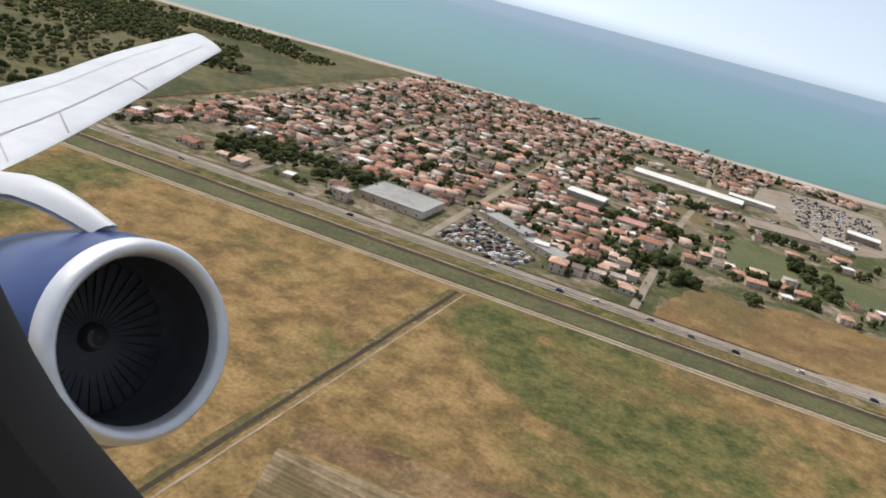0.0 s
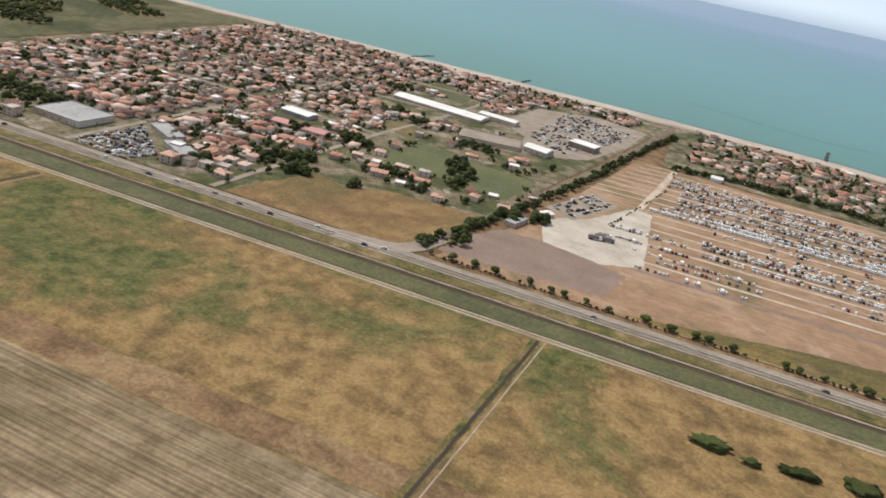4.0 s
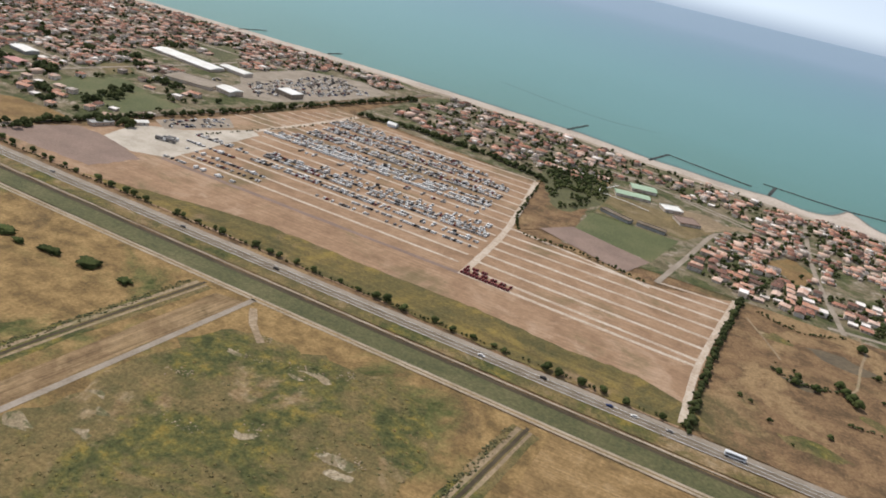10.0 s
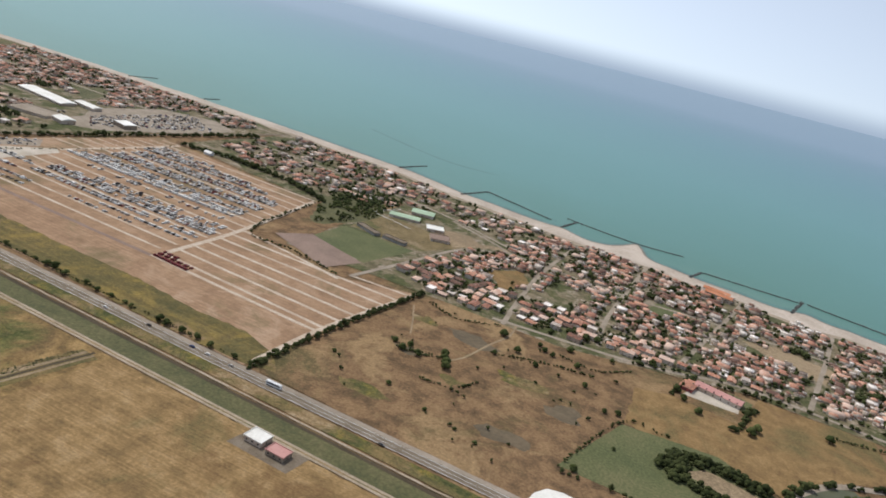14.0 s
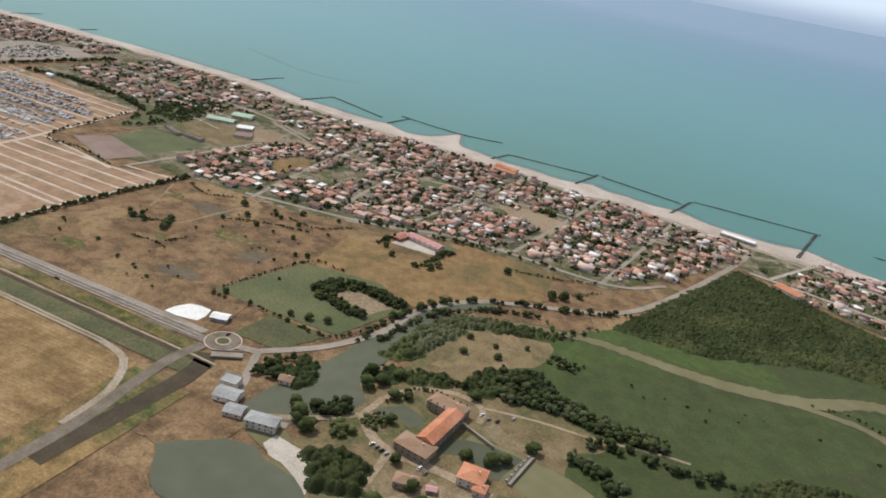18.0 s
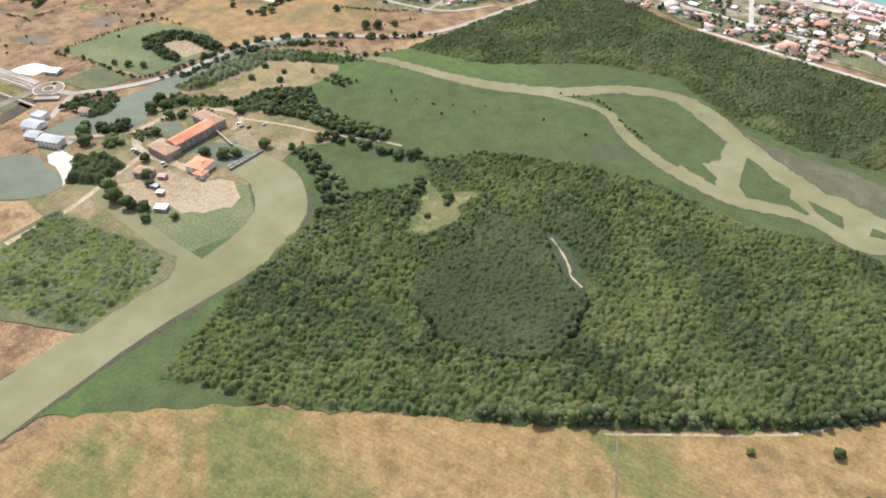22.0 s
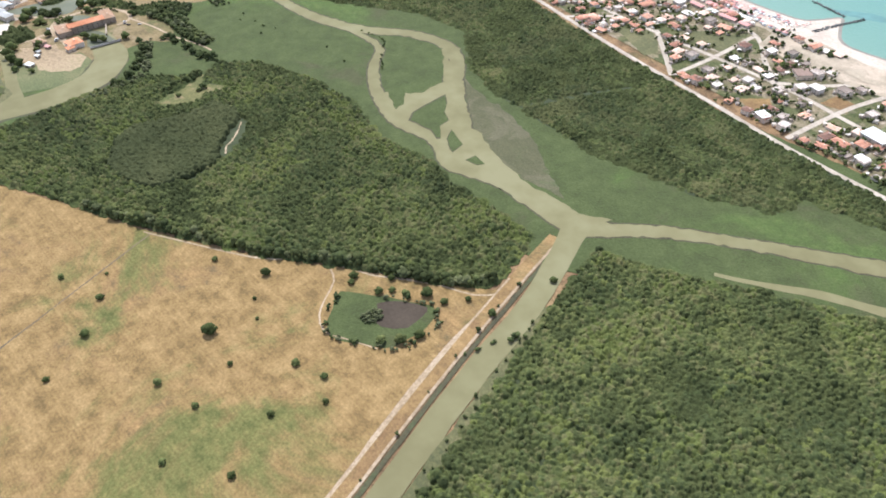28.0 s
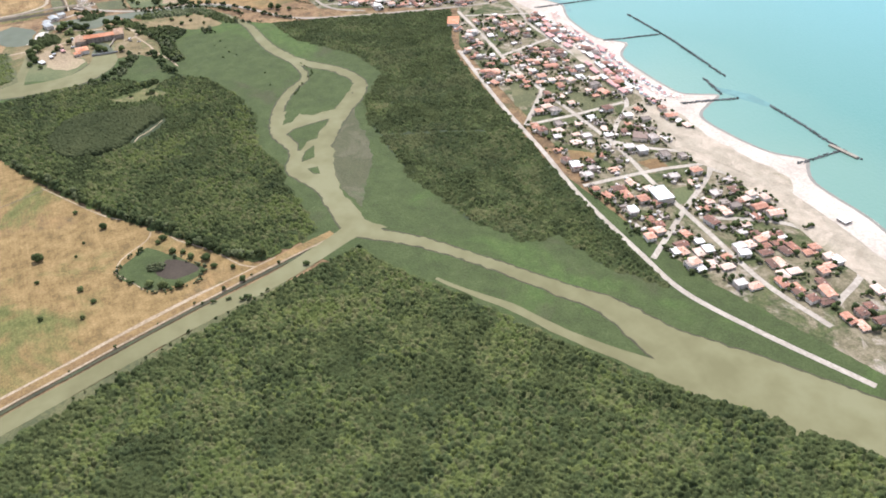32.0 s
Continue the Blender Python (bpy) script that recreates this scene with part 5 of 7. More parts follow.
# Floor sheets below the canopies, with crown shade in their colour.
for poly, lab in ((WOOD_NORTH, "floor of the wood, coloured dark as under shade"), (WOOD_SOUTH, "floor of the wood, coloured dark as under shade"), (WOOD_COAST, "floor of the coastal scrub, coloured dark as under shade")):
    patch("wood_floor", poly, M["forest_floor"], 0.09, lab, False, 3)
patch("wood_clearing", CLEARING, M["meadow_green"], 0.15, "grassy clearing in the wood", True, 2)


def among_pines(x, y):
    return inside(x + 9 * wobble(x, y, 22, 2) + 4 * wobble(x, y, 7, 3), y + 9 * wobble(x, y, 22, 8) + 4 * wobble(x, y, 7, 9), PINES)


canopy("wood_north", WOOD_NORTH, 3.6, 2.8, 0.75, WOOD_NORTH_MIX, "dense green mixed wood", 5, 3.4, 2.4, 0.32, lambda x, y: not among_pines(x, y) and not inside(x, y, CLEARING) and not inside(x, y, SAND_CUT))
canopy("pine_wood", PINES, 2.4, 2.3, 0.9, [M["foliage_pine"]], "smooth dark canopy of umbrella pines", 9, 5.0, 0.5, 0.13, lambda x, y: not inside(x, y, SAND_CUT))
canopy("wood_south", WOOD_SOUTH, 3.3, 2.5, 0.75, WOOD_MIX, "dense green broadleaf wood", 6, 3.2, 2.2, 0.34, lambda x, y: x < 2330 and y > 250)
canopy("wood_south", WOOD_SOUTH, 6.0, 4.6, 2.4, WOOD_MIX, "dense green broadleaf wood", 16, 3.6, 1.6, 0.5, lambda x, y: y <= 250 or x >= 2330)
canopy("wood_coast", WOOD_COAST, 3.6, 2.7, 0.85, [M["foliage_dark"], M["foliage_dark"], M["foliage"], M["foliage"], M["foliage_olive"]], "low dense coastal scrub wood", 7, 2.4, 1.8, 0.3, lambda x, y: abs((x - 1713) * 0.906 - (y - 675) * 0.42) > 3 or y > 760)


def row_points(line, step, spread, seed, gap=0.0):
    rng = random.Random(seed)
    return [(p[0] + rng.uniform(-spread, spread), p[1] + rng.uniform(-spread, spread)) for p in curve(line, step) if rng.random() > gap]


crowns("hedge", row_points([(172, 418), (182, 455), (230, 640), (270, 850), (304, 1000)], 3.2, 3.0, 21, 0.15), 3.2, M["foliage_dark"], "tall dark hedge of trees along the town road", 21, category="hedge")
crowns("hedge", row_points([(314, 826), (400, 842), (500, 834), (572, 808)], 2.5, 4, 22), 3.4, M["foliage_dark"], "dark hedge along the storage park", 22, category="hedge")
crowns("hedge", row_points([(566, 800), (597, 636), (660, 628), (724, 614)], 4, 1.2, 23, 0.15), 1.8, M["foliage_dark"], "low dark hedge by the pitches", 23, True, category="hedge")
crowns("hedge", row_points([(787, 409), (790, 520), (800, 652)], 3, 1.6, 24), 2.3, M["foliage_dark"], "dark hedge at the end of the storage park", 24, category="hedge")
crowns("hedge", row_points([(190, 408), (400, 409), (620, 411), (786, 414)], 3.2, 0.8, 25, 0.35), 1.2, M["foliage_dark"], "low roadside hedge", 25, True, category="hedge")
crowns("hedge", row_points([(276, 572), (292, 640), (312, 735), (314, 818)], 3, 0.6, 26, 0.3), 1.0, M["foliage_dark"], "low hedge across the storage park", 26, True, category="hedge")
crowns("hedge", row_points([(1004, 466), (1026, 567), (1060, 574)], 3.5, 0.8, 27, 0.25), 1.4, M["foliage_dark"], "hedge round the meadow", 27, True, category="hedge")
crowns("hedge", row_points([(1000, 462), (1060, 468), (1122, 472), (1148, 556)], 4.5, 1.5, 28, 0.35), 1.8, M["foliage_dark"], "hedge and young trees by the road", 28, category="hedge")
crowns("thicket", scatter_points([(1060, 528), (1064, 560), (1100, 566), (1140, 556), (1136, 545), (1090, 552), (1078, 530), (1122, 515), (1118, 506), (1070, 516)], 4.5, 29), 3.2, M["foliage_dark"], "dark ring of trees round an orchard", 29)
crowns("wood_edge", row_points([(1580, 292), (1640, 321), (1724, 370), (1778, 411), (1843, 453), (1862, 476)], 3.4, 2.4, 160, 0.1), 3.6, [M["foliage_dark"], M["foliage"], M["foliage_bare"]], "tall ragged trees along the edge of the wood", 160, category="trees", tall=1.25)
crowns("wood_edge", row_points([(1444, 396), (1440, 430), (1432, 462)], 4, 3, 161, 0.1) + [(1466, 444), (1464, 450), (1462, 424)], 3.2, [M["foliage_dark"], M["foliage"]], "dark trees round the clearing", 161, category="trees")
crowns("river_wood", scatter_points([(1249, 490), (1256, 522), (1274, 530), (1296, 508), (1326, 502), (1376, 506), (1378, 492), (1326, 484), (1290, 488), (1264, 476)], 4.2, 162), 3.0, [M["foliage_dark"], M["foliage"], M["foliage_grey"]], "grey-green trees between track and marsh", 162, category="trees", vary=0.5)
crowns("river_wood", scatter_points([(1268, 548), (1272, 566), (1300, 566), (1296, 552)], 4.6, 163) + row_points([(1250, 612), (1268, 606), (1284, 626), (1290, 640)], 4, 5, 164), 2.4, [M["foliage_grey"], M["foliage"]], "willow scrub beside the channel", 163, True, category="trees", vary=0.5)
crowns("river_wood", row_points([(1322, 446), (1338, 442), (1360, 428), (1378, 414), (1390, 399), (1398, 382)], 2.6, 4.0, 165), 3.0, [M["foliage_dark"], M["foliage"], M["foliage_grey"]], "trees crowding the outer river bank", 165, category="trees", vary=0.5)
crowns("river_wood", row_points([(1330, 467), (1345, 474), (1362, 476), (1392, 478), (1420, 488)], 3.0, 4.5, 166), 3.2, [M["foliage_dark"], M["foliage"]], "dark trees along the farm track", 166, category="trees", vary=0.5)
crowns("river_wood", row_points([(1152, 492), (1156, 525), (1162, 552), (1178, 580), (1206, 606), (1236, 622)], 2.8, 2.4, 167, 0.1), 2.5, [M["foliage_grey"], M["foliage"], M["foliage_dark"]], "grey-green trees lining road and river", 167, category="trees", vary=0.5)
patch("orchard_ground", [(1080, 532), (1092, 550), (1130, 544), (1122, 520)], M["tan_field"], 0.11, "bare orchard ground inside the trees", False, 2)
BANK = [(1162, 470), (1168, 540), (1182, 575), (1215, 590), (1270, 603), (1265, 592), (1230, 574), (1198, 560), (1194, 525), (1180, 480)]
canopy("river_wood", BANK, 4.4, 3.2, 0.9, [M["foliage_dark"], M["foliage"], M["foliage_grey"]], "trees on the river bank", 30, 4.2, 1.5, 0.35)
crowns("river_wood", row_points([(1136, 470), (1142, 530), (1158, 580), (1200, 622), (1260, 655), (1310, 690)], 4.5, 3.0, 31, 0.15), 2.8, M["foliage_dark"], "trees between road and river", 31, category="trees")
crowns("river_wood", row_points([(1322, 452), (1352, 440), (1392, 415), (1404, 370), (1402, 310)], 3, 5.0, 34), 2.3, M["foliage_grey"], "grey willows along the river bend", 34, category="trees")
canopy("river_wood", [(1230, 290), (1300, 296), (1335, 296), (1345, 270), (1340, 225), (1240, 200)], 4.0, 2.8, 1.0, [M["foliage"], M["foliage_grey"], M["foliage_light"]], "willows and scrub covering the islet", 35, 2.6, 1.5, 0.35)
canopy("river_wood", [(1187, 346), (1200, 361), (1221, 356), (1226, 335), (1206, 323)], 5.0, 4.6, 0.9, [M["foliage_dark"]], "great dark trees beside the lane", 36, 7.0, 2.0, 0.4)
crowns("river_wood", scatter_points([(1156, 385), (1166, 398), (1180, 404), (1184, 396), (1170, 380)], 5, 136), 3.4, M["foliage_dark"], "trees on the river basin", 136, category="trees")
canopy("river_wood", [(1164, 438), (1168, 458), (1196, 468), (1214, 480), (1222, 470), (1200, 455), (1182, 442)], 4.4, 3.2, 0.9, [M["foliage_dark"], M["foliage"]], "trees between river and castle", 137, 4.0, 1.6, 0.35)
crowns("river_wood", scatter_points([(1193, 392), (1196, 414), (1204, 410), (1210, 396), (1206, 388)], 4, 138), 2.2, M["foliage"], "clipped shrubs of the castle garden", 138, True, category="trees")
canopy("river_wood", [(1228, 478), (1236, 512), (1248, 512), (1256, 482), (1244, 470)], 4.4, 3.2, 0.9, [M["foliage_dark"], M["foliage"]], "trees at the castle meadow", 139, 4.0, 1.6, 0.35)
canopy("river_wood", [(1120, 400), (1122, 432), (1136, 430), (1146, 410), (1140, 396)], 4.4, 3.2, 0.9, [M["foliage_dark"], M["foliage"]], "trees by the cottage", 141, 4.0, 1.6, 0.35)
crowns("river_wood", scatter_points([(1180, 372), (1186, 382), (1196, 380), (1192, 370)], 4, 142), 3.2, M["foliage"], "trees on the lane corner", 142, category="trees")
crowns("hedge", row_points([(1196, 424), (1204, 448), (1222, 457)], 3, 0.8, 143), 1.6, M["foliage_dark"], "hedge inside the castle lane", 143, True, category="hedge")
crowns("hedge", row_points([(1048, 655), (1056, 690), (1062, 706)], 3, 2.5, 144) + row_points([(1106, 632), (1112, 660), (1116, 690)], 3, 2.5, 145), 2.6, M["foliage_dark"], "dark trees round the school", 144, category="hedge")
crowns("hedge", row_points([(1000, 690), (1040, 708), (1100, 722), (1160, 735), (1230, 738)], 5, 4, 146, 0.3), 2.6, M["foliage_dark"], "trees along the edge of the town", 146, category="hedge")
crowns("river_wood", scatter_points([(1098, 400), (1110, 430), (1128, 425), (1128, 395), (1112, 388)], 5.5, 37, keep=lambda x, y: (x + y) % 9 < 6), 3.2, M["foliage_dark"], "trees by the river yard", 37, category="trees")
crowns("river_wood", row_points([(1196, 470), (1215, 474), (1246, 484), (1252, 500), (1246, 520)], 5, 4.0, 38, 0.1), 3.0, M["foliage_dark"], "dark trees beside the castle", 38, category="trees")
crowns("reed_edge", row_points([(1900, 420), (1915, 470), (1905, 520), (1890, 560)], 5, 3, 39), 2.0, M["foliage"], "shrubs along the canal", 39, True, category="shrubs")
patch("scrub_green", [(530, 905), (595, 907), (635, 850), (641, 800), (612, 728), (575, 790)], M["green_grass"], 0.11, "green grass between the scrub", True, 5)
crowns("scrub_trees", scatter_points([(530, 905), (595, 907), (635, 850), (641, 800), (612, 728), (575, 790)], 5, 154, keep=lambda x, y: wobble(x, y, 18, 7) > 0.05), 2.3, [M["foliage_dark"], M["foliage"]], "green scrub behind the pitches", 154, True, category="shrubs")
crowns("scrub_trees", scatter_points([(564, 830), (566, 930), (626, 925), (630, 800)], 8, 40), 2.6, M["foliage"], "scrub trees behind the storage park", 40, category="shrubs")
crowns("pond_shrubs", row_points([(1800, 388), (1808, 374), (1824, 362), (1846, 372), (1866, 384), (1870, 404), (1866, 424), (1846, 428), (1826, 412)], 2.6, 2.5, 41, 0.2), 1.7, [M["foliage_grey"], M["foliage"]], "willow shrubs round the pond", 41, True, category="shrubs")
crowns("far_scrub", scatter_points([(-1500, 380), (-420, 420), (-400, 520), (-560, 700), (-700, 1000), (-1500, 1000)], 12, 42, keep=lambda x, y: wobble(x, y, 120, 3) + 0.4 * wobble(x, y, 40, 4) > 0.0), 3.8, [M["foliage"], M["foliage_olive"]], "dark Mediterranean scrub on open land", 42, True, category="scrub")
for i, (px, py, pw, pd) in enumerate(((-560, 760, 90, 60), (-600, 940, 110, 60), (-480, 700, 60, 34), (-720, 820, 120, 90), (-470, 900, 50, 30))):
    patch("dark_scrub", [(px + pw * (1 + 0.5 * wobble(k * 4, px, 3, 4)) * math.cos(k * 0.63), py + pd * (1 + 0.5 * wobble(px, k * 4, 3, 6)) * math.sin(k * 0.63)) for k in range(10)], M["castle_grass"], 0.06 + i * 0.004, "dark low thicket on the heath", True, 8)
    crowns("far_thicket", scatter_points([(px - pw, py - pd), (px + pw, py - pd), (px + pw, py + pd), (px - pw, py + pd)], 8.5, 170 + i, keep=lambda x, y: ((x - px) / pw) ** 2 + ((y - py) / pd) ** 2 < 1 + 0.5 * wobble(x, y, 30, 2)), 3.6, [M["foliage"], M["foliage_olive"]], "dark green thicket on the heath", 170 + i, True, category="scrub")
patch("far_heath", [(-2200, 405), (-380, 405), (-372, 700), (-365, 1095), (-900, 1040), (-2200, 980)], M["heath"], 0.045, "rough heath and dry grassland", False, 5)
crowns("field_bushes", scatter_points([(810, 430), (1000, 430), (1010, 640), (830, 640)], 26, 43, keep=lambda x, y: wobble(x, y, 60, 5) > 0.0), 1.6, M["foliage_dark"], "scattered dark bushes on the pasture", 43, True, category="bushes")


def clump(name, label, x, y, w, d, h, seed):
    """A long lumpy bramble mound."""
    v, f = MOUNDS[seed % len(MOUNDS)]
    ob = mesh_object(name, [(x + p[0] * w * 0.75, y + p[1] * d * 0.8, (p[2] - 0.25) * h) for p in v], [tuple(q) for q in f], M["foliage_single"], smooth=True)
    return tagged(ob, label, "bush", "brambles in the field")


GROVES = [((-245, 470), 34, 26), ((-190, 468), 26, 24), ((-268, 440), 14, 12), ((8, 492), 16, 14), ((-18, 585), 12, 10), ((30, 600), 14, 12), ((-150, 560), 20, 14), ((-60, 540), 16, 12), ((95, 545), 9, 9), ((150, 560), 10, 8), ((120, 690), 22, 9), ((60, 720), 18, 10), ((205, 520), 10, 14), ((190, 450), 8, 16), ((225, 525), 8, 10), ((44, 480), 14, 12), ((30, 517), 14, 8), ((142, 588), 14, 7), ((128, 623), 8, 6), ((100, 540), 9, 6), ((130, 523), 5, 6), ((14, 743), 14, 8), ((44, 593), 10, 6), ((88, 487), 6, 6), ((-200, 620), 12, 8), ((-120, 720), 14, 8), ((-280, 580), 12, 8), ((-30, 860), 14, 8), ((-180, 860), 12, 8), ((11, 728), 12, 8), ((-71, 718), 9, 7), ((-70, 785), 9, 8), ((-31, 712), 9, 6), ((-41, 855), 11, 8), ((132, 603), 14, 7), ((-13, 441), 8, 6), ((35, 597), 10, 8), ((24, 505), 18, 14), ((980, 800), 10, 8), ((1150, 900), 14, 8), ((900, 900), 12, 8), ((1230, 850), 12, 8), ((1010, 960), 12, 8)]
for j, ((gx, gy), gw, gd) in enumerate(GROVES):
    rng = random.Random(500 + j)
    crowns("grove", [(gx + rng.gauss(0, gw * 0.5), gy + rng.gauss(0, gd * 0.5)) for _ in range(int(gw * gd / 14) + 4)], 3.4, M["foliage_dark"], "dark grove of garden trees", 500 + j, category="trees")
for i, (x, y, w, d) in enumerate(((359, 303, 17, 7), (377, 299, 8, 4), (398, 304, 16, 6), (426, 309, 14, 11), (457, 308, 8, 6))):
    clump("bramble", "dark bramble thicket in the dry field", x, y, w, d, 2.2, 60 + i)


def tree(label, crown_mat, size, seed, shape=None):
    """A tree with a tapered trunk, limbs and a crown of clumps."""
    ob = thing("tree", label, "tree", group="single trees")
    bm = bmesh.new()
    bmesh.ops.create_cone(bm, segments=7, radius1=size * 0.11, radius2=size * 0.06, depth=size * 0.7, cap_ends=True)
    bmesh.ops.translate(bm, verts=bm.verts, vec=(0, 0, size * 0.33))
    for a in (0.4, 2.5, 4.6):
        made = bmesh.ops.create_cone(bm, segments=5, radius1=size * 0.04, radius2=size * 0.02, depth=size * 0.6)["verts"]
        bmesh.ops.transform(bm, matrix=Matrix.Translation((math.cos(a) * size * 0.22, math.sin(a) * size * 0.22, size * 0.75)) @ Euler((0, 0.7, a)).to_matrix().to_4x4(), verts=made)
    part("trunk", bm, M["bark"], ob, "brown trunk with limbs")
    v, f = CROWNS_FINE[seed % len(CROWNS_FINE)]
    me = bpy.data.meshes.new("crown")
    me.from_pydata([(p[0] * size * 0.8, p[1] * size * 0.8, p[2] * size * 0.8 + size * 0.06) for p in v], [], [tuple(q) for q in f])
    me.polygons.foreach_set("use_smooth", [True] * len(me.polygons))
    me.materials.append(crown_mat)
    new("crown", me).parent = ob
    return ob


def plant(proto, places, seed):
    rng = random.Random(seed)
    for i, (x, y, s) in enumerate(places):
        m = pose(x, y, 0, 0, 0, rng.uniform(0, 360)) @ Matrix.Diagonal((s, s, s * rng.uniform(0.85, 1.15), 1))
        if i == 0:
            proto.matrix_basis = m
        else:
            copy = copy_thing(proto, Matrix.Identity(4))
            copy.matrix_basis = m


crowns("marsh_shrubs", row_points([(1400, 570), (1440, 585), (1500, 600), (1520, 590)], 14, 6, 48, 0.3) + row_points([(1330, 560), (1380, 560), (1420, 545)], 12, 8, 49, 0.3) + row_points([(1470, 640), (1500, 645), (1535, 620), (1560, 600)], 5, 1.5, 50, 0.3), 1.5, M["foliage"], "low shrubs in the reed marsh", 48, True, category="shrubs")
FIELD_TREES = [(1708, 339, 0.8), (1747, 360, 1.2), (1764, 341, 0.5), (1782, 333, 0.5), (1690, 259, 1.0), (1772, 303, 1.7), (1718, 238, 1.1), (1834, 332, 1.0), (1806, 300, 0.7), (1858, 300, 0.8), (1880, 262, 0.9), (1822, 268, 0.8), (1790, 258, 0.9), (1846, 236, 0.8), (1740, 205, 0.8), (1650, 245, 0.8), (1668, 272, 0.5), (1841, 434, 1.5), (1792, 406, 1.2), (1796, 401, 0.9), (1817, 410, 1.1), (1831, 423, 1.0), (1855, 438, 1.0), (1864, 452, 0.8), (1868, 406, 1.3), (1863, 394, 1.4), (1855, 384, 1.2), (1885, 455, 1.0), (1890, 509, 1.0), (1812, 425, 0.9), (1822, 418, 0.9), (1855, 340, 0.9), (1872, 330, 0.7), (1905, 262, 0.7), (1700, 160, 1.0)]
for i, line in enumerate(([(826, 541), (842, 536), (862, 534), (882, 546)], [(838, 528), (852, 531), (868, 540)], [(880, 497), (905, 503)], [(906, 500), (916, 529)], [(815, 640), (850, 628), (885, 652)], [(950, 640), (985, 640), (1010, 668)], [(905, 590), (945, 612), (985, 625)], [(1235, 665), (1250, 690), (1270, 715)], [(1180, 700), (1230, 716), (1262, 738)])):
    crowns("scrub_hedge", row_points(line, 1.7, 1.0, 90 + i, 0.25), 1.3, [M["foliage_dark"], M["foliage"], M["foliage_grey"]], "ragged dark hedge on the pasture", 90 + i, True, category="hedge")
for i, (px, py, pw, pd) in enumerate(((850, 532, 24, 8), (900, 515, 18, 14), (880, 600, 50, 22), (940, 560, 44, 18), (985, 540, 34, 18), (830, 600, 30, 14), (960, 470, 40, 18), (860, 450, 40, 14))):
    patch("dark_scrub", [(px + pw * (0.55 + 0.5 * wobble(px + k * 3, py, 2, 4)) * math.cos(k * 0.7), py + pd * (0.55 + 0.5 * wobble(px, py + k * 3, 2, 6)) * math.sin(k * 0.7)) for k in range(9)], M["weedy"] if i % 2 else M["scorched"], 0.07, "darker patch of scrub on the pasture", True, 5)
plant(tree("round dark green bush tree on the straw field", M["foliage_single"], 3.4, 1), FIELD_TREES, 71)
ROAD_TREES = [(184 + i * 12.5 + (i * 37 % 7) - 3, 411 + (i * 13 % 3) * 0.6, 0.55 + (i * 29 % 10) * 0.05) for i in range(48) if i % 6 != 4]
plant(tree("small dark roadside tree on the grass verge", M["foliage_single"], 4.2, 2), ROAD_TREES, 72)
PASTURE_TREES = [(846, 529, 1.0), (876, 549, 1.2), (887, 528, 1.3), (896, 634, 1.4), (936, 637, 0.9), (954, 659, 1.2), (957, 700, 1.4), (967, 706, 1.2), (945, 633, 0.8), (929, 644, 0.8), (969, 631, 0.9), (991, 672, 0.8), (1023, 702, 1.2), (868, 470, 0.7), (905, 458, 0.6), (950, 447, 0.6), (932, 452, 0.5), (1020, 575, 0.9), (1010, 570, 0.7), (985, 600, 0.8), (940, 600, 0.9), (918, 612, 1.1), (905, 590, 0.8), (860, 530, 1.0), (880, 541, 1.2), (884, 535, 1.3), (835, 537, 0.8), (848, 540, 0.9), (1180, 690, 1.3), (1060, 655, 1.0), (1075, 640, 1.1), (1052, 668, 1.2), (1118, 640, 1.4), (1122, 650, 1.3), (1235, 668, 1.5), (1245, 676, 1.6), (1256, 690, 1.2), (812, 480, 0.6), (1014, 470, 0.9), (1030, 520, 0.5), (1090, 480, 1.2), (1104, 486, 1.1), (1075, 476, 0.9), (1210, 520, 1.1), (1236, 530, 1.1), (1228, 545, 0.8), (1250, 560, 0.7), (1205, 545, 1.0)]
plant(tree("dark green tree standing in dry grass", M["foliage_single"], 4.0, 3), PASTURE_TREES, 73)
CASTLE_TREES = [(1198, 430, 1.2), (1206, 436, 1.0), (1210, 405, 1.0), (1244, 466, 1.1), (1282, 408, 1.4), (1288, 414, 1.2), (1300, 436, 1.3), (1266, 402, 1.2), (1232, 372, 1.0), (1252, 356, 1.1), (1262, 350, 0.9), (1240, 330, 1.5), (1255, 322, 1.6), (1270, 322, 1.5), (1282, 326, 1.2), (1292, 318, 1.0), (1308, 330, 0.8), (1182, 440, 1.4), (1176, 430, 1.5), (1170, 446, 1.3), (1160, 372, 1.6), (1172, 365, 1.5), (1150, 382, 1.2), (1188, 455, 1.3)]
plant(tree("broad dark tree beside the castle moat", M["foliage_single"], 5.0, 0), CASTLE_TREES, 74)

# ---- breakwaters of piled rock ----
BREAKWATERS = [[(-115, 1108), (-98, 1165)], [(62, 1128), (66, 1165)], [(505, 1120), (518, 1195)], [(640, 1085), (655, 1160)], [(655, 1160), (780, 1118)], [(806, 1095), (812, 1152)], [(796, 1160), (905, 1150), (980, 1168)], [(1006, 1066), (1016, 1112)], [(1016, 1112), (1146, 1128)],
               [(1140, 1062), (1153, 1140)], [(1160, 1135), (1283, 1112)], [(1280, 1054), (1295, 1135)], [(1300, 1140), (1470, 1152)], [(1446, 1020), (1466, 1150)], [(1540, 1120), (1640, 1110), (1775, 1086)], [(1606, 1030), (1626, 1108)], [(1808, 990), (1822, 1034), (1830, 1054)], [(1768, 1059), (1810, 1047)], [(1862, 1072), (1913, 1067), (1957, 1060), (1993, 1058)], [(1970, 1000), (1971, 1028), (1972, 1054)]]
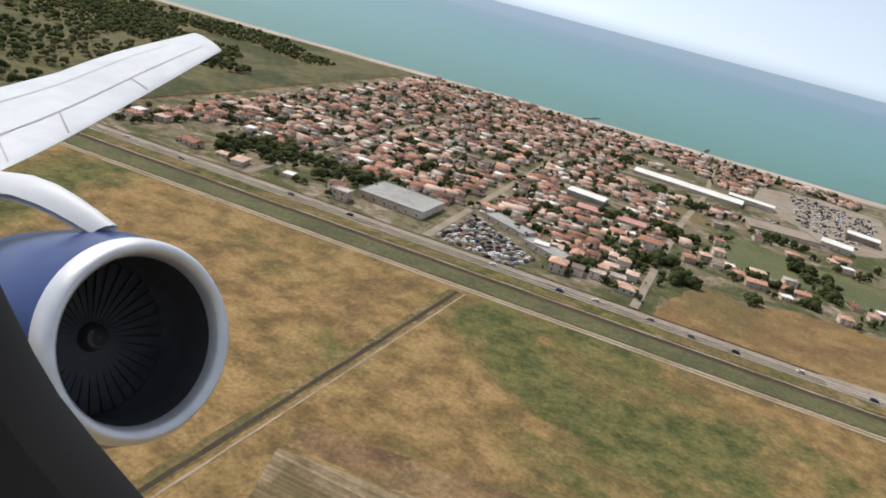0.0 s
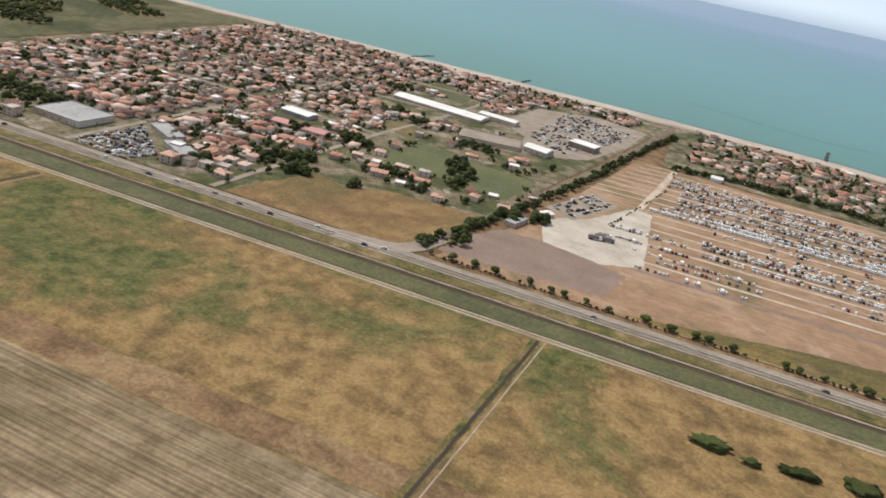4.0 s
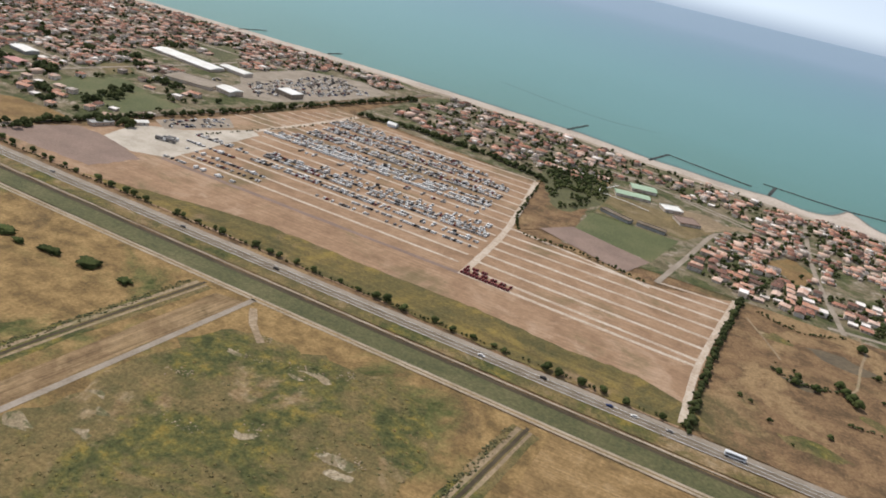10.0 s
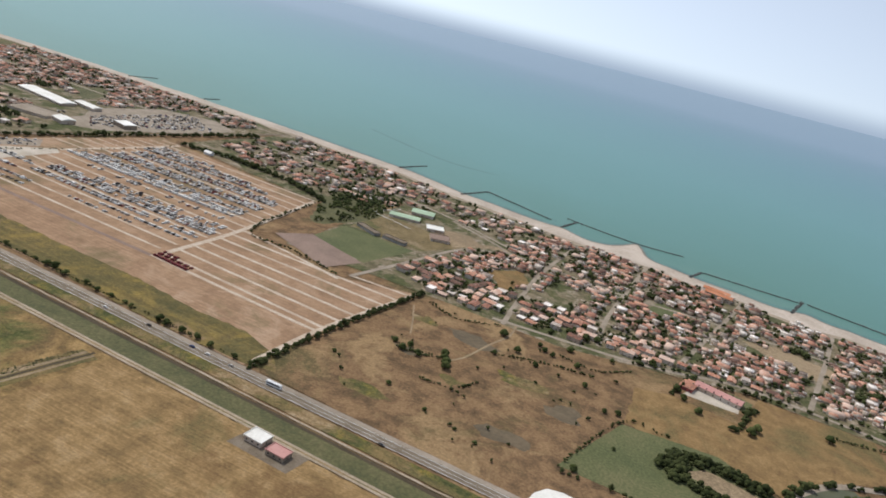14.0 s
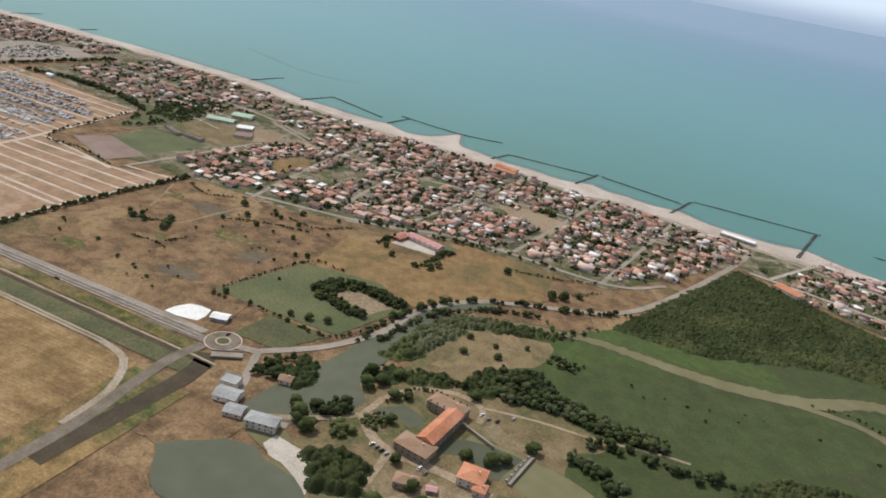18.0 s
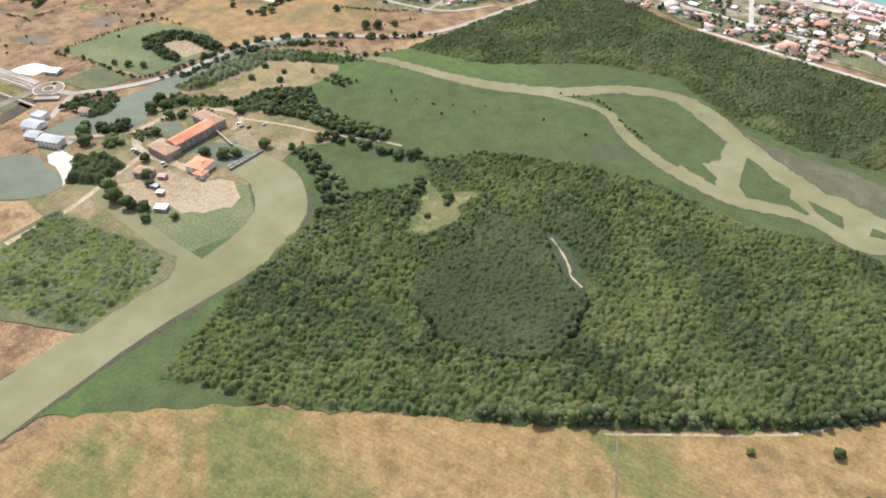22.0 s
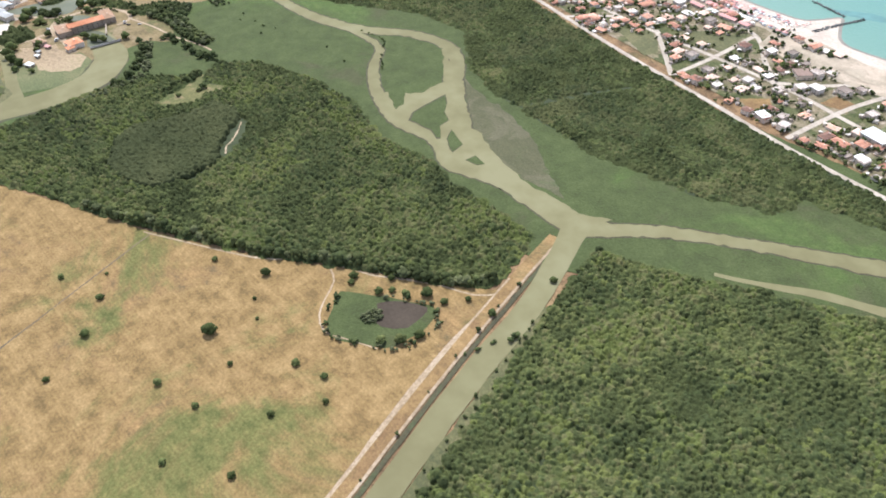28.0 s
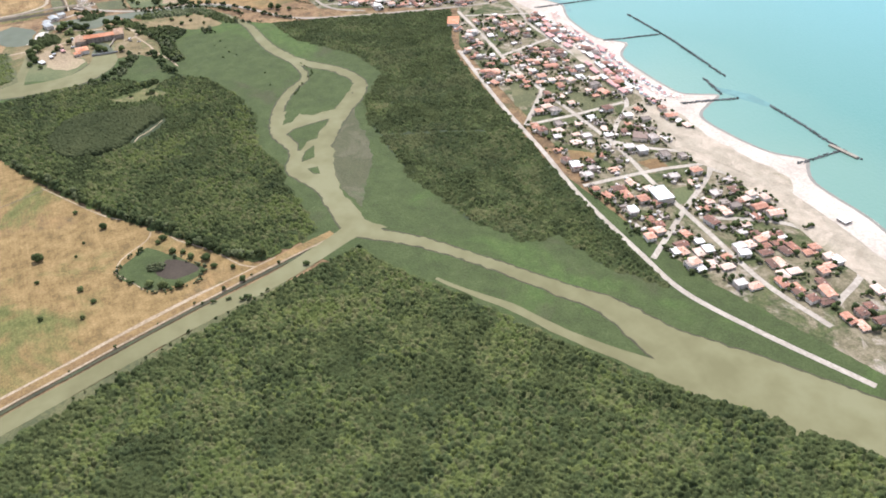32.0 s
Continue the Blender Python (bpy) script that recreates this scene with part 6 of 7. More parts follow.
for j, line in enumerate(BREAKWATERS):
    rng = random.Random(300 + j)
    pieces = []
    for p in curve(line, 1.5):
        for _ in range(3):
            v, f = CROWNS_LOW[rng.randrange(len(CROWNS_LOW))]
            s = rng.uniform(0.8, 1.5)
            pieces.append((np.stack((v[:, 0] * s + p[0] + rng.uniform(-2, 2), v[:, 1] * s + p[1] + rng.uniform(-2, 2), v[:, 2] * s * 0.8 + 0.1), 1), f, np.zeros(len(f))))
    merged("breakwater", pieces, [M["rock"]], "dark breakwater of piled rocks in the sea", "breakwater")


# ---- submerged sand bar and pier head ----
ribbon("submerged_bar", [(302, 1358, 5), (386, 1327, 9), (465, 1300, 7), (534, 1290, 9), (611, 1312, 5)], 8, M["sea_bar"], 0.52, "dark weed-grown bar under the shallow sea", 3.0, 8)
ribbon("submerged_bar", [(655, 1150, 3), (720, 1132, 6), (790, 1124, 4)], 5, M["sea_bar"], 0.52, "dark weed-grown bar under the shallow sea", 1.5, 6)
ribbon("submerged_bar", [(1795, 1052, 8), (1830, 1066, 18), (1862, 1072, 8)], 12, M["sea_bar"], 0.52, "dark weed-grown bar under the shallow sea", 3.0, 6)
ribbon("shallow_weed", [(x, shore_y(x) + 9 + 5 * wobble(x, 4, 40), 9 + 6 * wobble(x, 9, 30)) for x in range(200, 1500, 14)], 10, M["sea_bar"], 0.515, "darker weedy strip in the shallows", 2.5, 7)
ribbon("wet_sand", [(x, shore_y(x) + 4 * wobble(x, 0, 60) + 0.5, 3.5) for x in range(300, 2200, 12)], 4, M["wet_sand"], 0.60, "damp grey sand at the water's edge", 0.5, 6)
pier = thing("pier_head", "pale concrete pier head among dark rocks", "pier", pose(1974, 1056, 0, 0, 0, 4))
part("deck", boxes((-15, -2.2, 0.3, 17, 2.2, 2.2)), M["paved"], pier)

# ---- houses ----
HOUSE_KINDS = []
for i, (w, d, h, roof, rise, floors) in enumerate(((12, 9, 3.3, "hip", 1.9, 1), (10, 8.5, 6.2, "hip", 1.8, 2), (14, 9, 3.4, "gable", 1.9, 1), (11, 9, 6.3, "flat", 0, 2), (9, 8, 3.2, "flat", 0, 1), (16, 10, 6.4, "gable", 2.1, 2), (13, 8, 3.3, "hip", 1.6, 1), (10, 10, 6.2, "hip", 2.0, 2))):
    word = {"hip": "hipped red tiled roof", "gable": "gabled red tiled roof", "flat": "flat pale grey roof"}[roof]
    HOUSE_KINDS.append((w, d, h, roof, rise, floors, f"{'two' if floors == 2 else 'one'}-storey plastered house with a {word}"))
HOUSE_PROTOS = {}


def place_house(kind, x, y, turn, group, size=0.85):
    m = pose(x, y, 0, 0, 0, turn)
    if kind not in HOUSE_PROTOS:
        w, d, h, roof, rise, floors, label = HOUSE_KINDS[kind]
        HOUSE_PROTOS[kind] = building("house", label, "house", x, y, turn, w, d, h, roof, rise, windows=3 if floors == 1 else 2, floors=floors)
        HOUSE_PROTOS[kind]["group"] = group
        return
    copy = copy_thing(HOUSE_PROTOS[kind], m)
    copy.matrix_basis = m @ Matrix.Diagonal((size, size, size * 0.78, 1))
    copy["group"] = group


def wing_parts(w, d, ww, wd, wh, kind):
    """A lower wing against the long side: its walls and a flat (2) or tiled (1) roof, and a pale terrace slab beside it."""
    body, top = boxes((-ww / 2, -wd / 2, -0.3, ww / 2, wd / 2, wh)), flat_roof(ww, wd, wh) if kind == 2 else hip_roof(ww, wd, wh, 1.1)
    for bm in (body, top):
        bmesh.ops.translate(bm, verts=bm.verts, vec=(w / 2 - ww * 0.4, -d / 2 - wd / 2 + 0.3, 0))
    return ((body, 0), (top, kind), (boxes((-w / 2, -d / 2 - 4, 0.02, w / 2 - ww, -d / 2 - 0.2, 0.3)), 2))


def house_piece(w, d, h, rise, flat, wing=None):
    """The same house for the crowd behind: walls and roof slab as triangles. Materials: 0 wall, 1 tiles, 2 flat roof."""
    out_v, out_f, out_m, base = [], [], [], 0
    for bm, m in ((boxes((-w / 2, -d / 2, -0.3, w / 2, d / 2, h)), 0), (flat_roof(w, d, h) if flat else hip_roof(w, d, h, rise), 2 if flat else 1)) + (wing_parts(w, d, *wing) if wing else ()):
        bmesh.ops.triangulate(bm, faces=bm.faces)
        bm.verts.index_update()
        out_v += [tuple(v.co) for v in bm.verts]
        out_f += [[v.index + base for v in f.verts] for f in bm.faces]
        out_m += [m] * len(bm.faces)
        base = len(out_v)
        bm.free()
    return np.array(out_v), np.array(out_f), np.array(out_m)


PIECES = [house_piece(w, d, h, rise, flat) for w, d, h, rise, flat in ((12, 9, 3.3, 1.9, False), (10, 8, 6.2, 1.8, False), (15, 9, 3.4, 2.0, False), (11, 9, 6.3, 0, True), (9, 7, 3.1, 0, True), (16, 10, 6.4, 2.2, False), (13, 8, 3.3, 1.6, False), (8, 6, 2.8, 0, True))]
WINGED = [house_piece(w, d, h, rise, flat, wing) for w, d, h, rise, flat, wing in ((12, 8, 6.2, 1.7, False, (6, 5, 3.0, 2)), (13, 8, 3.3, 1.7, False, (7, 6, 3.0, 1)), (11, 9, 6.3, 0, True, (7, 5, 3.2, 2)), (14, 8, 6.0, 2.0, False, (8, 6, 3.1, 1)), (9, 9, 6.2, 1.8, False, (5, 6, 5.8, 2)))]


def town(name, poly, spacing, seed, turn, label, single, group, keep=None, gap=0.13, grow=1.0, tree_share=1.0, garden="foliage_dark"):
    """Houses on a loose grid beside the streets. single(x, y): which of them are things of their own; the crowd behind is joined. Garden trees between."""
    rng = random.Random(seed)
    pieces, gardens = [], []
    for x, y in scatter_points(poly, spacing, seed, keep, 0.36):
        if near_street(x, y, 7.5):
            continue
        a = turn + rng.choice((0, 90)) + rng.gauss(0, 4)
        if rng.random() < gap:
            gardens += [(x + rng.uniform(-5, 5), y + rng.uniform(-5, 5)) for _ in range(4)]
            continue
        gardens += [(x + rng.choice((-1, 1)) * rng.uniform(6.5, 9), y + rng.uniform(-8, 8)) for _ in range(3) if rng.random() < 0.75 * tree_share]
        if single(x, y):
            place_house(rng.choice((0, 1, 2, 3, 4, 5, 6, 6, 1, 7)), x, y, a, group)
            continue
        v, f, m = rng.choice(WINGED) if rng.random() < 0.6 else PIECES[rng.choice((0, 1, 2, 3, 4, 5, 6, 1, 6, 7))]
        s = grow * rng.choice((0.55, 0.7, 0.8, 0.9, 1.0, 1.15, 1.3)) * rng.uniform(0.92, 1.08)
        c, q = math.cos(radians(a)) * s, math.sin(radians(a)) * s
        pieces.append((np.stack((v[:, 0] * c - v[:, 1] * q + x, v[:, 0] * q + v[:, 1] * c + y, v[:, 2] * rng.uniform(0.55, 0.85)), 1), f, m))
        for _ in range(rng.choice((1, 2, 2, 3))):
            v, f, m = PIECES[rng.choice((7, 7, 6))]
            b, s = rng.uniform(0, 6.28), rng.uniform(0.25, 0.65)
            c, q = math.cos(radians(a)) * s, math.sin(radians(a)) * s
            far = rng.uniform(5.5, 9)
            pieces.append((np.stack((v[:, 0] * c - v[:, 1] * q + x + far * math.cos(b), v[:, 0] * q + v[:, 1] * c + y + far * math.sin(b), v[:, 2] * rng.uniform(0.5, 0.85)), 1), f, m))
    if pieces:
        merged(name, pieces, [M["plaster"], M["roof_tile"], M["roof_grey"]], label, "houses")
    crowns("garden_trees", gardens, 2.3, [M["foliage_dark"], M[garden], M["foliage"]], "dark garden trees and hedges between the houses", seed, True, 0.5, "trees")


MIDDLE_CLEAR = [[(985, 858), (1012, 852), (1022, 900), (992, 908)], [(1092, 876), (1124, 850), (1178, 832), (1194, 884), (1130, 896)], [(1110, 985), (1140, 985), (1140, 1040), (1112, 1040)], [(812, 790), (852, 742), (862, 800), (840, 830)]]
WAREHOUSE = [(-30, 755), (130, 755), (140, 870), (-30, 880)]
WEST_CLEAR = [[(-16, 890), (-15, 965), (46, 930), (52, 868)], [(27, 678), (36, 713), (74, 685), (70, 648)], [(40, 520), (235, 500), (270, 700), (60, 700)], WAREHOUSE, [(90, 725), (180, 700), (232, 715), (290, 965), (150, 1030), (118, 950)], [(-50, 570), (22, 570), (22, 600), (-50, 600)], [(-175, 420), (-110, 420), (-110, 485), (-175, 485)], [(-110, 400), (-30, 400), (-30, 440), (-100, 495)], [(-330, 425), (-170, 430), (-170, 490), (-320, 490)], [(-60, 600), (0, 600), (0, 660), (-60, 660)]]
town("houses_west", [(-352, 420), (15, 415), (50, 520), (45, 700), (140, 760), (180, 900), (280, 1080), (-335, 1066)], 13.2, 11, 3, "crowded low houses with red tiled roofs", lambda x, y: y < 480 or (x > -10 and y < 560), "houses of the western town", lambda x, y: not any(inside(x, y, c) for c in WEST_CLEAR), grow=0.82)
town("houses_west_field", [(45, 525), (170, 505), (220, 560), (200, 700), (70, 690)], 21, 14, 10, "scattered farmhouses", lambda x, y: True, "farmhouses by the pasture", lambda x, y: not inside(x, y, [(68, 606), (87, 655), (145, 637), (201, 632), (192, 556), (122, 565), (82, 562)]), gap=0.3)
town("houses_strip", [(330, 880), (560, 835), (640, 935), (800, 900), (850, 930), (850, 1042), (640, 1046), (520, 1070), (330, 1080)], 19, 15, 0, "low beach houses among gardens", lambda x, y: x > 650 and y < 945, "houses behind the beach", gap=0.22, grow=0.95)
town("houses_middle", [(745, 690), (800, 668), (930, 672), (1105, 735), (1262, 745), (1320, 800), (1370, 915), (1390, 1000), (1200, 1026), (900, 1044), (820, 1040), (800, 900), (765, 830)], 13.4, 12, 0, "low houses with red tiled roofs and gardens", lambda x, y: y < 752, "houses of the middle town", lambda x, y: not any(inside(x, y, c) for c in MIDDLE_CLEAR) and not inside(x, y, [(880, 760), (925, 760), (930, 840), (880, 840)]) and not inside(x, y, [(1090, 840), (1140, 845), (1140, 880), (1090, 880)]), gap=0.15, grow=0.78, tree_share=1.0)
town("houses_east", [(1400, 925), (1430, 895), (1545, 845), (1750, 812), (1880, 795), (2050, 782), (2165, 845), (2200, 860), (2150, 905), (1990, 935), (1800, 970), (1480, 1010)], 15.5, 13, -9, "white villas with tiled roofs by the beach", lambda x, y: x > 1750, "villas of the eastern town", lambda x, y: not (1650 < x < 1985 and y > 800 and y < 955), gap=0.3, tree_share=1.2, grow=0.85, garden="foliage")

# villas that stand singly between the sandy streets
VILLAS = (((1703, 944), (1695, 913), (1711, 868), (1747, 834), (1788, 812), (1919, 830), (1922, 813), (1935, 812), (1934, 898), (1796, 936), (1668, 888), (1669, 866), (1938, 836), (1728, 860), (1740, 930), (1700, 895), (1780, 905), (1950, 820)),
          ((1669, 944), (1784, 836), (1806, 820), (1834, 841), (1852, 850), (1880, 812), (1889, 800), (1868, 800), (1800, 882), (1932, 872), (1961, 914), (1973, 887), (1895, 892), (1875, 878), (1656, 899), (1805, 915), (1822, 926), (1840, 918), (1868, 918), (1860, 905), (1755, 850), (1720, 930), (1690, 930), (1960, 800), (1830, 870), (1990, 882)))
rng = random.Random(31)
for tiled, spots in zip((True, False), VILLAS):
    for x, y in spots:
        place_house(rng.choice((0, 1, 2, 6, 7)) if tiled else rng.choice((3, 4, 3)), x, y, -9 + rng.choice((0, 90)) + rng.gauss(0, 5), "villas of the eastern town", rng.uniform(0.75, 1.05))
EAST_PLOTS = [[(1714, 886), (1725, 909), (1765, 925), (1768, 882)], [(1660, 832), (1690, 868), (1748, 818), (1720, 808)], [(1833, 814), (1853, 837), (1865, 823), (1851, 807)], [(1888, 863), (1892, 884), (1910, 884), (1913, 863)], [(1940, 858), (1951, 885), (1975, 860), (1965, 848)], [(1630, 908), (1648, 957), (1662, 953), (1653, 906)]]
taken = [p for spots in VILLAS for p in spots] + [(1850, 896), (1953, 838), (1440, 882)]
for x, y in scatter_points([(1590, 842), (1660, 826), (1750, 812), (1880, 793), (2050, 782), (2070, 850), (2040, 905), (1985, 925), (1925, 912), (1840, 930), (1780, 936), (1600, 962)], 12.5, 32, lambda x, y: not near_street(x, y, 7.0) and not any(inside(x, y, c) for c in EAST_PLOTS)):
    if min(math.hypot(x - a, y - b) for a, b in taken) < 12.5:
        continue
    taken.append((x, y))
    place_house(rng.choice((0, 1, 2, 6, 7, 0, 3, 4)), x, y, -9 + rng.choice((0, 90)) + rng.gauss(0, 6), "villas of the eastern town", rng.uniform(0.6, 0.95))
crowns("garden_trees", [(x + rng.uniform(-10, 10), y + rng.uniform(-10, 10)) for x, y in taken for _ in range(11)], 1.9, [M["foliage_dark"], M["foliage"], M["foliage_olive"], M["foliage_light"]], "garden trees and hedges round the villas", 310, True, 0.55, "trees")
pieces = []
for x, y in taken:
    for _ in range(2):
        v, f, m = PIECES[7]
        a, b, q = rng.uniform(0, 6.28), rng.uniform(0, 6.28), rng.uniform(0.25, 0.6)
        c, k = math.cos(b) * q, math.sin(b) * q
        pieces.append((np.stack((v[:, 0] * c - v[:, 1] * k + x + 8 * math.cos(a), v[:, 0] * k + v[:, 1] * c + y + 8 * math.sin(a), v[:, 2] * rng.uniform(0.4, 0.8)), 1), f, m))
merged("garden_sheds", pieces, [M["plaster"], M["roof_tile"], M["roof_grey"]], "small sheds, pergolas and terraces beside the villas", "sheds")

# ---- larger buildings ----
building("warehouse", "long white-roofed warehouse with pale walls", "warehouse", 42, 812, -6, 112, 26, 5.5, "gable", 1.6, M["plaster"], M["white_roof"], 0, chimney=False)
building("warehouse", "small white-roofed hall beside the long warehouse", "warehouse", 108, 832, -6, 46, 16, 7, "gable", 1.2, M["plaster"], M["white_roof"], 0, chimney=False)
building("shed", "white-roofed open sports shed by a green", "shed", -39, 628, -8, 32, 17, 6, "gable", 1.0, M["grey_sheet"], M["white_roof"], 0, chimney=False)
building("supermarket", "large flat-roofed shop with a pale parapet", "shop", -139, 450, -4, 46, 36, 7, "flat", 0, M["plaster"], M["grey_sheet"], 6, chimney=False)
building("market_hall", "brown-roofed market hall with white top", "hall", 178, 735, -12, 26, 20, 8, "gable", 2, M["plaster"], M["white_roof"], 4, chimney=False)
building("market_hall", "plain grey market hall with dark side", "hall", 214, 808, -12, 30, 20, 9, "flat", 0, M["old_wall"], M["white_roof"], 4, chimney=False)
building("hall", "broad flat-roofed market hall with a pale gravel roof", "hall", 127, 730, 12, 64, 36, 5, "flat", 0, M["plaster"], M["paved"], 0, chimney=False)
building("hall", "long low hall with a faded red roof", "hall", -14, 586, 0, 54, 14, 4, "gable", 1.4, M["plaster"], M["pink_roof"], 5, chimney=False)
building("workshop", "grey flat workshop of the scrap yard", "workshop", -38, 448, -30, 34, 14, 5, "flat", 0, M["plaster"], M["grey_sheet"], 4, chimney=False)
building("workshop", "pale flat workshop beside the car yard", "workshop", -70, 474, -30, 36, 14, 5, "flat", 0, M["plaster"], M["grey_sheet"], 4, chimney=False)
building("depot_shed", "white-roofed shed at the storage park", "shed", 226, 545, 60, 16, 8, 4, "gable", 1, M["plaster"], M["white_roof"], 2, chimney=False)
building("depot_shed", "pale depot building among trees", "shed", 212, 512, 75, 22, 9, 4, "flat", 0, M["plaster"], M["grey_sheet"], 3, chimney=False)
building("marquee", "small white marquee at the storage park", "tent", 358, 826, 0, 12, 7, 3, "gable", 2.2, M["white_paint"], M["white_roof"], 0, chimney=False)
building("sports_hall", "sports hall with a pale green roof", "hall", 664, 908, 20, 30, 20, 6, "gable", 1.5, M["plaster"], M["green_roof"], 3, chimney=False)
building("sports_hall", "low hall with a striped green roof", "hall", 659, 866, 20, 40, 16, 5, "gable", 1.2, M["plaster"], M["green_roof"], 3, chimney=False)
building("club_house", "white-roofed club house beside the pitch", "club house", 706, 862, 30, 22, 18, 5, "flat", 0, M["plaster"], M["white_roof"], 3, chimney=False)
building("club_house", "low club building with a faded pink roof", "club house", 728, 832, 30, 24, 22, 4, "flat", 0, M["plaster"], M["clay"], 3, chimney=False)
building("court_shed", "long dark netted shed beside the pitch", "shed", 662, 770, -22, 36, 9, 4, "flat", 0, M["grey_sheet"], M["asphalt"], 0, chimney=False)
building("court_shed", "long dark netted shed beside the pitch", "shed", 700, 768, -4, 30, 9, 4, "flat", 0, M["grey_sheet"], M["asphalt"], 0, chimney=False)
building("school", "long school block with a red tiled roof and pale walls", "school", 1086, 692, -10, 42, 12, 6, "gable", 2, M["plaster"], M["pink_roof"], 6, chimney=False, floors=2)
building("school_wing", "red-walled wing with a tiled roof", "school", 1060, 688, -10, 12, 22, 5, "hip", 1.6, M["red_wall"], M["roof_tile_single"], 3)
building("pump_house", "white flat-roofed building on a dark yard", "building", 848, 346, 0, 13, 11, 5, "flat", 0, M["plaster"], M["white_roof"], 3, chimney=False)
building("pump_house", "low brown flat-roofed annexe", "building", 866, 343, 0, 13, 9, 4, "flat", 0, M["old_wall"], M["pink_roof"], 3, chimney=False)
patch("dark_yard", [(836, 332), (838, 356), (882, 357), (880, 332)], M["asphalt"], 0.13, "dark asphalt yard", False)
building("farm_shed", "white-roofed farm shed by the roundabout", "shed", 1040, 434, 20, 13, 9, 4, "gable", 1, M["grey_sheet"], M["white_roof"], 2, chimney=False)
building("yard_house", "flat pale house on the canal bank", "house", 1104, 372, 12, 12, 10, 5, "flat", 0, None, M["grey_sheet"], 2)
building("yard_house", "grey-roofed shed on the canal bank", "shed", 1112, 360, 12, 16, 12, 6, "gable", 2, None, M["grey_sheet"], 2, chimney=False)
building("mill", "long pale stone mill with a flat roof by the pond", "mill", 1148, 350, 15, 20, 10, 6, "hip", 1.5, M["plaster"], M["grey_sheet"], 5, floors=2, chimney=False)
building("mill_shed", "pale stone shed beside the mill", "shed", 1126, 350, 15, 12, 10, 5, "gable", 1.5, M["plaster"], M["grey_sheet"], 2, chimney=False)
building("cottage", "small tiled cottage by the river", "cottage", 1130, 398, 15, 9, 7, 3.5, "gable", 1.8, None, M["old_tile"], 2)
building("boat_hut", "small brick hut on the river bank", "hut", 1172, 452, 30, 5, 4, 3, "gable", 1, M["red_wall"], M["old_tile"], 1, chimney=False)

# castle
building("castle_wing", "old castle wing with a weathered tiled roof", "castle", 1235, 440, -6, 27, 13, 6.8, "hip", 2.4, M["old_wall"], M["old_tile"], 5, floors=3)
building("castle_hall", "long castle hall with a bright orange tiled roof", "castle", 1242, 413, 86, 40, 12, 7.8, "gable", 2.8, M["old_wall"], M["orange_tile"], 7, floors=3, chimney=False)
building("castle_wing", "lower castle wing with a brown hipped roof", "castle", 1237, 388, -6, 24, 14, 6.2, "hip", 2.4, M["old_wall"], M["old_tile"], 5, floors=2)
building("stable", "villa with a bright orange hipped roof", "villa", 1278, 386, 6, 16, 15, 5.5, "hip", 2.4, M["plaster"], M["orange_tile"], 3, floors=2)
building("stable", "small annexe with an orange roof", "annexe", 1286, 379, 6, 8, 8, 4, "hip", 1.4, M["plaster"], M["orange_tile"], 1)
building("farmhouse", "old farmhouse with a brown tiled roof", "farmhouse", 1247, 358, 14, 14, 9, 4.5, "hip", 2, M["old_wall"], M["old_tile"], 3)
building("hut", "white-roofed hut on the sandy yard", "hut", 1292, 333, 24, 9, 6, 2.6, "flat", 0, M["old_wall"], M["white_roof"], 1)
building("hut", "small white hut among sheds", "hut", 1277, 346, 24, 5, 4, 2.6, "flat", 0, M["old_wall"], M["white_roof"], 1)
building("hut", "small pale hut beside the trees", "hut", 1267, 350, 10, 6, 4, 2.4, "flat", 0, M["old_wall"], M["grey_sheet"], 1)
building("hut", "red-roofed lean-to by the yard", "hut", 1262, 362, 20, 6, 4, 2.6, "gable", 1, M["old_wall"], M["pink_roof"], 1, chimney=False)
weir = thing("weir", "grey concrete weir with a footbridge", "weir", pose(1300, 413, 0, 0, 0, 84))
part("deck", boxes((-17, -1.5, 0.8, 17, 1.5, 1.4)), M["paved"], weir)
for i in range(6):
    part("pier", boxes((-15 + i * 6, 1.5, -0.3, -14 + i * 6, 3.2, 1.8)), M["grey_sheet"], weir)
for s in (-1, 1):
    part("railing", boxes((-17, s * 1.4 - 0.06, 1.4, 17, s * 1.4 + 0.06, 2.3)), M["grey_sheet"], weir)
bridge = thing("bridge", "concrete road bridge beside the roundabout", "bridge", pose(1078, 398, 0, 0, 0, 35))
part("deck", boxes((-11, -4, 0.3, 11, 4, 0.9)), M["paved"], bridge)
for s in (-1, 1):
    part("parapet", boxes((-11, s * 4 - 0.2, 0.9, 11, s * 4 + 0.2, 1.9)), M["paved"], bridge)
wall = thing("moat_wall", "old stone retaining wall of the moat", "wall", pose(1262, 428, 0, 0, 0, -20))
part("wall", boxes((-16, -0.5, 0, 16, 0.5, 2.5), (-16, -0.7, 2.5, 16, 0.7, 2.8)), M["old_wall"], wall)

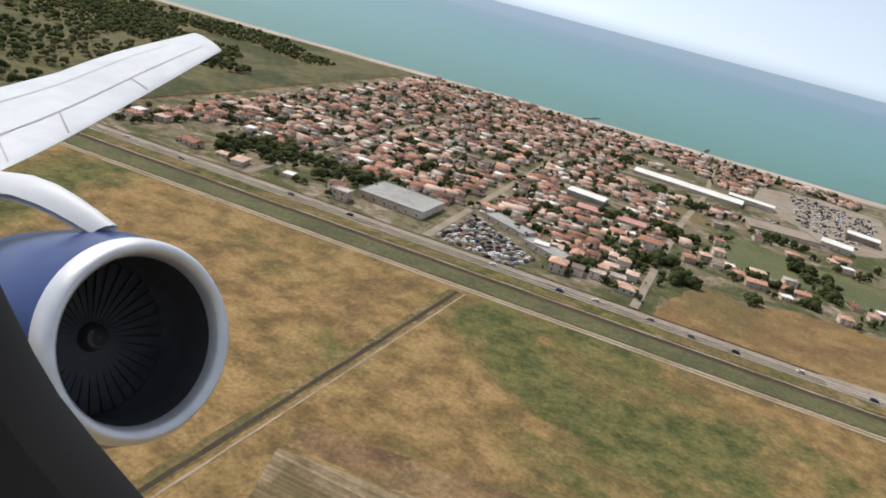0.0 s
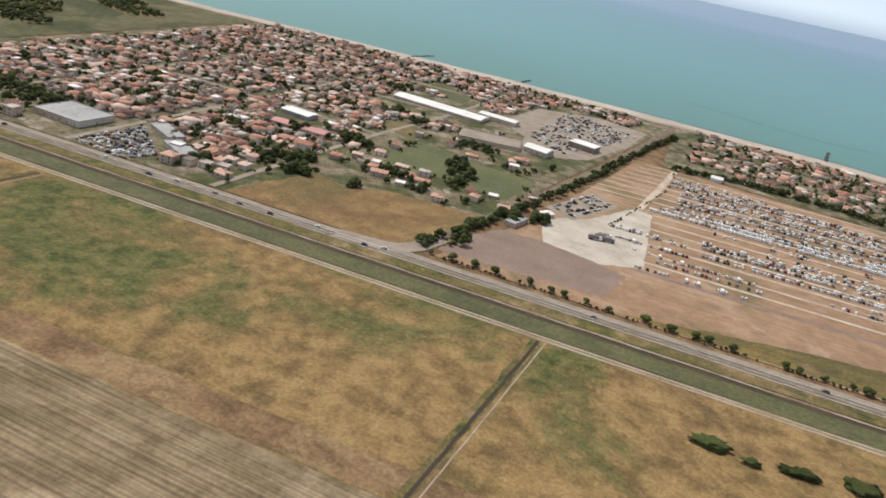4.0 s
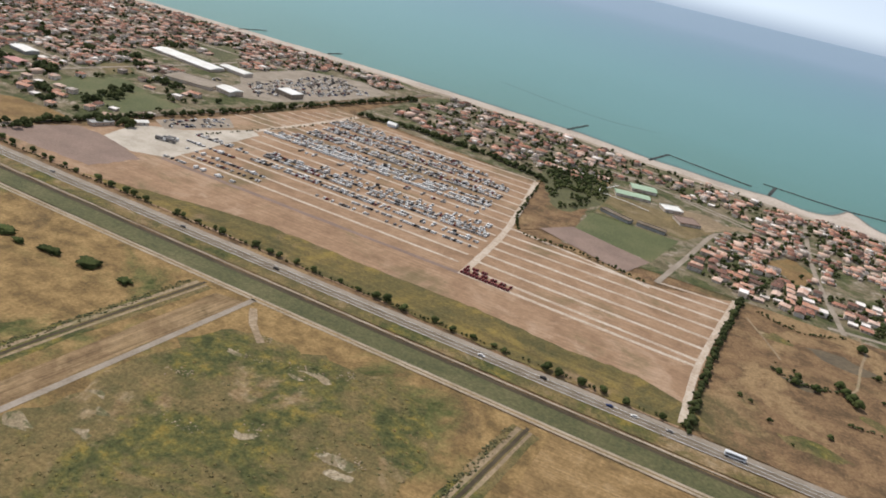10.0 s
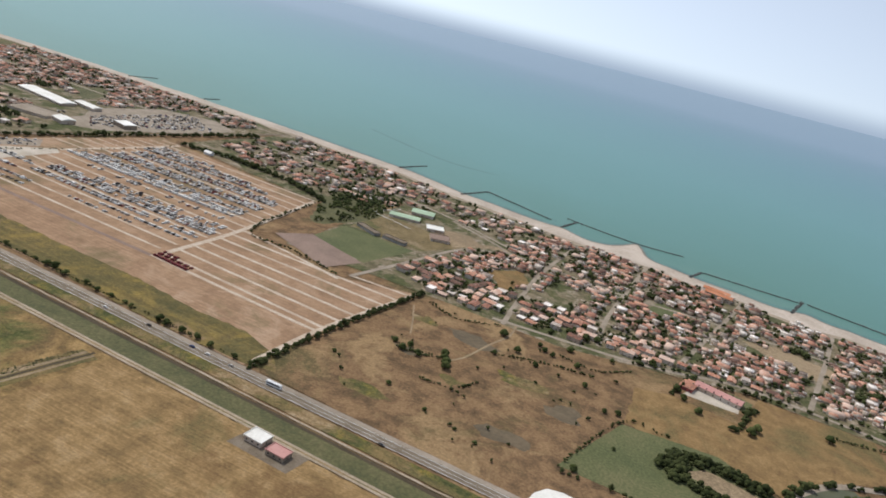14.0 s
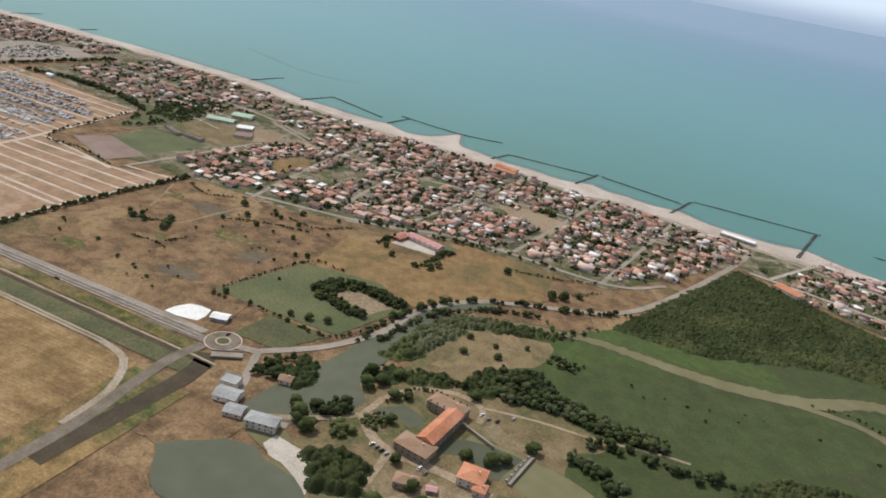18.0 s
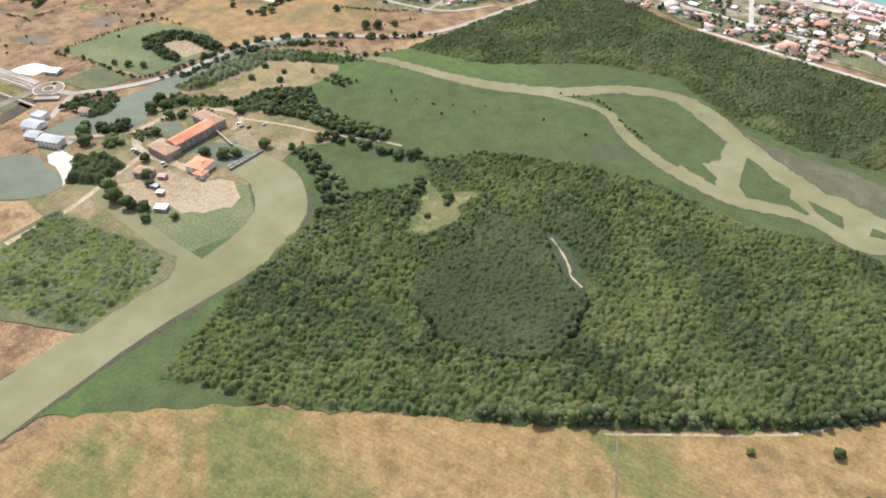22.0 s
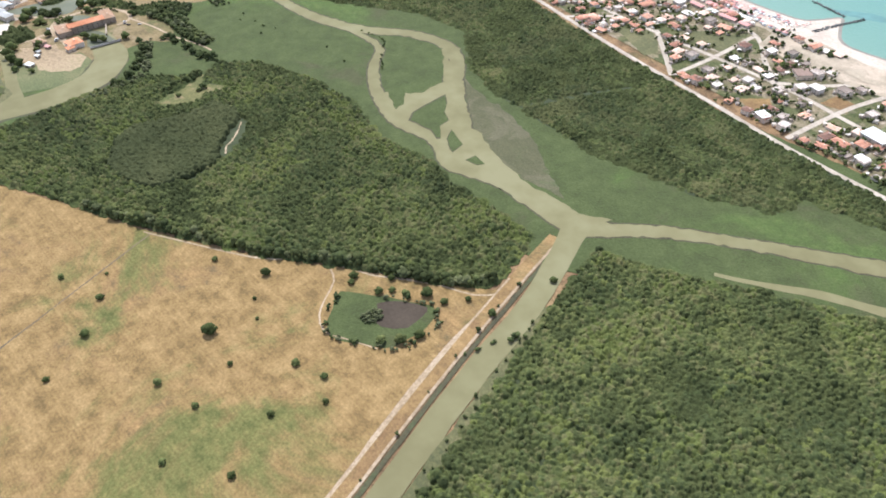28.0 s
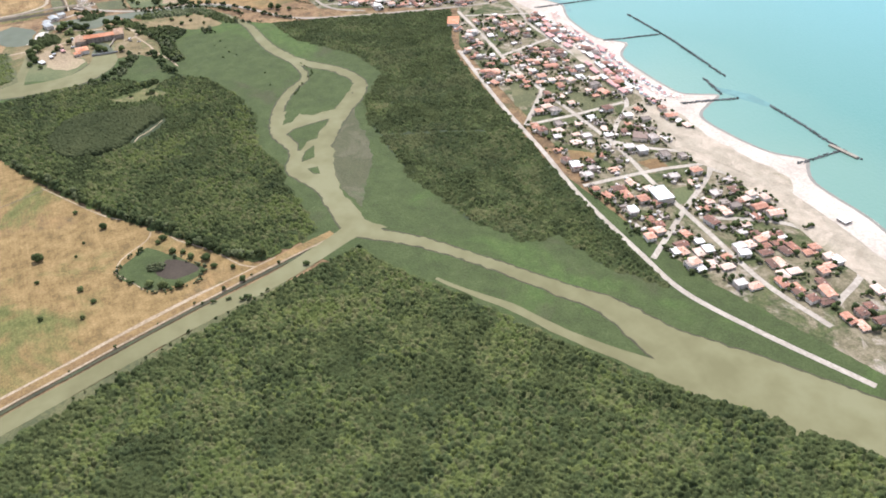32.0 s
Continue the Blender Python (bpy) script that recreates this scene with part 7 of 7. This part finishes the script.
# beach clubs: rows of pink and white cabins
rng = random.Random(9)
for i in range(26):
    t = i / 25
    x = 1480 + t * 270
    y = shore_y(x) - 40 - (i % 2) * 14
    building("beach_club", "low beach club building with a pink roof" if i % 3 else "white beach club building on the sand", "beach club", x, y, -6 + rng.uniform(-4, 4), rng.uniform(11, 20), rng.uniform(5, 8), 3, "gable" if i % 3 else "flat", 1.0, None, M["pink_roof"] if i % 3 else M["white_roof"], 2, "beach clubs", chimney=False)
cabins, shades = [], []
for line, step in (([(1500, 1006), (1600, 1000), (1700, 984), (1790, 962)], 4.2), ([(1560, 1012), (1640, 1004), (1720, 994), (1776, 992)], 4.2)):
    for p in curve(line, step):
        v, f, m = PIECES[rng.choice((7, 6))]
        q, a = rng.uniform(0.28, 0.5), radians(-8 + rng.gauss(0, 3))
        c, k = math.cos(a) * q, math.sin(a) * q
        if rng.random() < 0.72:
            cabins.append((np.stack((v[:, 0] * c - v[:, 1] * k + p[0] + rng.uniform(-2, 2), v[:, 0] * k + v[:, 1] * c + p[1] + rng.uniform(-3, 3), v[:, 2] * 0.7 + 0.5), 1), f, np.where(m == 1, 1, m)))
merged("beach_cabins", cabins, [M["white_paint"], M["pink_roof"], M["white_roof"]], "rows of pink and white beach cabins", "cabins")
bm = bmesh.new()
bmesh.ops.create_cone(bm, segments=8, radius1=1.5, radius2=0.05, depth=0.6)
bmesh.ops.triangulate(bm, faces=bm.faces)
cone_v, cone_f = np.array([tuple(p.co) for p in bm.verts]), np.array([[p.index for p in f.verts] for f in bm.faces])
bm.free()
for x in np.arange(1480, 1800, 5.0):
    for row in range(3):
        if wobble(x, row * 9.0, 30, 3) > -0.05:
            shades.append((cone_v + np.array((x + rng.uniform(-0.6, 0.6), shore_y(x) - 12 - row * 5 + rng.uniform(-0.6, 0.6), 2.7)), cone_f, np.full(len(cone_f), rng.choice((0, 0, 1)))))
merged("parasols", shades, [M["pink_roof"], M["white_paint"]], "rows of pink and white beach parasols", "parasols")
building("beach_pavilion", "long white beach pavilion", "pavilion", 1372, 1022, -8, 44, 12, 4, "flat", 0, None, M["white_roof"], 6, chimney=False)
building("resort", "pair of orange-roofed terrace houses", "houses", 1046, 1024, -6, 34, 10, 6, "gable", 2, None, M["orange_tile"], 5, floors=2)
building("resort", "pair of orange-roofed terrace houses", "houses", 1050, 1008, -6, 34, 9, 6, "gable", 2, None, M["orange_tile"], 5, floors=2)
building("villa", "large villa with a flat dusky pink roof", "villa", 1850, 896, -40, 15, 15, 4, "flat", 0, None, M["clay"], 3)
building("villa", "large orange-roofed villa beside the wood", "villa", 1440, 882, -30, 30, 16, 5, "hip", 2.2, None, M["orange_tile"], 5)
building("villa", "large flat-roofed cream villa", "villa", 1953, 838, -12, 22, 16, 6, "flat", 0, None, M["white_roof"], 3, floors=2)
building("pavilion", "round-looking white beach kiosk", "kiosk", 2062, 955, 0, 9, 9, 3, "hip", 1.5, None, M["white_roof"], 1, chimney=False)

# ---- cars ----
def car(label, paint, kind=0):
    """A saloon or van: rounded body, glass cabin, four wheels."""
    ob = thing("car" if kind == 0 else "van", label, "car" if kind == 0 else "van")
    l, w, h = ((4.4, 1.8, 1.45), (5.6, 2.1, 2.3))[kind]
    bm = boxes((-l / 2, -w / 2, 0.3, l / 2, w / 2, h * 0.58))
    bmesh.ops.bevel(bm, geom=[e for e in bm.edges], offset=0.14, segments=2, affect="EDGES")
    part("body", bm, paint, ob)
    if kind == 0:
        part("cabin", boxes((-1.7, -0.8, h * 0.56, 1.1, 0.8, h * 0.95, 0.25)), M["dark_glass"], ob, "dark glass cabin")
        part("roof", boxes((-1.42, -0.55, h * 0.95, 0.82, 0.55, h)), paint, ob)
    else:
        part("cargo_box", boxes((-2.7, -1.0, h * 0.56, 1.4, 1.0, h)), paint, ob)
        part("windscreen", boxes((1.4, -0.9, h * 0.56, 2.2, 0.9, h * 0.9, 0.2)), M["dark_glass"], ob)
    for x in (-l * 0.31, l * 0.31):
        for y in (-w / 2, w / 2):
            bm = bmesh.new()
            bmesh.ops.create_cone(bm, segments=10, radius1=0.33, radius2=0.33, depth=0.22, cap_ends=True)
            bmesh.ops.transform(bm, matrix=Matrix.Translation((x, y, 0.33)) @ Euler((radians(90), 0, 0)).to_matrix().to_4x4(), verts=bm.verts)
            part("wheel", bm, M["rubber"], ob)
    return ob


CARS = [car(f"{n} car parked in a row", p) for n, p in zip(("white", "silver", "grey", "black", "dark red", "dark blue"), CAR_PAINT)] + [car("white delivery van in a row", CAR_PAINT[0], 1)]
CAR_USED = set()


def place_car(i, x, y, turn, group, z=0.1):
    m = pose(x, y, z, 0, 0, turn)
    if i not in CAR_USED:
        CAR_USED.add(i)
        CARS[i].matrix_basis = m
        CARS[i]["group"] = group
    else:
        copy_thing(CARS[i], m)["group"] = group


def car_piece(kind=0):
    l, w, h = ((4.4, 1.8, 1.45), (5.8, 2.2, 2.6))[kind]
    out_v, out_f, out_m, base = [], [], [], 0
    for bm, m in ((boxes((-l / 2, -w / 2, 0.25, l / 2, w / 2, h * 0.6, 0.06)), 0), (boxes((-l * 0.38, -w * 0.44, h * 0.58, l * 0.25, w * 0.44, h * 0.94, 0.2)), 1), (boxes((-l * 0.36, -w * 0.42, h * 0.9, l * 0.2, w * 0.42, h)), 0)):
        bmesh.ops.triangulate(bm, faces=bm.faces)
        bm.verts.index_update()
        out_v += [tuple(v.co) for v in bm.verts]
        out_f += [[v.index + base for v in f.verts] for f in bm.faces]
        out_m += [m] * len(bm.faces)
        base = len(out_v)
        bm.free()
    return np.array(out_v), np.array(out_f), np.array(out_m)


CAR_V, CAR_F, CAR_M = car_piece()
CAR_MATS = CAR_PAINT + [M["dark_glass"]]


def joined_car(x, y, turn, colour, s=1.0):
    c, q = math.cos(radians(turn)) * s, math.sin(radians(turn)) * s
    return np.stack((CAR_V[:, 0] * c - CAR_V[:, 1] * q + x, CAR_V[:, 0] * q + CAR_V[:, 1] * c + y, CAR_V[:, 2] * s + 0.14), 1), CAR_F, np.where(CAR_M == 0, colour, 6)


ROWS_OF_CARS = [(498, 302, 390, 0.5), (519, 318, 400, 0.4), (531, 300, 390, 0.6), (537, 430, 525, 0.35), (549, 284, 340, 0.8), (551, 470, 586, 0.7), (562, 350, 586, 0.85), (571, 276, 336, 0.8), (581, 350, 586, 0.95), (592, 350, 584, 0.92), (606, 400, 580, 0.35), (628, 350, 560, 0.3), (646, 302, 556, 0.95), (658, 302, 556, 0.95), (670, 320, 556, 0.75), (690, 325, 556, 0.9), (701, 325, 556, 0.9), (722, 325, 554, 0.9), (733, 325, 552, 0.9), (752, 315, 520, 0.9), (764, 315, 480, 0.85), (778, 313, 410, 0.9)]
rng = random.Random(77)
joined = []
for y, x0, x1, share in ROWS_OF_CARS:
    x = x0
    while x < x1:
        if rng.random() < share * (0.75 + 0.5 * (wobble(x, y, 25, 2) > -0.1)):
            white = 640 < y < 662
            colour = rng.choices(range(6), (9, 2, 1, 0, 0, 0) if white else (9, 5, 2, 2, 1, 0))[0]
            turn = 90 + rng.gauss(0, 2)
            if y > 552 and rng.random() < 0.5:
                joined.append(joined_car(x + rng.uniform(-0.4, 0.4), y + 5.2 + 0.02 * (x - x0), turn, rng.choices(range(6), (9, 3, 2, 1, 0, 0) if white else (8, 5, 2, 2, 1, 0))[0], rng.choice((1.0, 1.0, 1.1, 1.35))))
            if y < 552 and x < 400:
                place_car(6 if rng.random() < 0.1 else colour, x, y + 0.02 * (x - x0), turn, "cars in the storage park")
            else:
                joined.append(joined_car(x, y + 0.02 * (x - x0), turn, colour, 1.3 if white and colour == 0 else 1.0))
        x += 2.7
merged("stored_cars", joined, CAR_MATS, "long rows of stored cars, white and dark", "cars")
joined = [joined_car(600 + i % 16 * 2.6, 500 + i // 16 * 6 - (i % 16) * 0.05, 90, 4) for i in range(40) if i < 16 or i % 3]
merged("stored_red_cars", joined, CAR_MATS, "block of dark red stored cars", "cars")
joined = []
for poly, n, turn in (([(152, 800), (200, 760), (262, 940), (165, 990)], 330, 70), ([(-100, 408), (-96, 476), (-42, 428), (-52, 402)], 150, 55), ([(226, 575), (250, 642), (272, 624), (248, 562)], 46, 60), ([(112, 735), (150, 720), (160, 760), (125, 780)], 24, 60)):
    pts = scatter_points(poly, 3.9, n)
    rng.shuffle(pts)
    joined += [joined_car(x, y, turn + rng.choice((0, 90)) + rng.gauss(0, 6), rng.choices(range(6), (5, 4, 3, 3, 1, 1))[0]) for x, y in pts[:n]]
merged("parked_cars", joined, CAR_MATS, "crowd of parked cars on paved yards", "cars")
for i, (x, lane) in enumerate(((-310, 1), (-265, -1), (-190, 1), (-150, 1), (-60, 1), (-20, -1), (0, 1), (30, 1), (52, -1), (75, -1), (108, 1), (143, -1), (155, 1), (290, 1), (420, 1), (505, -1), (660, -1), (742, 1), (757, 1), (778, 1), (905, -1), (700, 1))):
    place_car((0, 1, 2, 3, 0, 5)[i % 6], x, 393 + max(0, x - 300) * 0.012 + lane * 2.0, 0 if lane < 0 else 180, "cars on the road", 0.2)
for i, (x, y) in enumerate(((1212, 378), (1216, 377), (1220, 376), (1224, 375), (1256, 452), (1262, 450), (1268, 452), (1276, 462), (1247, 376), (1252, 374), (1060, 420))):
    place_car((0, 2, 3, 1)[i % 4], x, y, 60 + i * 3, "cars at the castle", 0.21)
bus = thing("bus", "long white coach on the road", "bus", pose(815, 402, 0.2, 0, 0, 3))
bm = boxes((-6, -1.25, 0.4, 6, 1.25, 3.2))
bmesh.ops.bevel(bm, geom=[e for e in bm.edges], offset=0.2, segments=2, affect="EDGES")
part("body", bm, M["white_paint"], bus)
for s in (-1, 1):
    part("window_band", boxes((-5.4, s * 1.25 - 0.03, 1.7, 5.4, s * 1.25 + 0.03, 2.6)), M["dark_glass"], bus)
for x in (-4, 4):
    for s in (-1, 1):
        part("wheel", boxes((x - 0.5, s * 1.2 - 0.15, 0, x + 0.5, s * 1.2 + 0.15, 0.95)), M["rubber"], bus)
for i, (x, y) in enumerate(((270, 528), (274, 534), (279, 531), (276, 538))):
    lorry = thing("lorry", "dark grey lorry parked on the gravel apron", "lorry", pose(x, y, 0.15, 0, 0, 15), "lorries on the apron")
    part("trailer", boxes((-5, -1.2, 0.9, 3, 1.2, 3.4)), CAR_PAINT[2], lorry)
    part("cab", boxes((3.2, -1.2, 0.5, 5.4, 1.2, 3.0)), CAR_PAINT[i % 3], lorry)
    for x2 in (-4, -2.5, 4.2):
        part("wheel", boxes((x2 - 0.5, -1.25, 0, x2 + 0.5, 1.25, 0.95)), M["rubber"], lorry)

# ---- the airliner, as it stands at the start of the walk ----
# The cabin trim is near black: the unlit cabin's shade is in its colour.
LINER = [material("liner_white", [(0.50, 0.515, 0.525), (0.60, 0.61, 0.62)], 0.3, 2, 0.45), material("liner_blue", [(0.012, 0.032, 0.125), (0.02, 0.048, 0.17)], 0.4, 3, 0.3, spec=0.4),
         material("bare_metal", [(0.60, 0.60, 0.60), (0.74, 0.74, 0.74)], 0.6, 4, 0.48, metal=0.75), material("fan_dark", [(0.028, 0.028, 0.029), (0.048, 0.047, 0.046)], 0.8, 6, 0.5), material("cabin_trim_unlit", [(0.0018, 0.0016, 0.0016), (0.0035, 0.003, 0.003)], 2, 12, 0.8), material("faded_mark", [(0.16, 0.13, 0.10), (0.22, 0.18, 0.14)], 2, 12, 0.7)]
liner = thing("airliner", "white airliner wing with a blue engine in flight", "aeroplane", look(*PATH[0][1:]))


def lathe(profile, segments=64):
    """A body of revolution about the z axis from (radius, z) pairs."""
    bm = bmesh.new()
    rings = [[bm.verts.new((r * math.cos(i / segments * math.tau), r * math.sin(i / segments * math.tau), z)) for i in range(segments)] for r, z in profile]
    for a, b in zip(rings, rings[1:]):
        for i in range(segments):
            bm.faces.new((a[i], a[(i + 1) % segments], b[(i + 1) % segments], b[i])).smooth = True
    return bm


def engine_part(name, bm, mat, parent, label=""):
    """Parts of the engine are made along z and turned so that the inlet looks forward."""
    axis = Vector((0.80, 0.03, 0.60)).normalized()
    bmesh.ops.transform(bm, matrix=Matrix.Translation((-3.40, -1.06, -8.6)) @ axis.to_track_quat("Z", "Y").to_matrix().to_4x4(), verts=bm.verts)
    return part(name, bm, mat, parent, label)


engine = engine_part("engine_cowl", lathe([(1.20, -0.22), (1.30, -0.7), (1.36, -1.5), (1.36, -2.6), (1.22, -4.2), (0.95, -5.4)]), LINER[1], liner, "glossy dark blue engine cowl")
engine_part("inlet_lip", lathe([(0.98, -0.22), (1.00, -0.06), (1.06, 0.03), (1.12, 0.02), (1.18, -0.08), (1.205, -0.24)]), LINER[2], engine, "bare polished metal inlet lip")
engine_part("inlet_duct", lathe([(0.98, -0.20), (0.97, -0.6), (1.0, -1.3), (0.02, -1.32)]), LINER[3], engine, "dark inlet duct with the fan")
# Filler disc added close behind the blades so their gaps show no shadow.
engine_part("blade_gap_disc", lathe([(0.965, -1.262), (0.5, -1.262), (0.02, -1.262)]), LINER[3], engine)
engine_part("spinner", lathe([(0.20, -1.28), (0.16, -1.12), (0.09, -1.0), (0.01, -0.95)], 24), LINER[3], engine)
for i in range(36):
    bm = boxes((0.18, -0.045, -1.25, 0.96, 0.045, -1.22))
    for v in bm.verts:
        v.co.y *= 0.35 + 0.9 * v.co.x
        v.co.z += v.co.y * 0.25
    bmesh.ops.rotate(bm, verts=bm.verts, cent=(0, 0, 0), matrix=Matrix.Rotation(i / 36 * math.tau, 3, "Z"))
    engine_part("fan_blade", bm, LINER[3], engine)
bm = bmesh.new()
mark = [[bm.verts.new((r * math.cos(a), r * math.sin(a), z)) for a in np.linspace(0.6, 4.6, 14)] for r, z in ((0.135, -1.075), (0.105, -1.02))]
for i in range(13):
    bm.faces.new((mark[0][i], mark[0][i + 1], mark[1][i + 1], mark[1][i]))
engine_part("spinner_mark", bm, LINER[3 + 2], engine, "white spiral mark")
strake = boxes((-0.04, 1.27, -2.3, 0.04, 1.62, -1.3))
bmesh.ops.rotate(strake, verts=strake.verts, cent=(0, 0, 0), matrix=Matrix.Rotation(radians(62), 3, "Z"))
engine_part("strake", strake, LINER[1], engine)


def sheet(corners, rows, thick):
    """A curved slab between two edges, each a list of camera-side points, swollen by thick in its middle."""
    a, b = (curve(c, 0.6) for c in corners)
    n = min(len(a), len(b))
    pick = lambda line: [Vector(line[round(i * (len(line) - 1) / (n - 1))]) for i in range(n)]
    a, b = pick(a), pick(b)
    bm = bmesh.new()
    for side in (1, -1):
        grid = []
        for p, q in zip(a, b):
            grid.append([bm.verts.new(p.lerp(q, t) + Vector((0, 1, 0.3)) * (side * thick * math.sqrt(max(0, math.sin(math.pi * min(1, t * 0.9 + 0.0001)))))) for t in (0, 0.02, 0.08, 0.2, 0.4, 0.6, 0.8, 1.0)])
        for r0, r1 in zip(grid, grid[1:]):
            for i in range(7):
                bm.faces.new((r0[i], r0[i + 1], r1[i + 1], r1[i]) if side > 0 else (r0[i], r1[i], r1[i + 1], r0[i + 1])).smooth = True
    return bm


def at(px, py, depth):
    """A place in front of the seat: across and down on a plane 1326 away, at that depth."""
    return ((px - 784) / 1326 * depth, -(py - 441) / 1326 * depth, -depth)


wing = part("wing", sheet(([at(392, 90, 19), at(250, 172, 15.5), at(100, 255, 12.5), at(0, 303, 11.2), at(-250, 420, 9.4)], [at(345, 62, 20), at(200, 98, 18), at(100, 134, 16.2), at(0, 160, 15), at(-250, 240, 13.2)]), 8, 0.10), LINER[0], liner, "white wing with slats and panel lines")
WING_FRONT = curve([at(392, 90, 19), at(250, 172, 15.5), at(100, 255, 12.5), at(0, 303, 11.2), at(-250, 420, 9.4)], 0.6)
WING_BACK = curve([at(345, 62, 20), at(200, 98, 18), at(100, 134, 16.2), at(0, 160, 15), at(-250, 240, 13.2)], 0.6)


def on_wing(f, t):
    """A place on the wing's upper skin at a share f of the span and t of the chord."""
    p, q = (Vector([np.interp(f * (len(c) - 1), range(len(c)), [v[k] for v in c]) for k in range(3)]) for c in (WING_FRONT, WING_BACK))
    return p.lerp(q, t) + Vector((0, 1, 0.3)) * (0.10 * math.sqrt(math.sin(math.pi * min(1, t * 0.9 + 0.0001))) + 0.012)


def seam(name, line, wide):
    """A thin panel joint that lies on the wing's skin along (f, t) places."""
    bm = bmesh.new()
    a, b = [bm.verts.new(on_wing(f, t)) for f, t in line], [bm.verts.new(on_wing(f + wide[0], t + wide[1])) for f, t in line]
    for k in range(len(line) - 1):
        bm.faces.new((a[k], a[k + 1], b[k + 1], b[k]))
    part(name, bm, M["grey_sheet"], wing)


seam("slat_edge", [(0.04 + 0.05 * k, 0.3) for k in range(19)], (0, 0.012))
seam("spoiler_edge", [(0.10 + 0.05 * k, 0.72) for k in range(17)], (0, 0.008))
for f in (0.30, 0.52, 0.74):
    seam("slat_joint", [(f, 0.03 + 0.03 * k) for k in range(10)], (0.004, 0))
part("pylon", sheet(([at(-60, 300, 9.6), at(60, 312, 9.4), at(140, 350, 9.2), at(209, 402, 9.0)], [at(-60, 340, 9.2), at(20, 350, 9.1), at(95, 380, 9.0), at(162, 419, 8.9)]), 6, 0.06), LINER[0], liner, "white pylon fairing over the engine")
# Window surround, its colour blackened to stand for the dim cabin.
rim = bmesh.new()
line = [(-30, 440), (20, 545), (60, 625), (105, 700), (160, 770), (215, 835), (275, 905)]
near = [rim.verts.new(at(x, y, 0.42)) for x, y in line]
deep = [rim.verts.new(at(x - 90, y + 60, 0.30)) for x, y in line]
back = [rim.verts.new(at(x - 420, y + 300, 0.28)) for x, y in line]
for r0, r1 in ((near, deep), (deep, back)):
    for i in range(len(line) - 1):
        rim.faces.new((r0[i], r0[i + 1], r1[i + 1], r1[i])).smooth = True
part("window_surround", rim, LINER[4], liner, "cabin window surround, cabin shade put into its near-black colour")

# ---- the whole plan to its scale ----
for ob in list(scene.collection.objects):
    if ob.parent is None and ob.type in {"MESH", "EMPTY"}:
        ob.matrix_basis = Matrix.Scale(SCALE, 4) @ ob.matrix_basis
